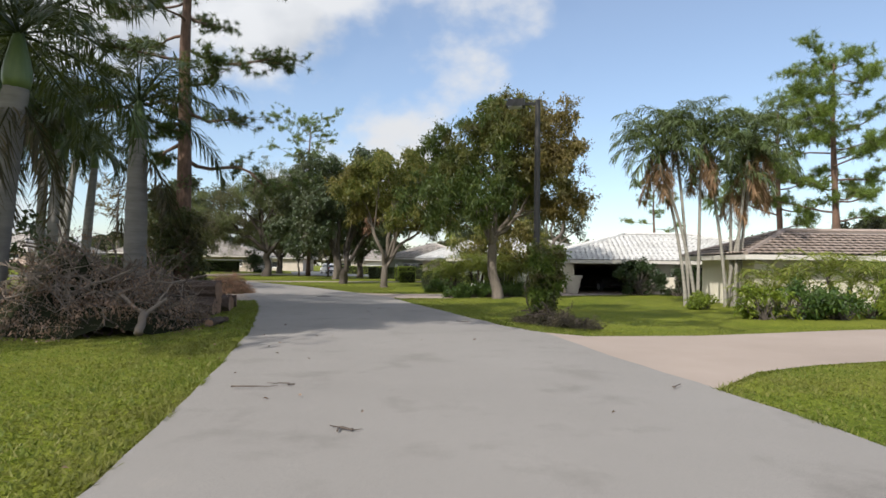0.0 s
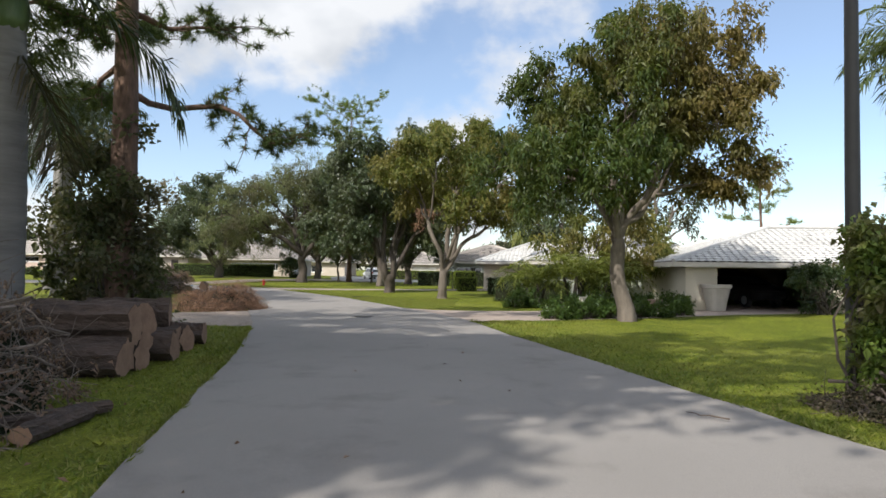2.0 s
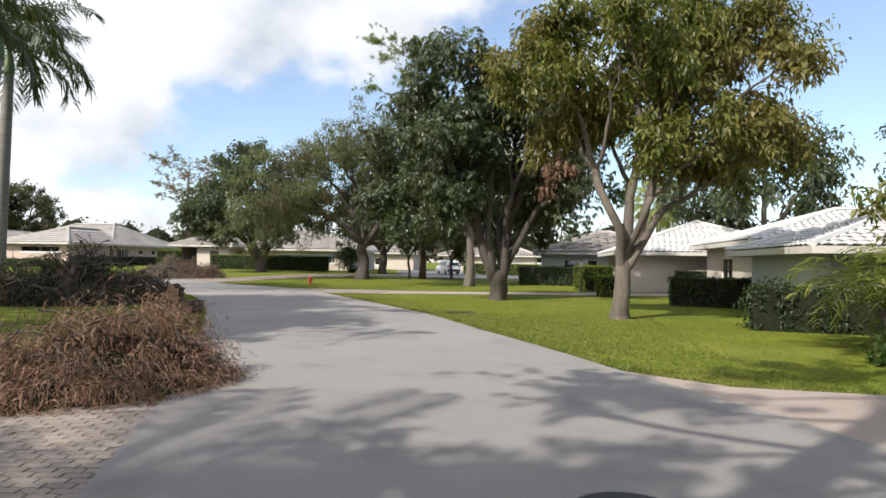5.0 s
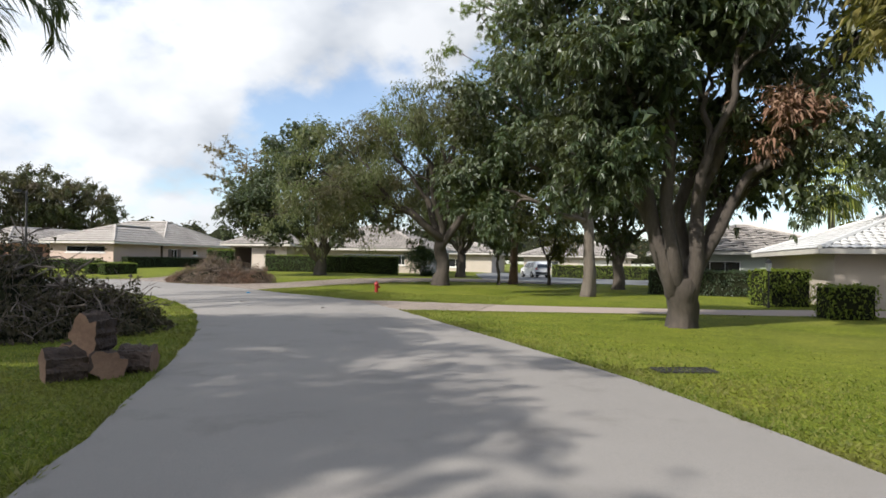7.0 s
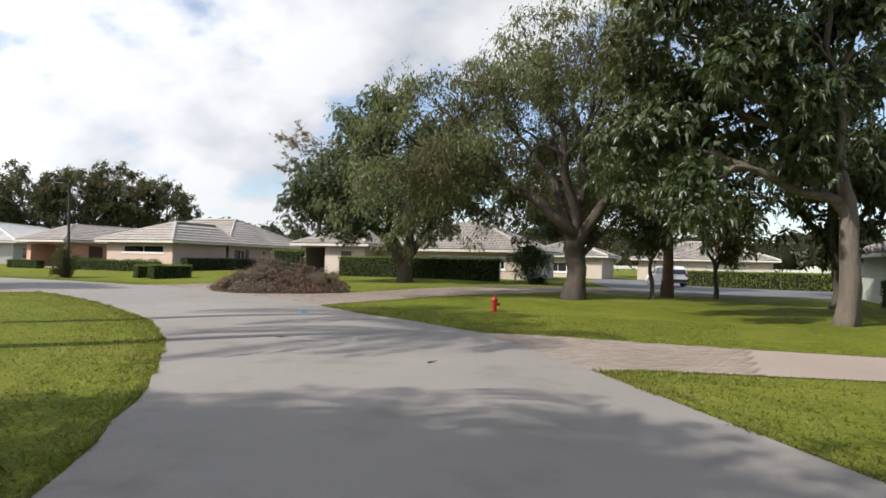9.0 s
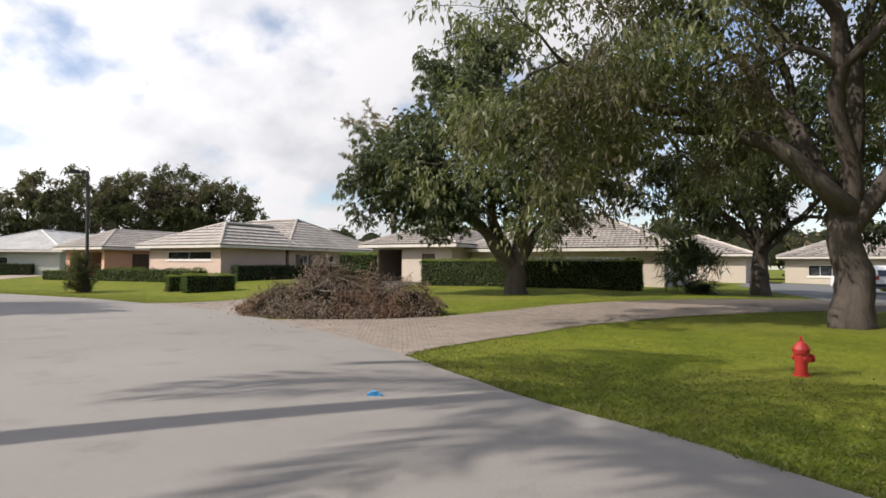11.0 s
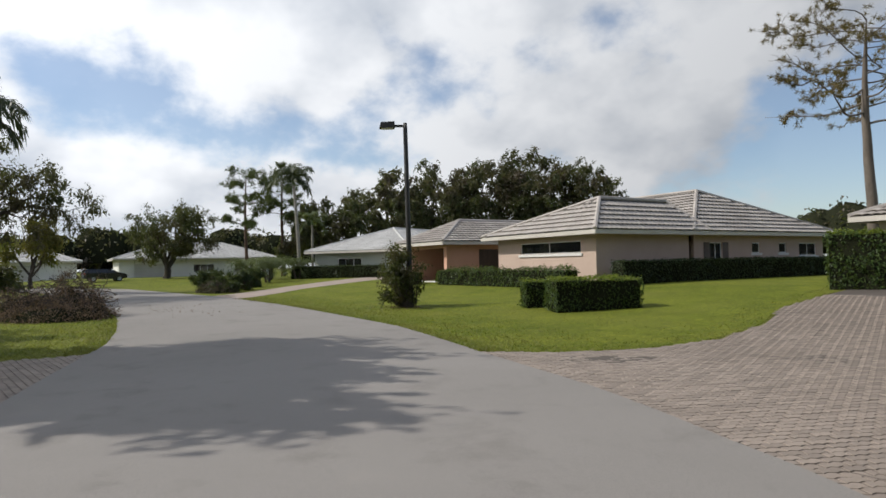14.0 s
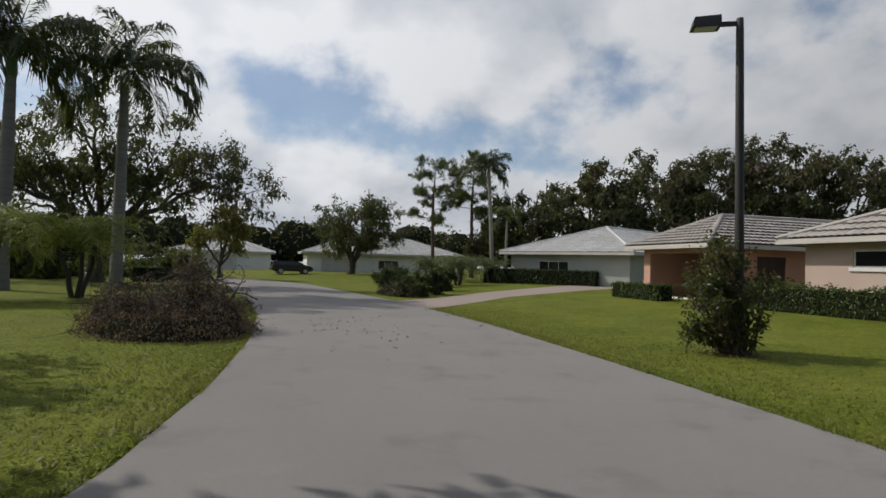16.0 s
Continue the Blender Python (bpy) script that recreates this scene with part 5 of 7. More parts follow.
    g.leaves(pos, r.normal(size=(k_, 3)) * (1, 1, 0.8) + np.stack([0.8 * pos[:, 0] / rx, 0.8 * pos[:, 1] / ry, np.full(k_, -0.4)], 1), leaf[0] * (0.45 + r.random(k_)), leaf[1] * (0.6 + 0.8 * r.random(k_)), 0.75, 0.25)
    tagged(part("dead_leaves", g, leaf_mat, t), kind="stuff")
    return t


def log(label, x, y, z, yaw, length, radius, tilt=0.0, group="cut logs on the verge"):
    t = thing("log", label, "log", pose(x, y, gz(x, y) + z, 0, tilt, yaw), group)
    g = Geo()
    n_ = 18
    s = np.linspace(-0.5, 0.5, n_) * length
    sides = 22
    ang = np.linspace(0, 2 * np.pi, sides, endpoint=False)
    lump = 1 + 0.15 * np.sin(ang * 2 + rng.random() * 6) + 0.09 * rng.normal(size=sides)
    plates = np.repeat(rng.normal(size=(n_ // 3 + 1, sides)), 3, 0)[:n_]
    ridge = 1 + 0.05 * np.sin(ang * 5 + rng.random() * 6) + 0.05 * plates + 0.035 * rng.normal(size=(n_, sides))
    bow = 0.12 * radius * np.sin(np.linspace(0, 3, n_) + rng.random() * 6)
    v = np.stack([np.repeat(s[:, None], sides, 1), np.cos(ang) * lump * radius * ridge + bow[:, None], np.sin(ang) * lump * radius * ridge], -1).reshape(-1, 3)
    i_, j_ = np.meshgrid(np.arange(n_ - 1), np.arange(sides), indexing="ij")
    k_ = (j_ + 1) % sides
    g.add(v, np.stack([i_ * sides + j_, i_ * sides + k_, (i_ + 1) * sides + k_, (i_ + 1) * sides + j_], -1).reshape(-1, 4))
    part("bark", g, M_LOG, t)
    for e, nm in ((0, -1), (n_ - 1, 1)):
        g = Geo()
        ring = v[e * sides:(e + 1) * sides] + (0.004 * nm, 0, 0)
        g.add(np.r_[ring, [ring.mean(0)]], np.array([(i2, (i2 + 1) % sides, sides) if nm > 0 else ((i2 + 1) % sides, i2, sides) for i2 in range(sides)]))
        part("cut_end", g, M_LOGEND, t, "pale sawn end")
    return t


# ---------------------------------------------------------------- the houses
W = "window"
house("pale pink stucco corner house with a low grey-white tile roof", (-70.2, 93.7, -61.8, 101), 0.55, 3.28,
      [[(W, 2.2, 1.62, 7.3, 2.28, 1, False)], [], None, []], M_TILEG, M_PALEPINK, 0.40, pieces=240, ridge=((-63.2, 95.4, 5.08), (-63.2, 100.6, 5.08)))
house("long pale pink stucco wing with shuttered windows", (-76.5, 101.02, -61.8, 114.4), 0.55, 3.28,
      [None, [(W, 1.6, 0.55, 2.7, 2.15, 1, True), (W, 5.6, 1.5, 6.4, 2.15, 0, False), (W, 8.4, 1.5, 9.2, 2.15, 0, False), (W, 10.6, 1.3, 12.6, 2.15, 1, False)], [], []], M_TILEG, M_PALEPINK, 0.34, ridge=((-70.5, 105.4, 6.05), (-64.7, 105.4, 6.05)))
house("salmon pink stucco house with an arched dark entry", (-80.2, 92.6, -74.6, 108), 0.5, 3.2,
      [[("open", 0.6, 0.0, 5.2, 2.3)], [("door", 2.6, 4.3, 2.2)], [], []], M_TILEG, M_PINK, 0.46)
house("grey-green stucco house with a pale ribbed tile roof", (-100.5, 92.5, -89, 116), 0.4, 3.2,
      [[(W, 3, 0.9, 6, 2.1, 2, False)], [(W, 2, 0.8, 6, 2.1, 3, False), (W, 9, 0.8, 13, 2.1, 3, False)], [], []], M_TILEW, M_GREENW, 0.36, turn=28)
house("distant low house with a white tile roof", (-152, 77, -139, 99), 0.3, 3.3,
      [[], [("garage", 2, 7, 2.3), (W, 10, 0.9, 13, 2.1, 2, False), (W, 16, 0.9, 19, 2.1, 2, False)], [], []], M_TILEW, M_WHITEW, 0.34, fine=False)
house("distant low white house across the bend", (-168, 58, -152, 72), 0.3, 3.2, [[], [("garage", 4, 9, 2.3)], [], []], M_TILEW, M_WHITEW, 0.34, fine=False)
house("beige carport wing of a low house behind the brush pile", (-51.15, 98.75, -44.4, 110), 0.55, 3.3,
      [[("open", 0.5, 0.0, 2.6, 2.4), ("door", 4.3, 5.4, 2.1)], [], [], []], M_TILEG, M_BEIGE, 0.40)
house("beige house with a slatted window behind the hedge", (-44.2, 101.5, -30.5, 113), 0.45, 3.0,
      [[(W, 5.0, 0.9, 12.0, 2.0, 17, False)], [(W, 2, 0.9, 4, 2.1, 1, False)], [], []], M_TILEG, M_BEIGE, 0.42)
house("tan stucco garage wing with a white tile roof", (-2.2, 68.2, 8, 80), 0.03, 2.5,
      [[(W, 6.2, 0.9, 8.6, 2.0, 1, False)], [], [], []], M_TILEW, M_BEIGE, 0.36)
house("grey stucco wing with a white tile roof beside the fig trees", (1.9, 56.6, 14, 66), 0.03, 2.8,
      [[(W, 3, 0.9, 6, 2.1, 2, False)], [], [], [(W, 3, 0.9, 5, 2.1, 1, False)]], M_TILEW, M_BEIGE, 0.30)
house("low cream house with an open carport under a white tile roof", (7.0, 40.6, 25, 53.5), -0.02, 2.2,
      [[("open", 1.4, 0.0, 6.2, 2.0), (W, 8.5, 0.7, 11.5, 1.9, 2, False), (W, 13, 0.7, 16, 1.9, 2, False)], [], [], [("open", 1.4, 0.0, 4.6, 2.0)]], M_TILEW, M_CREAM, 0.28)
house("small grey wing with a white tile roof", (1.0, 48, 6.9, 55), 0.0, 2.3, [[(W, 2.2, 0.4, 4.4, 1.9, 2, False)], [], [], []], M_TILEW, M_GREENW, 0.30)
house("cream house with a pinkish tile roof behind clustered palms", (13.6, 27.6, 28, 33.2), 0.02, 2.35,
      [[(W, 6, 0.7, 9, 1.9, 2, False)], [], [], []], M_TILEP, M_CREAM, 0.34)
house("grey house with a pale roof behind the driveway", (-7.5, 87, 4.5, 98), 0.1, 2.75, [[(W, 2, 0.9, 5, 2.0, 2, False), ("garage", 7, 11, 2.1)], [], [], []], M_TILEG, M_GREENW, 0.34, fine=False)
house("distant grey-roofed house beyond the parking court", (-24, 131, -9, 142), 0.1, 2.9, [[(W, 2, 0.9, 5, 2.0, 2, False), ("garage", 8, 12.5, 2.2)], [], [], []], M_TILEG, M_BEIGE, 0.36, fine=False)
house("distant grey-roofed house between the trees", (-36, 122, -27, 132), 0.2, 3.0, [[(W, 2, 0.9, 5, 2.0, 2, False)], [], [], []], M_TILEG, M_BEIGE, 0.36, fine=False)


# ---------------------------------------------------------------- trees
broadleaf("fig_tree", "broad fig tree with green to golden brown foliage", 2.95, 33.8, 3.0,
          [(0, 0, 7.1, 4.1, 3.8, 3.0), (-3.2, 0, 6.3, 2.2, 2.4, 2.5), (3.3, 0, 6.7, 1.9, 2.2, 2.3), (0.7, 0, 8.7, 3.2, 3.0, 1.9), (-2.6, -0.3, 5.0, 1.9, 1.9, 1.4), (3.5, 0, 5.4, 1.4, 1.4, 1.1)],
          L_FIGD, M_BARKL, 640, 135, (0.130, 0.056), 0.42, 0.24, 6, lean=(-0.3, 0.0), droop=0.5, shell=0.5, turn=3, inner=4)
broadleaf("fig_tree", "olive-gold fig tree with a pale trunk on the lawn", -4.5, 49.1, 1.9,
          [(0.2, 0, 8.0, 2.9, 2.8, 2.7), (3.1, 0, 7.5, 2.4, 2.6, 2.6), (-1.9, 0.3, 7.9, 2.1, 2.3, 2.3), (1.4, -0.5, 6.2, 2.7, 2.4, 1.6), (3.9, 0.2, 5.5, 1.4, 1.6, 1.3), (1.8, 0.2, 9.3, 2.4, 2.2, 1.4)],
          L_FIG, M_BARKL, 480, 115, (0.15, 0.06), 0.45, 0.25, 6, droop=0.55, turn=8)
broadleaf("mango_tree", "spreading mango tree with dark drooping leaves and browned stubs", -9.1, 57.4, 1.5,
          [(-2.0, 0.4, 9.2, 2.5, 2.8, 3.2), (0.6, 0.4, 10.4, 2.7, 2.8, 2.4), (-1.7, -0.3, 6.2, 2.1, 2.3, 2.1), (2.7, 0.2, 8.2, 2.5, 2.8, 2.6), (4.1, 0.2, 5.1, 1.7, 1.8, 1.9), (-2.8, 0.5, 4.9, 1.4, 1.6, 1.4), (1.5, 1.8, 5.4, 2.3, 2.0, 1.9)],
          L_MANGO, M_BARK, 560, 117, (0.21, 0.068), 0.46, 0.36, 8, droop=0.75, turn=13, whorl=True, inner=10, vase=True, dead=[(2.0, -0.8, 5.6, 1.1, 0.9, 0.7), (3.2, -0.6, 5.9, 0.8, 0.8, 0.7)])
broadleaf("oak_tree", "grey-green oak with trailing foliage by the hydrant", -22.0, 79.2, 3.2,
          [(0, 0, 8.8, 4.9, 4.9, 4.2), (-4.6, -1.0, 7.2, 3.4, 3.2, 3.6), (3.8, 0.6, 8.4, 3.4, 3.4, 3.6), (0.4, -0.4, 11.6, 3.4, 3.4, 2.4), (-5.2, -2.0, 5.0, 2.8, 2.6, 2.3), (2.8, 2.8, 5.2, 2.8, 2.8, 2.2), (-1.6, 4.0, 5.4, 3.0, 2.6, 2.2), (4.8, -2.4, 5.6, 2.8, 2.6, 2.2), (-5.4, -3.0, 8.0, 3.2, 2.8, 3.0), (-7.6, -4.2, 6.6, 2.2, 2.2, 3.0), (-7.8, -4.4, 4.0, 1.9, 1.9, 2.1), (-8.6, -5.2, 3.8, 1.5, 1.5, 1.9), (-7.0, -1.6, 5.4, 2.4, 2.2, 2.6), (6.0, 2.0, 8.8, 3.0, 3.0, 3.4)],
          L_OLIVE, M_BARK, 860, 104, (0.135, 0.046), 0.58, 0.44, 5, droop=0.7)
broadleaf("oak_tree", "dark oak behind the paved drive", -24.8, 96.0, 2.6,
          [(0, 0, 7.2, 4.9, 4.6, 3.6), (-2.5, 0.5, 6.2, 3.4, 3.2, 2.8), (3.2, 0.2, 8.4, 3.4, 3.4, 3.0), (0, -2, 4.8, 3.2, 2.6, 2.0), (4.6, -0.6, 4.6, 3.0, 2.8, 1.9), (-4.0, -0.6, 4.2, 2.4, 2.4, 1.7)], L_DARK, M_BARKD, 270, 76, (0.22, 0.10), 0.66, 0.40, 7)
broadleaf("mango_tree", "large dark mango tree with a thick low-forked trunk", -35.0, 87.8, 1.5,
          [(-4.5, 0, 7.6, 3.4, 3.4, 3.7), (-1.2, 0.4, 9.8, 3.7, 3.6, 2.9), (3.4, 0.2, 8.6, 3.6, 3.6, 3.6), (-5.7, -0.3, 5.2, 2.3, 2.5, 2.3), (-3.6, -0.8, 4.2, 1.9, 2.0, 1.5), (4.4, 0, 5.4, 2.8, 2.6, 2.2), (0.4, -1.0, 6.2, 2.8, 2.6, 2.6), (1.0, -1.3, 4.1, 2.2, 2.0, 1.6)],
          L_MANGO, M_BARKD, 640, 117, (0.22, 0.072), 0.5, 0.46, 6, droop=0.75, turn=35, whorl=True, inner=10)
broadleaf("young_tree", "slim young tree on the lawn", -18.7, 82.5, 2.2, [(0, 0, 4.4, 1.8, 1.8, 2.1)], L_DARK, M_BARKD, 45, 80, (0.15, 0.07), 0.5, 0.10, 5)
broadleaf("young_tree", "slim young tree with yellowing leaves", -15.8, 86.8, 2.0, [(0, 0, 5.0, 2.6, 2.4, 2.8), (1.6, 0, 3.6, 1.5, 1.4, 1.2)], L_FIG, M_BARKD, 90, 80, (0.15, 0.07), 0.5, 0.11, 5)
broadleaf("shade_tree", "tall dark shade tree with a straight grey trunk", -12.3, 72.3, 4.4,
          [(-4.9, -0.4, 8.6, 2.5, 2.8, 3.2), (-2.4, 0, 10.4, 2.9, 3.0, 2.5), (-5.5, 0, 5.0, 2.1, 2.2, 2.2), (-2.7, 0.2, 6.4, 2.2, 2.4, 2.2), (0.8, 0, 9.0, 2.4, 2.6, 2.6)],
          L_MANGO, M_BARKL, 420, 81, (0.24, 0.085), 0.48, 0.28, 6, droop=0.6, turn=19, whorl=True, inner=9)
broadleaf("shade_tree", "dark tree with arching limbs over the drive", -10.8, 82.0, 2.4, [(0, 0, 7.2, 4.6, 4.2, 3.6), (3.2, 0, 6.2, 3.0, 3.0, 2.6), (-3.4, 0, 4.6, 2.8, 2.6, 1.9), (2.0, -1.0, 4.2, 2.8, 2.4, 1.6)], L_DARK, M_BARKD, 200, 76, (0.24, 0.11), 0.66, 0.34, 6)
broadleaf("shade_tree", "dark tree behind the white-roofed wings", 7.0, 74.5, 3.0, [(0, 0, 7.6, 5.0, 4.6, 3.8), (-3.6, -1, 6.6, 3.0, 3.0, 3.0)], L_MANGO, M_BARKD, 150, 80, (0.28, 0.11), 0.75, 0.35, 6)
broadleaf("bush_tree", "small tree with olive leaves in the bed", 3.0, 44.2, 1.0, [(0, 0, 3.0, 2.3, 2.0, 1.8), (2.4, 0.6, 2.8, 1.9, 1.8, 1.6)], L_FIG, M_BARK, 90, 90, (0.16, 0.07), 0.5, 0.12, 6, category="shrub")
broadleaf("thinned_tree", "storm-thinned tree with sparse grey twigs", 9.5, 56.0, 3.0, [(0, 0, 6.8, 3.4, 3.2, 2.8)], L_DARK, M_BARKL, 90, 40, (0.18, 0.08), 0.5, 0.22, 6)
for x, y in ((31.5, 47.0), (36.5, 41.0), (41.0, 34.5)):
    broadleaf("shade_tree", "low dark tree behind the cream house", x, y, 1.6, [(0, 0, 3.4, 3.6, 3.4, 2.2), (-2.6, 0, 3.0, 2.4, 2.4, 1.8), (2.8, 0, 3.0, 2.4, 2.4, 1.8)], L_DARK, M_BARKD, 90, 48, (0.26, 0.12), 0.6, 0.2, 5, group="low trees behind the cream house", inner=4)
# trees of the western part
broadleaf("shade_tree", "large dark storm-thinned tree beside the road", -94.5, 61.5, 2.4,
          [(-1.4, 0, 9.2, 5.2, 5.0, 3.6), (3.6, 1.0, 8.1, 4.0, 4.0, 3.0), (7.4, 0.5, 7.0, 3.2, 3.4, 2.6), (9.9, 0, 6.4, 1.9, 2.2, 2.2), (-6.2, 0, 7.6, 4.0, 4.0, 3.2), (1.0, -2.0, 5.3, 4.0, 3.0, 2.1), (-4.5, -1.0, 4.8, 3.4, 3.0, 2.0), (6.0, -1.0, 4.8, 2.8, 2.4, 1.7)],
          L_DARKB, M_BARKD, 470, 60, (0.20, 0.09), 0.6, 0.46, 7, shell=0.4, turn=75, inner=2)
broadleaf("shade_tree", "rounded dark tree in front of the far house", -124.5, 81.5, 1.6, [(0, 0, 6.0, 4.6, 4.8, 3.4), (0, 3.2, 5.6, 3.2, 3.4, 2.6)], L_DARKB, M_BARKD, 230, 56, (0.22, 0.10), 0.55, 0.36, 5, shell=0.5)
broadleaf("copper_tree", "small tree with coppery foliage at the bend", -112.5, 67.6, 1.4, [(0, 0, 4.4, 3.0, 3.0, 2.0)], L_FIG, M_BARK, 80, 60, (0.22, 0.10), 0.6, 0.2, 6)
for x, y, s in ((-117.4, 109.2, 1.22), (-114.0, 115.3, 1.34), (-109.7, 121.2, 1.36), (-106.0, 125.8, 1.42), (-102.0, 130.0, 1.26)):
    broadleaf("shade_tree", "dense dark broadleaf tree behind the roofs", x, y, 3.0, [(0, 0, 7.6 * s, 4.6, 4.6, 3.8 * s), (2.7, 2, 7.0 * s, 3.4, 3.4, 3.2 * s), (-2.8, -2, 6.6 * s, 3.4, 3.4, 3.2 * s), (1, 0, 4.6 * s, 3.4, 3.4, 2.2 * s)],
              L_DARKB, M_BARKD, 220, 62, (0.31, 0.16), 0.62, 0.34, 5, shell=0.62, group="dark trees behind the houses", inner=4)
broadleaf("shade_tree", "dense rounded dark tree beyond the corner bed", -117.0, 100.5, 2.4, [(0, 0, 6.4, 4.6, 4.4, 3.6), (4.6, 0, 5.8, 3.6, 3.6, 2.9), (-3.6, 0, 5.6, 3.2, 3.2, 2.9)], L_DARKB, M_BARKD, 190, 54, (0.34, 0.16), 0.6, 0.32, 5, shell=0.6, turn=75)
# shade trees on the inner side of the bend, whose shadows cross the road
broadleaf("oak_tree", "tall dense dark oak on the inner lawn", -15.0, 13.0, 7.0, [(-3.5, -0.6, 13.8, 3.8, 3.4, 2.2), (0.2, -0.2, 14.0, 3.6, 2.8, 2.0), (2.2, -2.8, 14.2, 3.4, 3.2, 2.2), (-2.6, -3.8, 13.8, 3.6, 3.2, 2.2)], L_DARK, M_BARKD, 360, 44, (0.34, 0.17), 0.7, 0.36, 6, shell=0.25, inner=12)
broadleaf("oak_tree", "tall dense oak on the inner lawn", -13.6, 8.6, 8.0, [(0, 0, 14.2, 5.0, 4.8, 3.4), (2.0, 1.0, 15.4, 3.6, 3.4, 2.6), (6.4, 2.6, 15.8, 3.8, 3.6, 2.4), (7.6, -2.2, 15.6, 3.6, 3.6, 2.4), (10.4, -0.2, 16.2, 3.2, 3.2, 2.0), (-1.4, -6.1, 13.5, 3.4, 3.4, 2.4)], L_DARK, M_BARKD, 310, 44, (0.30, 0.14), 0.75, 0.4, 6)
broadleaf("oak_tree", "oak on the inner lawn with a thinned crown", -24.2, 32.4, 5.0, [(0, 0, 10.6, 3.8, 3.8, 2.6)], L_DARK, M_BARKD, 60, 40, (0.28, 0.13), 0.7, 0.32, 5, inner=1)
broadleaf("oak_tree", "tall dense oak among the inner palms", -26.6, 31.4, 8.0, [(0, 0, 15.0, 4.6, 4.6, 3.0), (3.0, -2.0, 13.6, 3.2, 3.2, 2.4)], L_DARK, M_BARKD, 110, 42, (0.30, 0.14), 0.75, 0.4, 6, inner=1)
broadleaf("oak_tree", "tall oak among the inner palms", -30.6, 37.2, 8.0, [(0, 0, 14.6, 4.4, 4.4, 2.8)], L_DARK, M_BARKD, 80, 42, (0.30, 0.14), 0.75, 0.4, 6, inner=1)
broadleaf("oak_tree", "oak on the inner lawn by the paved drive", -57.0, 64.4, 3.4, [(1.2, 1.2, 8.4, 3.2, 3.4, 2.3), (3.4, -1.0, 8.2, 2.8, 3.0, 2.1), (-0.6, -1.4, 8.0, 2.6, 2.8, 2.0)], L_DARK, M_BARKD, 230, 44, (0.34, 0.17), 0.66, 0.32, 5, shell=0.25, inner=10)
broadleaf("oak_tree", "small oak on the western lawn", -64.0, 61.5, 2.6, [(0, 0, 6.8, 2.6, 2.6, 2.0)], L_DARK, M_BARKD, 60, 50, (0.26, 0.12), 0.65, 0.24, 5)
pine("slash pine with a dark ivied trunk and ragged boughs", -10.9, 26.0, 18.0, 0.32, L_NEEDLE, 0.33, 24, 3.5, 22, 46, (0.2, 0.4), 0.26, 0.75, -0.12, taper=0.1)
pine("tall light green slash pine", -18.2, 85.2, 21.0, 0.66, L_NEEDLEL, 0.27, 18, 4.4, 16, 30, needle=0.34, spread=0.9, taper=0.35, rise=0.25)
pine("half-dead pine with browning sparse boughs", -56.5, 109.6, 14.6, 0.58, L_NEEDLEO, 0.34, 24, 4.6, 15, 30, needle=0.30, spread=0.85, rise=0.10, full=0.7, taper=0.05, bark=M_BARKL)
pine("tall slash pine beside the cream house", 26.0, 42.0, 16.0, 0.30, L_NEEDLEL, 0.28, 26, 4.2, 14, 28, needle=0.46, spread=0.85)
pine("slash pine behind the cream house", 23.6, 44.5, 13.5, 0.35, L_NEEDLEL, 0.24, 22, 3.8, 14, 26, needle=0.46, spread=0.85)
pine("small pine above the white roof", 26.0, 78.0, 13.5, 0.45, L_NEEDLEL, 0.2, 12, 2.6, 10, 26, needle=0.36, spread=0.7)
pine("dark pine near the far house", -121.0, 90.5, 13.5, 0.42, L_NEEDLE, 0.24, 16, 3.3, 12, 24, needle=0.52, spread=0.9)
pine("dark pine near the far house", -118.5, 94.5, 13.6, 0.48, L_NEEDLE, 0.24, 15, 3.0, 12, 24, needle=0.52, spread=0.9)
pine("pine beyond the dark trees", -110, 126, 15.0, 0.6, L_NEEDLE, 0.24, 11, 4.2, 10, 16, needle=0.5, spread=1.0)
# royal palms on the left verge
RP = "royal palms on the verge"
# their dead fronds take a darker leaf colour that paints the crown's shade
feather_palm("royal_palm", "royal palm with a thick grey trunk and hanging fronds", -11.0, 22.6, 6.2, 0.36, 18, 3.9, L_PALMD, M_PALMTRUNK, group=RP, skirt=2, leaflets=62, leaf_len=0.85, dead_mat=L_DEADDARK)
feather_palm("royal_palm", "leaning royal palm with a thick grey trunk", -11.0, 15.2, 6.0, 0.36, 18, 4.0, L_PALMD, M_PALMTRUNK, (0.5, 0.2), group=RP, skirt=3, leaflets=62, leaf_len=0.85, dead_mat=L_DEADDARK)
# the palm at (-17.0, 23.5) is added only for the shadow it casts
for x, y, hh, lx in ((-24.9, 43.9, 8.3, 0.5), (-31.7, 52.6, 10.4, 0.9), (-27.3, 42.7, 9.2, 0.2), (-22.5, 36.2, 8.2, 0.3), (-17.0, 23.5, 7.6, 0.2), (-24.6, 33.4, 9.8, 0.1), (-27.8, 37.5, 10.2, -0.2), (-34.5, 56.8, 11.0, 0.2)):
    feather_palm("royal_palm", "royal palm with a pale swollen trunk", x, y, hh, 0.29, 18, 4.5, L_PALMD, M_PALMTRUNK, (lx, 0.1), group=RP, leaflets=56, leaf_len=0.95, leaf_w=0.075, dead_mat=L_DEADDARK)
feather_palm("royal_palm", "tall palm with arching feathery fronds", -85.7, 64.6, 10.4, 0.28, 24, 4.6, L_PALMD, M_PALMTRUNK, group="palms on the western lawn", leaflets=64, leaf_len=1.0, leaf_w=0.095, hang=0.95)
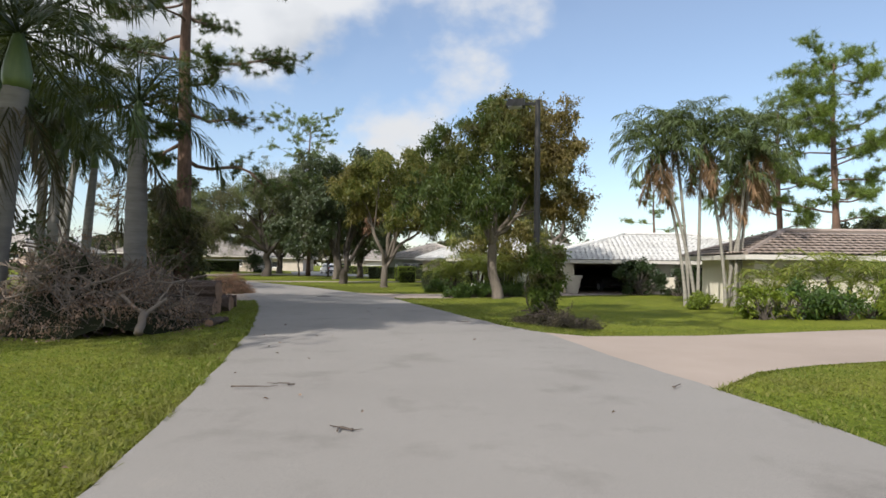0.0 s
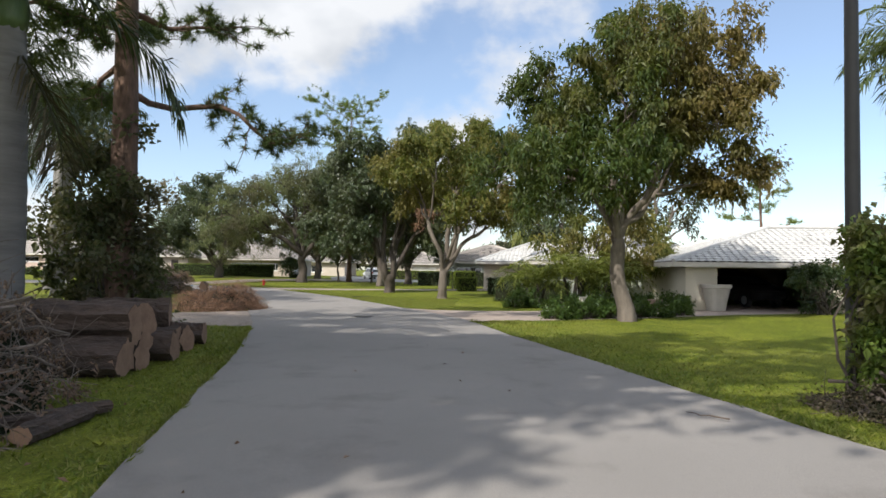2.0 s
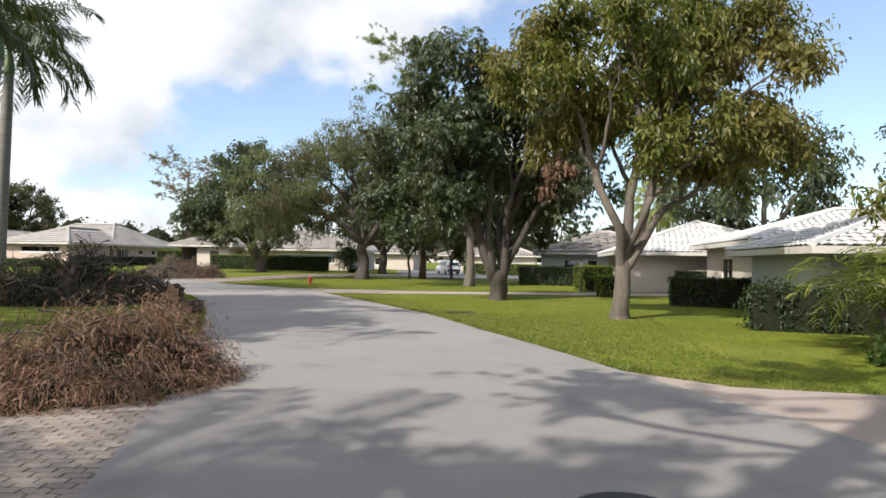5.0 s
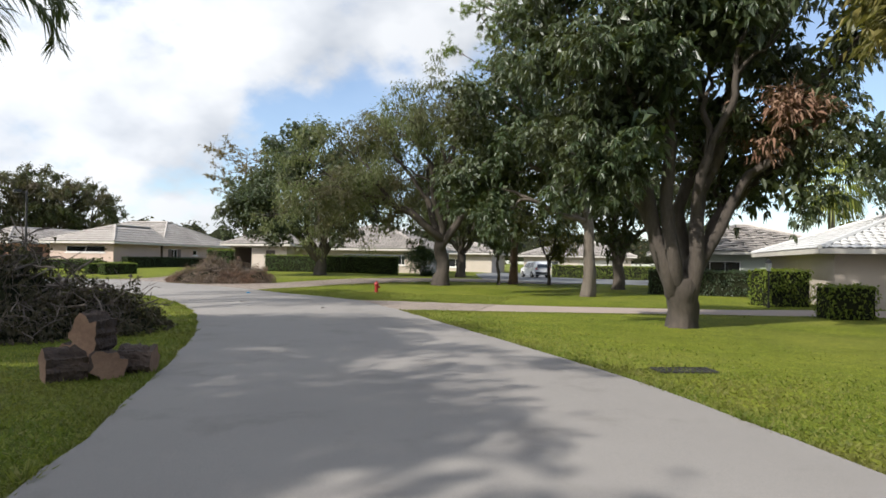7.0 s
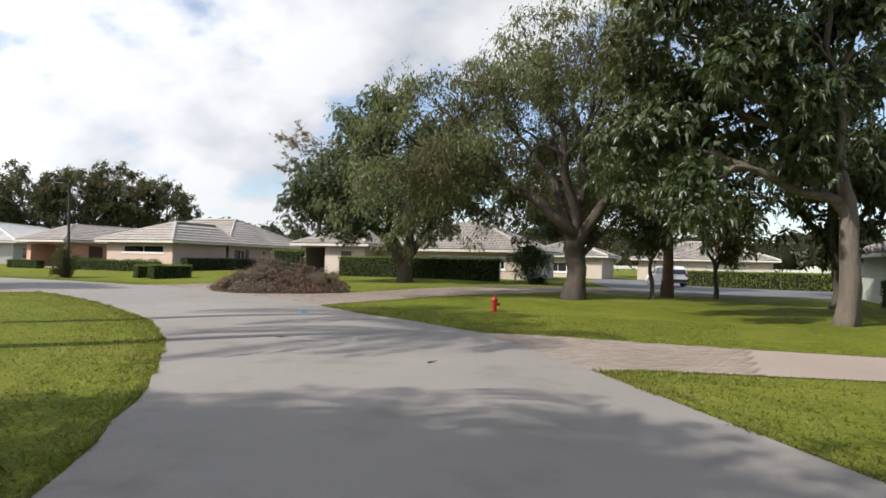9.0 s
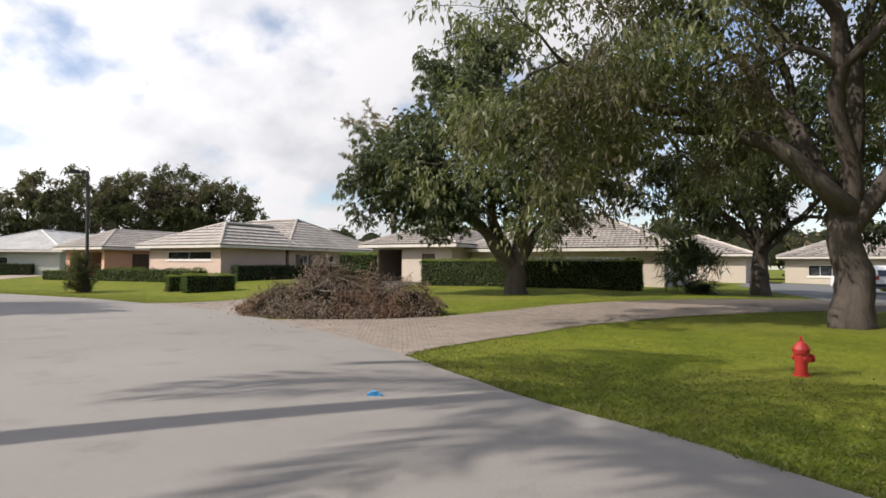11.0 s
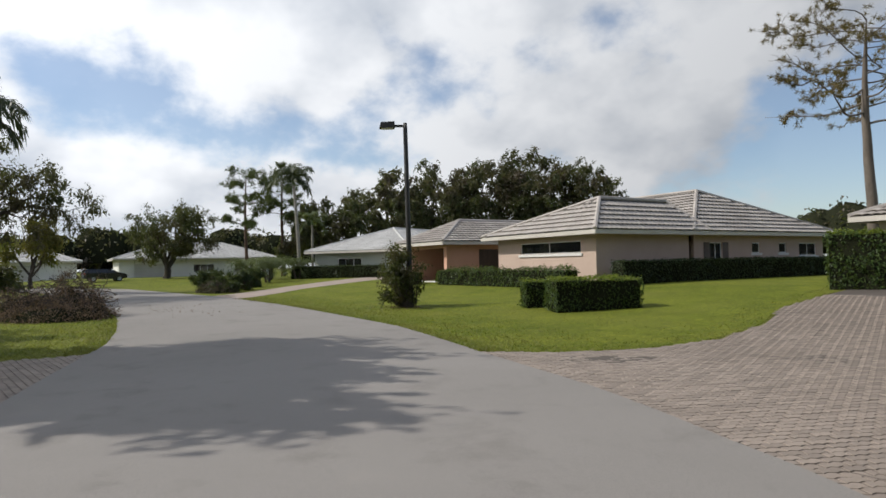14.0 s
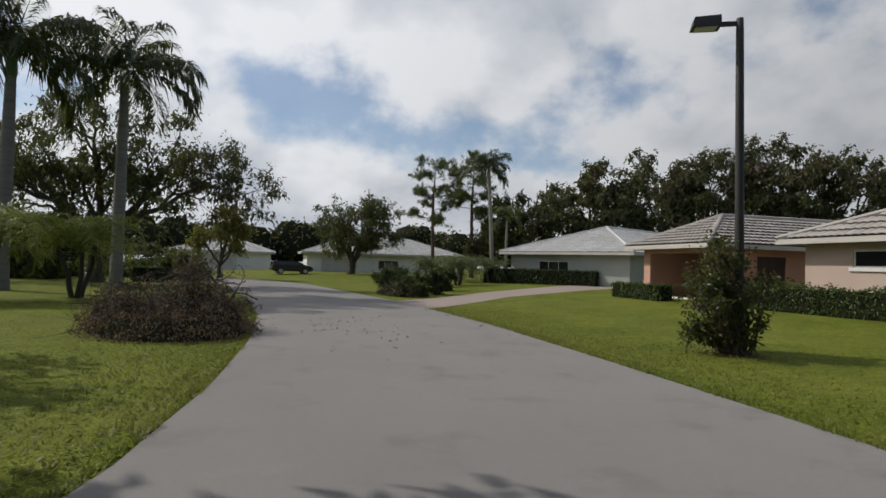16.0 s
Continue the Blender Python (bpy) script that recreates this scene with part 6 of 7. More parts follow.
feather_palm("royal_palm", "tall palm with arching feathery fronds", -81.8, 60.7, 9.8, 0.28, 24, 4.4, L_PALMD, M_PALMTRUNK, group="palms on the western lawn", leaflets=64, leaf_len=1.0, leaf_w=0.095, hang=0.95)
feather_palm("slender_palm", "slender palm with a drooping crown", -105.5, 92.5, 10.2, 0.17, 20, 2.7, L_PALMD, M_THINTRUNK, (-0.9, -0.3), shaft=0.8, leaflets=34, leaf_len=0.75, leaf_w=0.10, hang=0.9)
feather_palm("slender_palm", "short slender palm between shrubs", -108.5, 95.0, 6.0, 0.13, 12, 2.2, L_PALM, M_THINTRUNK, shaft=0.6, leaflets=24, leaf_len=0.55, leaf_w=0.07)
# clustered palms in front of the cream house
for x, y, hh, lx, ly in ((10.9, 28.4, 7.2, -1.3, 0.2), (11.1, 28.6, 7.8, -0.5, 0.4), (11.4, 28.3, 7.0, 0.2, 0.1), (12.6, 28.2, 7.4, -0.9, 0.2), (12.9, 28.0, 6.6, 0.6, 0.0), (13.2, 28.3, 7.6, 0.9, 0.2), (12.8, 28.5, 6.2, 1.5, 0.3), (11.2, 28.1, 6.4, -1.7, -0.2), (13.0, 28.6, 5.6, 0.1, 0.2)):
    feather_palm("cluster_palm", "slim leaning palm with ringed trunk and drooping fronds", x, y, hh, 0.075, 13, 2.4, L_PALM, M_THINTRUNK, (lx, ly), shaft=0.5, skirt=4, leaf_len=0.6, leaflets=40, group="clustered palms", leaf_w=0.05, hang=0.6, bulge=0.0)
fan_palm("fan palm with bright yellow-green leaves", 2.2, 84.0, 7.0, 0.22, L_PALMY, 40, 1.5)
# dwarf date palms
for x, y, hh, f in ((0.5, 42.9, 1.0, 2.0), (2.3, 42.6, 1.35, 2.2), (4.3, 42.9, 1.15, 2.0)):
    low_palm("dwarf date palm with arching bright fronds", x, y, hh, L_PALMY, 3, f, 17, "dwarf palms in the bed")
for x, y, hh in ((13.9, 25.8, 0.9), (15.4, 24.4, 1.4), (17.0, 23.6, 1.0), (18.8, 24.0, 1.6), (20.4, 23.2, 1.1), (22.2, 24.2, 1.5)):
    low_palm("dwarf date palm before the cream house", x, y, hh, L_PALMY, 2, 2.1, 15, "dwarf palms before the house")
for x, y, hh in ((-76.7, 65.2, 2.2), (-74.5, 62.6, 2.2), (-72.2, 60.4, 2.0)):
    low_palm("multi-stemmed date palm with bright fronds", x, y, hh, L_PALMY, 3, 2.3, 20, "date palms on the western lawn", 0.8)
for x, y in ((-100, 90.5), (-102.5, 88.4), (-107, 89.5), (-96.5, 86.6), (-112, 88.0)):
    low_palm("dwarf palm in front of the grey-green house", x, y, 1.2, L_PALM, 3, 2.0, 14, "dwarf palms at the far drive")


# ---------------------------------------------------------------- hedges and shrubs
hedge("clipped box hedge with a bright green top", (-54.1, 84.1), (-52.9, 86.7), 1.3, 1.0, L_HEDGE, 420, 0.07, group="clipped boxes on the corner lawn", top_mat=L_HEDGEY)
hedge("clipped box hedge with a bright green top", (-56.2, 84.6), (-55.2, 86.6), 1.2, 0.92, L_HEDGE, 420, 0.07, group="clipped boxes on the corner lawn", top_mat=L_HEDGEY)
hedge("dark clipped hedge along the house wall", (-60.5, 93.8), (-60.5, 114.5), 0.9, 1.15, L_HEDGED, 200, 0.09)
hedge("mixed hedge under the ribbon window", (-73.5, 91.6), (-61.6, 91.9), 1.0, 0.95, L_HEDGE, 260, 0.09, rough=0.12)
hedge("tall clipped hedge before the slatted window", (-43.6, 93.6), (-30.4, 94.2), 1.1, 1.55, L_HEDGE, 260, 0.085, top_mat=L_HEDGEY)
hedge("tall bright clipped hedge by the carport", (-51.0, 94.8), (-48.7, 95.6), 1.5, 2.0, L_HEDGE, 300, 0.09, rough=0.07, top_mat=L_HEDGEY)
hedge("bright clipped hedge at the garage corner", (-5.0, 68.4), (-3.2, 69.2), 1.4, 1.55, L_HEDGEY, 260, 0.09)
hedge("dark clipped hedge beside the garage wall", (0.4, 66.7), (7.4, 66.6), 1.2, 1.35, L_HEDGED, 200, 0.09)
hedge("dark hedge along the far drive", (-18, 112.6), (-2, 110.5), 1.4, 1.5, L_HEDGEY, 130, 0.12)
hedge("dark clipped hedge before the cream house", (14.4, 38.8), (24.5, 38.6), 1.2, 1.15, L_HEDGED, 180, 0.10)
hedge("dark hedge under the trees", (-9, 77.5), (-0.5, 76.5), 1.4, 1.4, L_HEDGED, 150, 0.11)
hedge("dark hedge before the grey house", (-8.5, 84.8), (4, 84.4), 1.2, 1.3, L_HEDGED, 130, 0.11)
hedge("dark clipped hedge before the grey-green house", (-101, 90.4), (-92.5, 96.5), 1.1, 1.2, L_HEDGED, 130, 0.12)
hedge("low hedge with pale new leaves beside the entry", (-80, 90.9), (-75.6, 90.9), 0.9, 0.8, L_HEDGE, 160, 0.10)
hedge("low clipped hedge island on the far corner", (-87.5, 81.6), (-97.5, 82.6), 1.4, 0.75, L_HEDGE, 150, 0.11, rough=0.12)
hedge("dark clipped hedge beside the white wing", (-1.8, 56.4), (1.2, 55.6), 1.0, 1.2, L_HEDGED, 180, 0.09)
hedge("dark rounded hedge before the grey wing", (-1.4, 47.2), (2.6, 46.4), 1.3, 1.15, L_HEDGED, 170, 0.10, rough=0.14)
hedge("bright block hedge by the white wing", (-4.3, 62.3), (-2.8, 62.7), 1.0, 1.1, L_HEDGEY, 180, 0.10)
hedge("tall dark hedge far down the road", (-108, 56), (-100, 50), 3.0, 4.6, L_DARK, 60, 0.2, rough=0.3)
for x, y, r_ in ((-103, 66.0, 1.3), (-106, 63.5, 1.6), (-109, 60.5, 1.9), (-112.5, 57.0, 2.2), (-99, 54.5, 2.0), (-94, 51.5, 2.2), (-88, 49.5, 2.0), (-115, 64.5, 1.4)):
    shrub("large dark bush beyond the far lawn", x, y, [(0, 0, r_ * 0.8, r_ * 1.3, r_ * 1.3, r_)], L_DARKB, 46, 50, (0.30, 0.15), 0.45, group="dark bushes down the road")
hedge("low clipped bush row far down the road", (-100.5, 64.5), (-97, 63.6), 1.2, 1.1, L_HEDGED, 120, 0.12)
shrub("leafy vine-covered bush round the lamp post", 3.05, 19.95, [(0.15, 0, 1.72, 0.72, 0.7, 0.52), (0.2, 0, 1.15, 0.58, 0.55, 0.5), (0.1, 0, 0.55, 0.32, 0.3, 0.4)], L_BUSH, 260, 62, (0.085, 0.06), 0.17, 8, shell=0.35)
shrub("bare-stemmed bush round the lamp post", -60.3, 82.2, [(-0.1, -0.2, 1.55, 1.0, 1.0, 0.72), (-0.3, -0.3, 0.95, 0.85, 0.8, 0.6), (-0.1, -0.1, 0.4, 0.6, 0.6, 0.35)], L_BUSHD, 230, 44, (0.08, 0.05), 0.2, 16, shell=0.3)
shrub("dark rounded bush by the carport", 11.9, 38.5, [(0, 0, 1.1, 1.5, 1.4, 1.1)], L_HEDGED, 120, 80, (0.10, 0.06), 0.22, shell=0.75)
shrub("dark low bush by the carport", 14.3, 38.2, [(0, 0, 0.7, 1.4, 1.2, 0.8)], L_HEDGED, 80, 80, (0.10, 0.06), 0.22, shell=0.75)
shrub("spiky dark palmetto bush at the hedge end", -28.0, 94.4, [(0, 0, 1.1, 1.7, 1.5, 1.2)], L_HEDGED, 80, 70, (0.42, 0.04), 0.3, shell=0.6)
shrub("large dark thicket behind the brush pile", -15.6, 21.2, [(0, 0, 1.7, 2.6, 2.2, 1.8), (-3, 0.6, 1.6, 2.4, 2.0, 1.7), (-6, 0.2, 1.5, 2.4, 2.0, 1.6)], L_HEDGED, 190, 90, (0.20, 0.08), 0.4, shell=0.6)
shrub("ivy and seedlings climbing the pine trunk", -11.05, 26.0, [(0, 0, 3.6, 1.15, 1.15, 1.6), (0, -0.1, 1.7, 1.3, 1.2, 1.5), (-0.8, 0.4, 3.0, 1.2, 1.2, 1.4)], L_DARKB, 260, 62, (0.13, 0.08), 0.3, shell=0.5)
shrub("leafy undergrowth beside the logs", -11.2, 22.6, [(0, 0, 0.6, 1.5, 1.4, 0.6)], L_HEDGE, 60, 60, (0.14, 0.09), 0.25)
for k, (x, y) in enumerate(((0.5, 34.3), (1.5, 34.7), (2.5, 35.1), (3.5, 35.6), (4.5, 36.1), (5.5, 36.8))):
    shrub("low leafy shrub in the bed by the driveway", x, y, [(0, 0, 0.30, 0.7, 0.65, 0.32)], L_HEDGE, 40, 60, (0.11, 0.055), 0.2, group="bed shrubs by the driveway")
for k in range(7):
    shrub("low green groundcover plant at the lawn bed", -0.6 + k * 1.25, 41.0 + 0.2 * (k % 2), [(0, 0, 0.28, 0.85, 0.7, 0.34)], L_HEDGE, 36, 60, (0.12, 0.05), 0.2, group="groundcover along the bed")
for k in range(9):
    shrub("low mixed shrub before the cream house", 10.8 + k * 1.4, 21.3 + 0.12 * k + 0.4 * (k % 2), [(0, 0, 0.5, 0.95, 0.8, 0.55)], L_HEDGE if k % 3 else L_HEDGEY, 40, 60, (0.13, 0.06), 0.22, group="border shrubs before the cream house")
shrub("trampled green weeds beside the rusty mound", -14.8, 36.1, [(0, 0, 0.08, 1.0, 0.5, 0.10), (-1.3, 0.3, 0.07, 0.8, 0.5, 0.10)], L_HEDGE, 30, 30, (0.12, 0.05), 0.2)
shrub("small bright yellow-green shrub at the palm foot", 10.6, 26.2, [(0, 0, 0.25, 0.6, 0.5, 0.3)], L_HEDGEY, 30, 60, (0.10, 0.06), 0.16)
for x, y in ((-83.2, 80.2), (-85.0, 82.0), (-87.4, 79.6), (-91.0, 80.4), (-89.0, 83.4), (-94.0, 84.6), (-98.0, 81.0), (-102.0, 83.0)):
    shrub("rounded shrub on the far corner bed", x, y, [(0, 0, 0.65, 0.8, 0.8, 0.65)], L_HEDGED, 45, 60, (0.15, 0.08), 0.24, group="rounded shrubs at the far corner")
for x, y in ((-82.0, 55.0), (-90.0, 56.5), (-99.0, 57.5)):
    shrub("rounded clipped shrub on the far lawn", x, y, [(0, 0, 0.9, 1.2, 1.2, 0.95)], L_HEDGED, 50, 60, (0.17, 0.09), 0.28, group="rounded shrubs on the far lawn")

# ---------------------------------------------------------------- debris and logs
brush_pile("tangled heap of grey and russet storm branches", -8.9, 16.9, 100, 3.6, 2.6, 2.0, M_TWIG, L_DEADLEAF, 620, 9000, (0.08, 0.04), 3, 0.026, 0.8, 1.9, 0.8, ((-0.1, 0.3, 0.7, 1.0), (0.55, -0.2, 0.5, 0.75), (-0.6, -0.3, 0.5, 0.6)), 0.6)
brush_pile("low mound of rusty dead palm fronds and needles", -12.5, 36.0, 48, 1.9, 1.35, 1.3, M_TWIGD, L_RUST, 260, 22000, (0.15, 0.011), 4, 0.012, 0.25, 0.8, 0.7, ((0.15, 0.0, 0.62, 0.95), (-0.55, 0.1, 0.45, 0.62), (0.6, 0.2, 0.35, 0.6)), 0.45)
brush_pile("large dark heap of leafy branches on the grass verge", -23.7, 49.6, 52, 3.5, 2.3, 1.85, M_TWIG, L_DEADDARK, 480, 11000, (0.12, 0.06), 5, 0.024, 0.45, 1.6, 0.8, ((-0.1, 0.1, 0.65, 1.0), (0.5, -0.1, 0.5, 0.66), (-0.65, 0.0, 0.4, 0.7)), 0.5)
brush_pile("big heap of curled dry leaves and branches at the corner", -36.9, 76.7, 21, 3.6, 1.75, 1.65, M_TWIG, L_DEADGREY, 620, 27000, (0.115, 0.036), 6, 0.015, 0.12, 1.0, 0.75, ((-0.12, 0.0, 0.66, 1.0), (0.18, 0.1, 0.55, 0.92), (0.52, 0.0, 0.46, 0.78), (-0.62, -0.15, 0.42, 0.5), (0.8, -0.1, 0.3, 0.35)), 0.5)
brush_pile("brown brushy heap of twigs on the western lawn", -65.0, 70.3, 15, 2.7, 2.0, 1.5, M_TWIGD, L_DEADLEAF, 460, 8000, (0.08, 0.035), 7, 0.014, 0.6, 1.4, 0.8, ((0.0, 0.3, 0.6, 1.0), (-0.2, -0.5, 0.5, 0.75)), 0.6)
brush_pile("scattered branches at the far corner", -84.5, 79.7, 10, 2.6, 1.1, 0.7, M_TWIGD, L_DEADDARK, 140, 2500, (0.14, 0.07), 8, 0.02, 0.5, 1.2)
brush_pile("clump of uprooted soil and roots at the lamp foot", 3.35, 18.9, -55, 1.7, 0.7, 0.5, M_TWIGD, L_DEADDARK, 130, 5000, (0.07, 0.03), 9, 0.020, 0.3, 0.8, 0.8, ((-0.4, 0.0, 0.5, 1.0),), 0.5)
for x, y, z, a, L, r in ((-8.6, 20.7, 0.26, 8, 2.2, 0.30), (-8.9, 21.5, 0.28, 3, 2.6, 0.31), (-8.7, 22.3, 0.26, 12, 2.3, 0.29), (-8.8, 21.1, 0.76, 6, 2.5, 0.27), (-8.9, 21.9, 0.78, -4, 2.4, 0.28), (-8.9, 23.2, 0.25, 10, 1.9, 0.28), (-8.6, 23.9, 0.24, -6, 1.3, 0.26),
                         (-8.7, 24.8, 0.24, 14, 1.2, 0.26), (-9.0, 23.5, 0.72, 20, 1.5, 0.27), (-6.3, 17.6, 0.10, 95, 1.1, 0.10), (-6.6, 17.9, 0.09, 60, 1.3, 0.07)):
    log("thick cut log with rough reddish bark", x, y, z, a, L, r)
for x, y, z, a, L, r in ((-18.05, 45.95, 0.19, 60, 0.5, 0.22), (-17.75, 46.35, 0.19, 150, 0.55, 0.22), (-17.95, 46.35, 0.56, 95, 0.5, 0.25), (-18.35, 46.5, 0.20, 100, 0.6, 0.22), (-17.55, 46.75, 0.18, 20, 0.5, 0.2)):
    log("short cut log with pale sawn end", x, y, z, a, L, r)


# ---------------------------------------------------------------- lamp posts, hydrant, covers
def lamp_post(label, x, y, height, yaw, mat, lean=0.0):
    t = thing("street_lamp", label, "street lamp", pose(x, y, gz(x, y), 0, lean, yaw), "street lamps")
    g = Geo(); g.lathe([(0.11, -0.3), (0.105, 0.6), (0.085, height - 0.3), (0.075, height)], 10)
    part("post", g, mat, t, smooth=True)
    g = Geo(); g.box(-0.46, -0.04, height - 0.16, 0.06, 0.04, height - 0.07)
    part("arm", g, mat, t)
    g = Geo()
    v = [(-1.02, -0.2, height - 0.2), (-0.42, -0.2, height - 0.2), (-0.42, 0.2, height - 0.2), (-1.02, 0.2, height - 0.2),
         (-0.96, -0.17, height + 0.02), (-0.42, -0.19, height + 0.04), (-0.42, 0.19, height + 0.04), (-0.96, 0.17, height + 0.02)]
    g.add(v, np.array([(3, 2, 1, 0), (4, 5, 6, 7), (0, 1, 5, 4), (1, 2, 6, 5), (2, 3, 7, 6), (3, 0, 4, 7)]))
    hd = part("lamp_head", g, mat, t, "dark shoebox lamp head")
    g = Geo(); g.box(-0.95, -0.16, height - 0.222, -0.5, 0.16, height - 0.202)
    part("lens", g, M_LENS, hd)


lamp_post("dark bronze street lamp with a box head", 3.0, 20.3, 7.1, -10, M_POST)
lamp_post("dark weathered street lamp with a box head", -60.5, 82.4, 7.3, 65, M_POST, -0.8)


def garden_lamp(x, y, h):
    t = thing("garden_lamp", "slim black garden lamp with a glass lantern", "garden lamp", pose(x, y, gz(x, y)))
    g = Geo(); g.lathe([(0.06, -0.1), (0.05, 0.2), (0.03, 0.3), (0.03, h - 0.45), (0.08, h - 0.4)], 8)
    part("post", g, M_POST, t)
    g = Geo(); g.lathe([(0.07, h - 0.4), (0.12, h - 0.1), (0.12, h - 0.08)], 8)
    part("lantern", g, M_LENS, t)
    g = Geo(); g.lathe([(0.15, h - 0.09), (0.05, h + 0.03), (0.02, h + 0.1)], 8)
    part("cap", g, M_POST, t)


garden_lamp(-4.9, 67.0, 1.9)


def hydrant(x, y):
    t = thing("fire_hydrant", "red painted fire hydrant on the lawn", "fire hydrant", pose(x, y, gz(x, y) - 0.04, 0, 0, 35) @ Matrix.Diagonal((0.88, 0.88, 0.86, 1)))
    g = Geo(); g.lathe([(0.15, -0.1), (0.15, 0.05), (0.105, 0.06), (0.105, 0.44), (0.135, 0.45), (0.135, 0.5), (0.12, 0.52)], 18)
    part("barrel", g, M_RED, t, smooth=False)
    g = Geo(); g.lathe([(0.145, 0.5), (0.145, 0.53), (0.12, 0.58), (0.075, 0.645), (0.03, 0.67), (0.03, 0.70)], 18)
    bn = part("bonnet", g, M_RED, t)
    g = Geo(); g.lathe([(0.028, 0.695), (0.028, 0.75), (0.02, 0.76)], 5)
    part("nut", g, M_RED, bn)
    for k, (a, r, reach) in enumerate(((0, 0.075, 0.22), (90, 0.055, 0.19), (270, 0.055, 0.19))):
        c, s = math.cos(radians(a)), math.sin(radians(a))
        g = Geo()
        g.tube([(c * 0.08, s * 0.08, 0.36), (c * reach * 0.8, s * reach * 0.8, 0.36), (c * reach * 0.8, s * reach * 0.8, 0.36), (c * reach, s * reach, 0.36)], [r * 0.75, r * 0.75, r, r], 12)
        part("nozzle", g, M_RED, t)
    for k in range(8):
        g = Geo(); a = k * math.pi / 4
        g.lathe([(0.014, 0.05), (0.014, 0.075)], 6, (0.13 * math.cos(a), 0.13 * math.sin(a)))
        part("bolt", g, M_RED, t)


hydrant(-23.25, 70.8)


def cover(name, label, x, y, r, lift):
    t = thing(name, label, "cover", pose(x, y, lift))
    g = Geo(); g.lathe([(r * 1.12, 0), (r * 1.12, 0.008), (r * 1.02, 0.01), (r * 1.02, 0.002)], 28)
    part("ring", g, M_IRON, t)
    g = Geo(); g.lathe([(r, 0), (r, 0.011), (r * 0.3, 0.013)], 28)
    for k in range(-3, 4):
        g.box(-r * 0.75, k * r * 0.2 - 0.02, 0.012, r * 0.75, k * r * 0.2 + 0.02, 0.02)
    part("lid", g, M_IRON, t)


cover("manhole_cover", "round dark manhole cover in the road", -6.2, 33.1, 0.36, 0.05)


def drain(x, y):
    t = thing("drain_grate", "rectangular storm drain grate sunk in the lawn", "drain", pose(x, y, gz(x, y) - 0.01, 0, 0, 20) @ Matrix.Diagonal((0.8, 0.55, 0.8, 1)))
    g = Geo()
    for q in ((-0.6, -0.4, 0.6, -0.34), (-0.6, 0.34, 0.6, 0.4), (-0.6, -0.34, -0.54, 0.34), (0.54, -0.34, 0.6, 0.34)):
        g.box(q[0], q[1], 0.0, q[2], q[3], 0.05)
    part("rim", g, M_IRON, t)
    for k in range(9):
        g = Geo(); c = -0.48 + k * 0.12
        g.box(c - 0.025, -0.335, 0.01, c + 0.025, 0.335, 0.04)
        part("bar", g, M_IRON, t)
    # the pit's darkness is painted with the near-black core colour
    g = Geo(); g.box(-0.54, -0.34, -0.05, 0.54, 0.34, 0.0)
    part("pit", g, M_CORE, t)


drain(-9.7, 49.9)


def planter(label, x, y, r, h, mat=M_TERRA, plant=True):
    t = thing("planter", label, "planter", pose(x, y, gz(x, y) + 0.02))
    g = Geo(); g.lathe([(r * 0.62, 0), (r * 0.72, h * 0.3), (r * 0.95, h * 0.85), (r * 1.05, h * 0.88), (r * 1.05, h), (r * 0.9, h), (r * 0.85, h * 0.86)], 20)
    part("pot", g, mat, t, smooth=False)
    g = Geo(); g.lathe([(r * 0.86, h * 0.84), (r * 0.5, h * 0.88)], 16)
    part("soil", g, M_DIRT, t)


planter("large sand-coloured planter under the carport", 8.2, 40.2, 0.62, 1.15, M_BIN)
planter("small terracotta pot at the bed", 5.3, 39.2, 0.3, 0.5)
planter("pale clay pot standing among the bed shrubs", 1.75, 36.0, 0.14, 0.72, M_BIN)


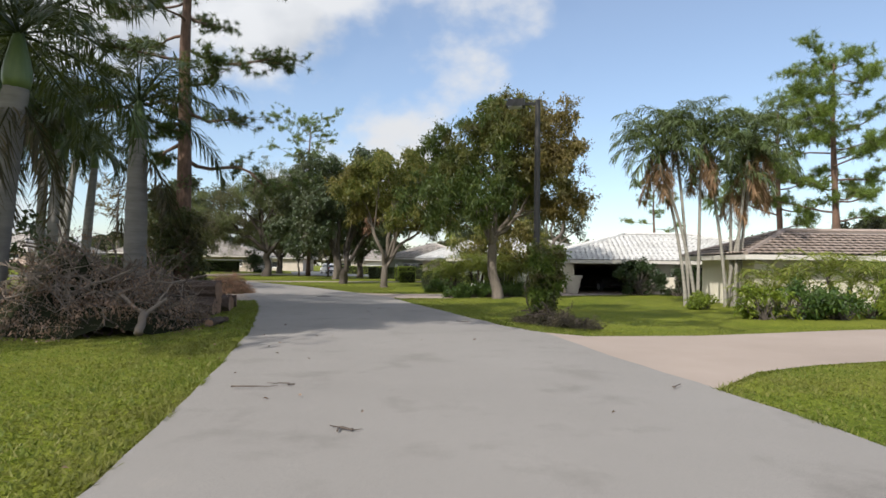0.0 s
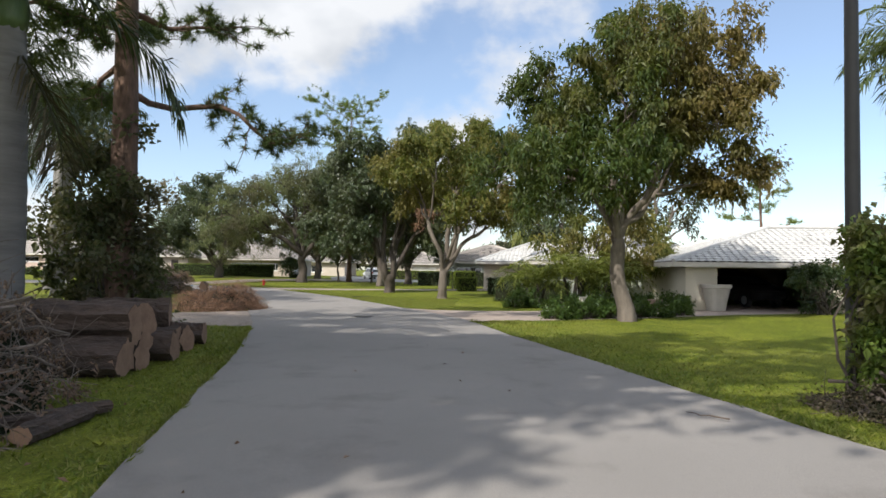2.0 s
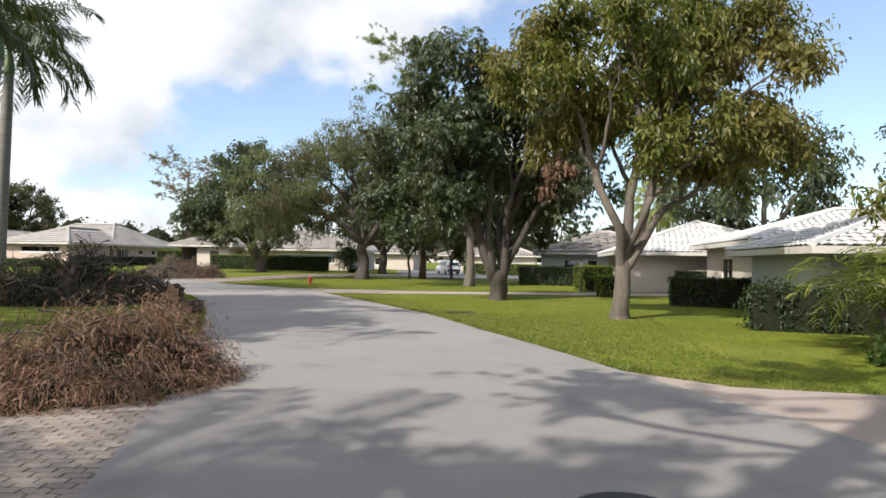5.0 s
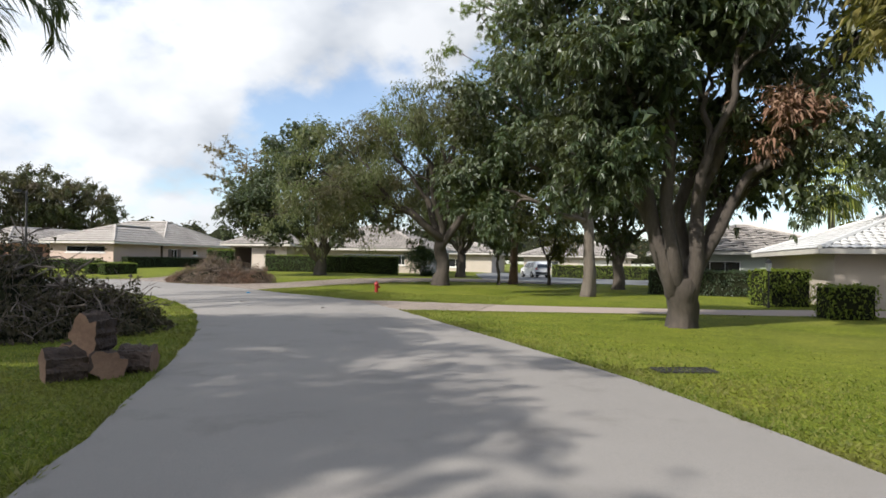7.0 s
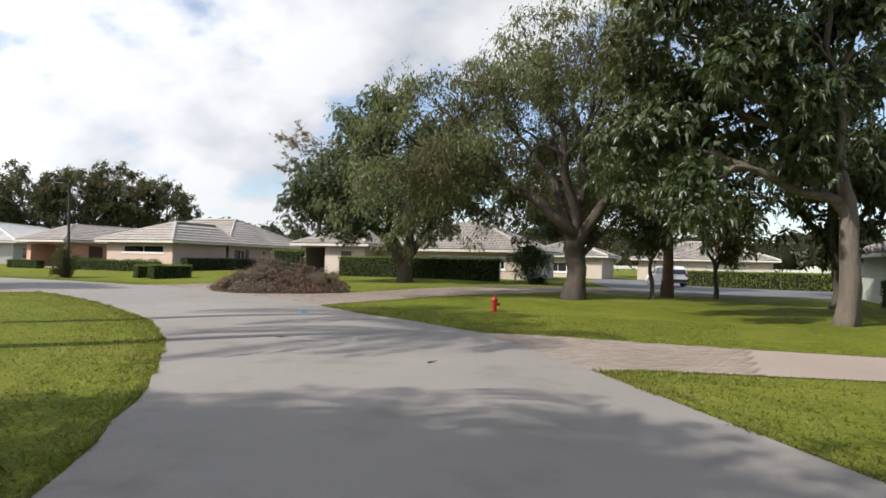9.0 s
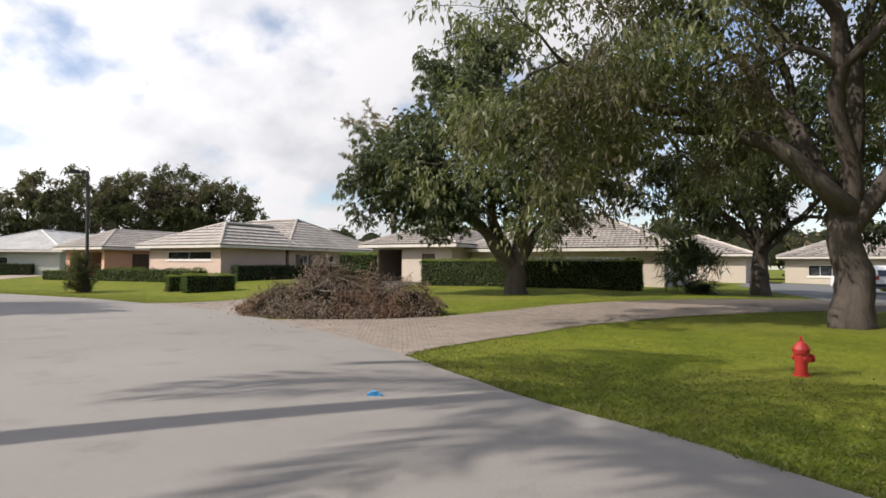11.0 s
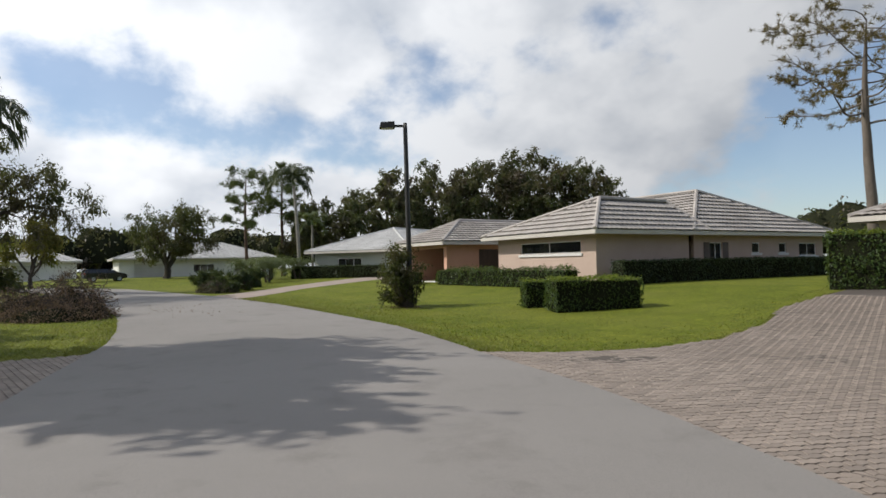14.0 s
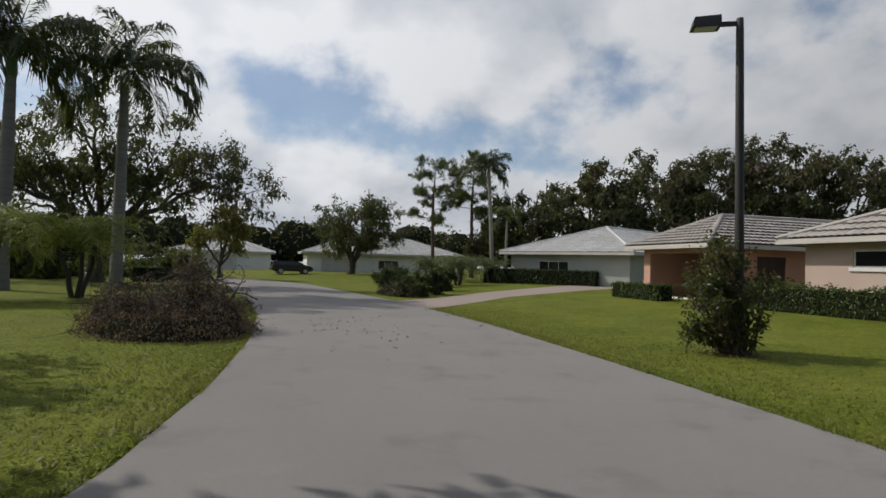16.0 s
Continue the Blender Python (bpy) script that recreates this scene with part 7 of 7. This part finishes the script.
def car(label, x, y, yaw, paint, length=4.7, wide=1.85, high=1.72):
    t = thing("car", label, "car", pose(x, y, gz(x, y) + 0.02, 0, 0, yaw))
    hl = length / 2
    # rows: x, lower half width, z low, shoulder half width, shoulder z, roof half width, roof z
    side = [(-hl, 0.78, 0.45, 0.80, 0.95, 0.62, 1.05), (-hl + 0.12, 0.88, 0.35, 0.90, 1.0, 0.72, 1.45), (-hl + 0.55, 0.9, 0.3, 0.92, 1.02, 0.70, high), (0.3, 0.9, 0.3, 0.92, 1.02, 0.70, high),
            (0.75, 0.9, 0.3, 0.92, 1.03, 0.68, high - 0.12), (1.25, 0.9, 0.3, 0.92, 1.04, 0.78, 1.10), (hl - 0.35, 0.9, 0.32, 0.9, 0.92, 0.74, 0.98), (hl, 0.74, 0.42, 0.76, 0.74, 0.62, 0.78)]
    v = []
    for a, w0, z0, w1, z1, w2, z2 in side:
        v += [(a, -w0, z0), (a, -w1, z1), (a, -w2, z2), (a, w2, z2), (a, w1, z1), (a, w0, z0)]
    f = []
    for r in range(len(side) - 1):
        for k in range(5):
            f.append((r * 6 + k, (r + 1) * 6 + k, (r + 1) * 6 + k + 1, r * 6 + k + 1))
        f.append((r * 6 + 5, (r + 1) * 6 + 5, (r + 1) * 6, r * 6))
    bm = bmesh.new()
    bv = [bm.verts.new(p) for p in v]
    for q in f:
        bm.faces.new([bv[k] for k in q])
    bm.faces.new(bv[:6][::-1]); bm.faces.new(bv[-6:])
    bmesh.ops.recalc_face_normals(bm, faces=bm.faces[:])
    bmesh.ops.bevel(bm, geom=bm.edges[:], offset=0.045, segments=2, affect="EDGES")
    body = part("body", bm, paint, t)
    for s in (-1, 1):
        g = Geo()
        for a, b in ((-hl + 0.5, -0.75), (-0.68, 0.15), (0.22, 0.95)):
            top = high - 0.14 if b < 0.5 else high - 0.2
            e = b - 0.28 if b > 0.5 else b
            lo, hi = 0.925, 0.765
            g.add([(a, s * lo, 1.06), (b, s * lo, 1.06), (e, s * hi, top), (a + 0.04, s * hi, top)], np.array([(0, 1, 2, 3) if s < 0 else (3, 2, 1, 0)]))
        part("side_glass", g, M_GLASS, body)
        for a in (-hl + 0.95, hl - 0.95):
            g = Geo()
            ang = np.linspace(0, 2 * np.pi, 20, endpoint=False)
            ring = lambda q, r: np.stack([a + r * np.cos(ang), np.full(20, s * q), 0.34 + r * np.sin(ang)], 1)
            vv = np.r_[ring(0.72, 0.34), ring(0.93, 0.34), ring(0.94, 0.22)]
            fs = [(r * 20 + k, r * 20 + (k + 1) % 20, (r + 1) * 20 + (k + 1) % 20, (r + 1) * 20 + k) for r in range(2) for k in range(20)]
            g.add(vv, np.array(fs))
            wh = part("wheel", g, M_TYRE, t)
            g = Geo(); rg = ring(0.935, 0.22); g.add(np.r_[rg, [[a, s * 0.92, 0.34]]], np.array([(k, (k + 1) % 20, 20) for k in range(20)]))
            part("rim", g, M_RIM, wh)
        g = Geo(); g.box(-hl - 0.015, s * 0.72 - 0.12, 0.86, -hl + 0.1, s * 0.72 + 0.12, 1.08)
        part("tail_lamp", g, M_TAIL, body)
    g = Geo(); g.add([(-hl - 0.0, -0.66, 1.08), (-hl - 0.0, 0.66, 1.08), (-hl + 0.13, 0.62, 1.44), (-hl + 0.13, -0.62, 1.44)], np.array([(0, 3, 2, 1)])); g.v[-1][:, 0] -= 0.03
    part("rear_glass", g, M_GLASS, body)
    g = Geo(); g.add([(1.30, -0.72, 1.12), (1.30, 0.72, 1.12), (0.82, 0.64, high - 0.14), (0.82, -0.64, high - 0.14)], np.array([(0, 1, 2, 3)])); g.v[-1][:, 2] += 0.03
    part("windscreen", g, M_GLASS, body)
    g = Geo(); g.box(-hl - 0.05, -0.8, 0.42, -hl + 0.06, 0.8, 0.62)
    part("bumper", g, M_TYRE, body)
    return t


car("silver-white estate car parked on the asphalt court", -19.4, 107.5, 118, M_CARW)
car("black car parked far down the road", -124.5, 74.6, 100, M_CARD, high=1.5)
car("dark car under the open carport", 11.2, 45.0, -75, M_CARD, high=1.5)


def cut_limb(label, runs):
    """A forked limb as joined winding tubes; runs: (start, end, thick radius, thin radius)."""
    t = thing("cut_limb", label, "branch", pose(0, 0, 0))
    g = Geo()
    for a, b, r0, r1 in runs:
        g.tube(curve_between(a, b, 9, 0.02, 0.06), np.linspace(r0, r1, 9), 9)
    part("wood", g, M_PALEWOOD, t, smooth=True)


cut_limb("pale forked cut limb leaning on the brush heap", [((-6.75, 14.1, 0.12), (-6.8, 14.5, 0.52), 0.10, 0.085), ((-6.8, 14.5, 0.50), (-7.5, 14.8, 0.92), 0.06, 0.03), ((-6.8, 14.5, 0.50), (-6.45, 14.8, 0.86), 0.055, 0.03),
         ((-7.25, 14.7, 0.78), (-7.9, 15.2, 1.0), 0.03, 0.012), ((-6.6, 14.7, 0.72), (-6.5, 15.3, 1.25), 0.026, 0.010)])
cut_limb("crooked bare limb across the dry leaf heap", [((-38.0, 75.9, 0.75), (-37.1, 75.5, 0.95), 0.026, 0.022), ((-37.1, 75.5, 0.95), (-36.3, 75.3, 1.22), 0.020, 0.010), ((-37.1, 75.5, 0.95), (-36.1, 75.5, 0.9), 0.018, 0.010)])


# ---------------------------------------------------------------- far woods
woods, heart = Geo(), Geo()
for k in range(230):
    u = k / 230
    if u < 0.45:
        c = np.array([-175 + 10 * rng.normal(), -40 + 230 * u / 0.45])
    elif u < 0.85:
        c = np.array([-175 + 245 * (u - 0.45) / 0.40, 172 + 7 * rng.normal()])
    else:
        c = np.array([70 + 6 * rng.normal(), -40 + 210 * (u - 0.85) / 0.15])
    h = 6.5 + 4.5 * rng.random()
    # a lumpy near-black heart, painted as inner shade, under a skin of leaf clumps
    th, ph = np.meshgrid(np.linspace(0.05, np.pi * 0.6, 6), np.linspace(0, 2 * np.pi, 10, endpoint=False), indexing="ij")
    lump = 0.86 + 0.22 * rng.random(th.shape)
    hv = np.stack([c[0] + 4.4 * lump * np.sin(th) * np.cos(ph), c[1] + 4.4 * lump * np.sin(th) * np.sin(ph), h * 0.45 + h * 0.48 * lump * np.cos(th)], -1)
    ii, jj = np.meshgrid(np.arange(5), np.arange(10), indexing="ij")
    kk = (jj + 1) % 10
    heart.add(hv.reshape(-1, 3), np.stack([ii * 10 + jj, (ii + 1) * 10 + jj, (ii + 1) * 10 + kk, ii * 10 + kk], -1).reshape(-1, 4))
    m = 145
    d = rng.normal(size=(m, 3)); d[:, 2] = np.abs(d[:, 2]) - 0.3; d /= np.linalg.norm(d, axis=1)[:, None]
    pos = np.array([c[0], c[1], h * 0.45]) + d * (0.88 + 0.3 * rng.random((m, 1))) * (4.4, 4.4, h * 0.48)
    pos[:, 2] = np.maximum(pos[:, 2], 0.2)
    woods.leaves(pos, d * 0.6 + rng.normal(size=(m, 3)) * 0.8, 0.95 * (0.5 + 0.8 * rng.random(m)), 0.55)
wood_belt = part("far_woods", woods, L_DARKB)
# the near-black hearts fill the belt with painted shade
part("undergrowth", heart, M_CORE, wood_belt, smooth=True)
tagged(wood_belt, "distant dark tree line round the estate", "woods", kind="stuff")

# ---------------------------------------------------------------- grass blades along the verges
def scatter(line, reach, per_metre, out):
    """Points beside an edge line, outward by up to reach."""
    seg = np.diff(line, axis=0)
    L = np.linalg.norm(seg, axis=1)
    n_ = int(L.sum() * per_metre)
    k = rng.choice(len(L), n_, p=L / L.sum())
    nrm = np.stack([-seg[k, 1], seg[k, 0]], 1) / L[k][:, None] * out
    d = reach[0] + (reach[1] - reach[0]) * rng.random(n_)[:, None]
    return line[k] + seg[k] * rng.random(n_)[:, None] + nrm * d


spots = []
for line, out in ((L_LINE, 1), (R_LINE, -1)):
    ln = line[(line[:, 1] > 2.5) & (line[:, 0] > -76)]
    for reach, per in (((-0.02, 0.10), 260), ((0.0, 0.5), 200), ((0.3, 1.6), 300), ((1.4, 3.2), 260), ((3.0, 6.0), 130)):
        spots.append(scatter(ln, reach, per, out))
for key in ("drive_south", "drive_carport", "drive_mango", "drive_brick", "drive_corner", "drive_left"):
    o = np.array(DRIVES[key] + DRIVES[key][:1])
    area = 0.5 * np.sum(o[:-1, 0] * o[1:, 1] - o[1:, 0] * o[:-1, 1])
    ln = resample(o, 0.5)
    spots.append(scatter(ln, (0.0, 1.0), 160, -1 if area > 0 else 1))
    spots.append(scatter(ln, (-0.02, 0.10), 200, -1 if area > 0 else 1))
for x0, y0, x1, y1, per in ((-9.5, 4.0, -2.2, 14.5, 520), (5.0, 4.5, 13.0, 12.0, 420), (-20.5, 40.0, -12.0, 48.5, 380), (-27.5, 59.5, -15.5, 70.5, 260), (-11.0, 41.0, -3.5, 50.0, 300)):
    # thicker tufts on the lawns that the road passes closest
    k = int((x1 - x0) * (y1 - y0) * per)
    spots.append(np.c_[x0 + (x1 - x0) * rng.random(k), y0 + (y1 - y0) * rng.random(k)])
spots = np.concatenate(spots)
keep = ~paved(spots[:, 0], spots[:, 1])
spots = spots[keep]
n_ = len(spots)
gr = Geo()
base = np.c_[spots, ground(spots[:, 0], spots[:, 1]) - 0.005]
d = rng.normal(size=(n_, 3)) * (1.1, 1.1, 0.1) + (0, 0, 0.75)
d /= np.linalg.norm(d, axis=1)[:, None]
s_ = np.cross(d, rng.normal(size=(n_, 3)) * 0.35 + (0, 0, 1)); s_ /= np.linalg.norm(s_, axis=1)[:, None]
off = edge_distance(spots[:, 0], spots[:, 1])
far_off = np.clip(off / 3.0, 0, 1)
L = ((0.045 + 0.065 * rng.random(n_)) * (1 - 0.45 * far_off) * (1 + 0.6 * (off < 0.25)))[:, None]
wd = (0.008 + 0.012 * rng.random(n_))[:, None]
gr.add(np.stack([base - s_ * wd, base + s_ * wd, base + d * L], 1).reshape(-1, 3), np.arange(3 * n_).reshape(-1, 3))
tagged(part("grass_blades", gr, M_BLADE), "short green grass blades along the verges", "grass", kind="stuff")

# ---------------------------------------------------------------- small things on the road
def twig(x, y, yaw, length):
    g = Geo()
    a = radians(yaw)
    p = np.array([(math.cos(a) * u * length, math.sin(a) * u * length, 0.075) for u in np.linspace(-0.5, 0.5, 6)])
    p[1:-1, :2] += rng.normal(size=(4, 2)) * 0.04
    g.tube(p + (x, y, 0), [0.012, 0.011, 0.01, 0.008, 0.006, 0.004], 5)
    tagged(part("twig", g, M_TWIGD), "thin fallen twig lying on the road", "twig", "fallen twigs on the road")


for x, y, a, L in ((-2.5, 8.5, 10, 0.6), (-2.2, 8.7, 170, 0.4), (-1.0, 6.4, 150, 0.3), (-0.9, 6.3, 20, 0.25), (0.6, 18.9, 140, 0.5), (3.3, 8.9, 60, 0.3), (-6.0, 46, 30, 0.3), (-24.6, 60.4, 25, 0.35), (-20.5, 58.9, 80, 0.3)):
    twig(x, y, a, L)
g = Geo(); g.box(-0.09, -0.04, 0.05, 0.09, 0.04, 0.085); g.box(-0.05, -0.045, 0.085, 0.03, 0.03, 0.11)
ob = part("plastic_scrap", g, M_BLUE); ob.matrix_basis = pose(-28.05, 66.1, 0.0, 0, 0, 30)
tagged(ob, "small crumpled blue plastic scrap on the road", "litter")
lit = Geo()
c = np.concatenate([np.c_[-66 + rng.normal(size=90) * 2.6, 74.6 + rng.normal(size=90) * 0.9], np.c_[-70 + rng.normal(size=60) * 4, 78.2 + rng.random(60) * 0.9],
                    np.c_[-34 + rng.normal(size=90) * 3.0, 73.6 + rng.normal(size=90) * 1.0], np.c_[-4 + rng.normal(size=50) * 2, 14 + rng.normal(size=50) * 6]])
c = np.concatenate([c, np.c_[-60.4 + rng.normal(size=160) * 0.7, 81.8 + rng.normal(size=160) * 0.5]])
lit.leaves(np.c_[c, np.maximum(ground(c[:, 0], c[:, 1]) + 0.03, 0.075)], rng.normal(size=(len(c), 3)) * (1, 1, 0.1), 0.075 * (0.4 + rng.random(len(c))), 0.035, 0.4, 0.0)
tagged(part("leaf_litter", lit, L_DEADLEAF), "scattered dry leaves on the road", "leaf litter", kind="stuff")

# ---------------------------------------------------------------- interlocking pavers
PL, PW = 0.226, 0.113
zig = np.array([-1, 1, -1, 1, -1]) * 0.010
xs_ = np.linspace(-PL / 2 + 0.006, PL / 2 - 0.006, 5)
rim = np.r_[np.c_[xs_, -PW / 2 + 0.006 + zig], np.c_[xs_[::-1], PW / 2 - 0.006 + zig[::-1]]]
top_z, low_z = 0.0, -0.022
pv = np.r_[np.c_[rim * 0.965, np.full(10, top_z)], np.c_[rim, np.full(10, top_z - 0.006)], np.c_[rim, np.full(10, low_z)]]
pf = [np.arange(10)[None], np.array([(a * 10 + k, b * 10 + k, b * 10 + (k + 1) % 10, a * 10 + (k + 1) % 10) for a, b in ((1, 0), (2, 1)) for k in range(10)])]


def off_road(x, y):
    """True off the road and for pieces that only reach under its edge."""
    hit = ~poly_inside(ROAD_POLY, x, y)
    ids = np.argwhere(~hit)
    for i_, j_ in ids:
        d2 = min(((L_FINE[:, 0] - x[i_, j_]) ** 2 + (L_FINE[:, 1] - y[i_, j_]) ** 2).min(), ((R_FINE[:, 0] - x[i_, j_]) ** 2 + (R_FINE[:, 1] - y[i_, j_]) ** 2).min())
        hit[i_, j_] = d2 < 0.02
    return hit


L_FINE, R_FINE = resample(L_LINE, 0.1), resample(R_LINE, 0.1)


def lay_pavers(key, yaw, keep_box, pieces_box, most=300):
    """Zigzag pavers over a drive inside keep_box; those inside pieces_box are parts, the rest one joined field."""
    parent = bpy.data.objects[key]
    a = radians(yaw)
    ca, sa = math.cos(a), math.sin(a)
    x0, y0, x1, y1 = keep_box
    cx, cy = (x0 + x1) / 2, (y0 + y1) / 2
    R_ = math.hypot(x1 - x0, y1 - y0) / 2
    u, v = np.meshgrid(np.arange(-R_, R_, PL), np.arange(-R_, R_, PW), indexing="ij")
    u = u + (np.round(v / PW).astype(int) % 2) * PL / 2
    x, y = cx + u * ca - v * sa, cy + u * sa + v * ca
    ok = (x > x0) & (x < x1) & (y > y0) & (y < y1) & poly_inside(DRIVES[key], x, y) & off_road(x, y)
    x, y = x[ok], y[ok]
    z = ground(x, y) + 0.023
    pick = (x > pieces_box[0]) & (x < pieces_box[2]) & (y > pieces_box[1]) & (y < pieces_box[3])
    ids = np.flatnonzero(pick)[:most]
    single = np.zeros(len(x), bool); single[ids] = True
    g = Geo(); g.add(pv, pf); me = g.mesh("paver", M_PAVER)
    for k in ids:
        ob = new("paver", me)
        ob.parent = parent
        ob.matrix_basis = pose(x[k], y[k], z[k] + rng.normal() * 0.0012, rng.normal() * 0.5, rng.normal() * 0.5, yaw)
    rest = np.flatnonzero(~single)
    m_ = np.array([[ca, -sa, 0], [sa, ca, 0], [0, 0, 1]])
    one = pv[:20] @ m_.T
    allv = (one[None] + np.stack([x[rest], y[rest], z[rest] + rng.normal(size=len(rest)) * 0.0015], 1)[:, None]).reshape(-1, 3)
    off = (np.arange(len(rest)) * 20)[:, None, None]
    g = Geo(); g.add(allv, [(f[None] + off).reshape(-1, f.shape[1]) for f in (pf[0], pf[1][:10])])
    tagged(part("paver_field", g, M_PAVER, parent), kind="stuff")


lay_pavers("drive_brick", 33, (-39, 67, -24, 85), (-34.5, 70, -30, 73))
lay_pavers("drive_corner", 68, (-51, 73, -39.5, 92), (-47.5, 75, -44, 79), 200)
lay_pavers("drive_mango", 33, (-22.6, 58, -15.5, 64.6), (-21, 60, -18.6, 62.6), 250)
lay_pavers("drive_left", 10, (-17, 26, -7, 37), (-11.5, 30, -9, 34), 200)
lay_pavers("drive_left_far", 10, (-55, 67.5, -43, 72), (-53, 69, -49, 71), 150)
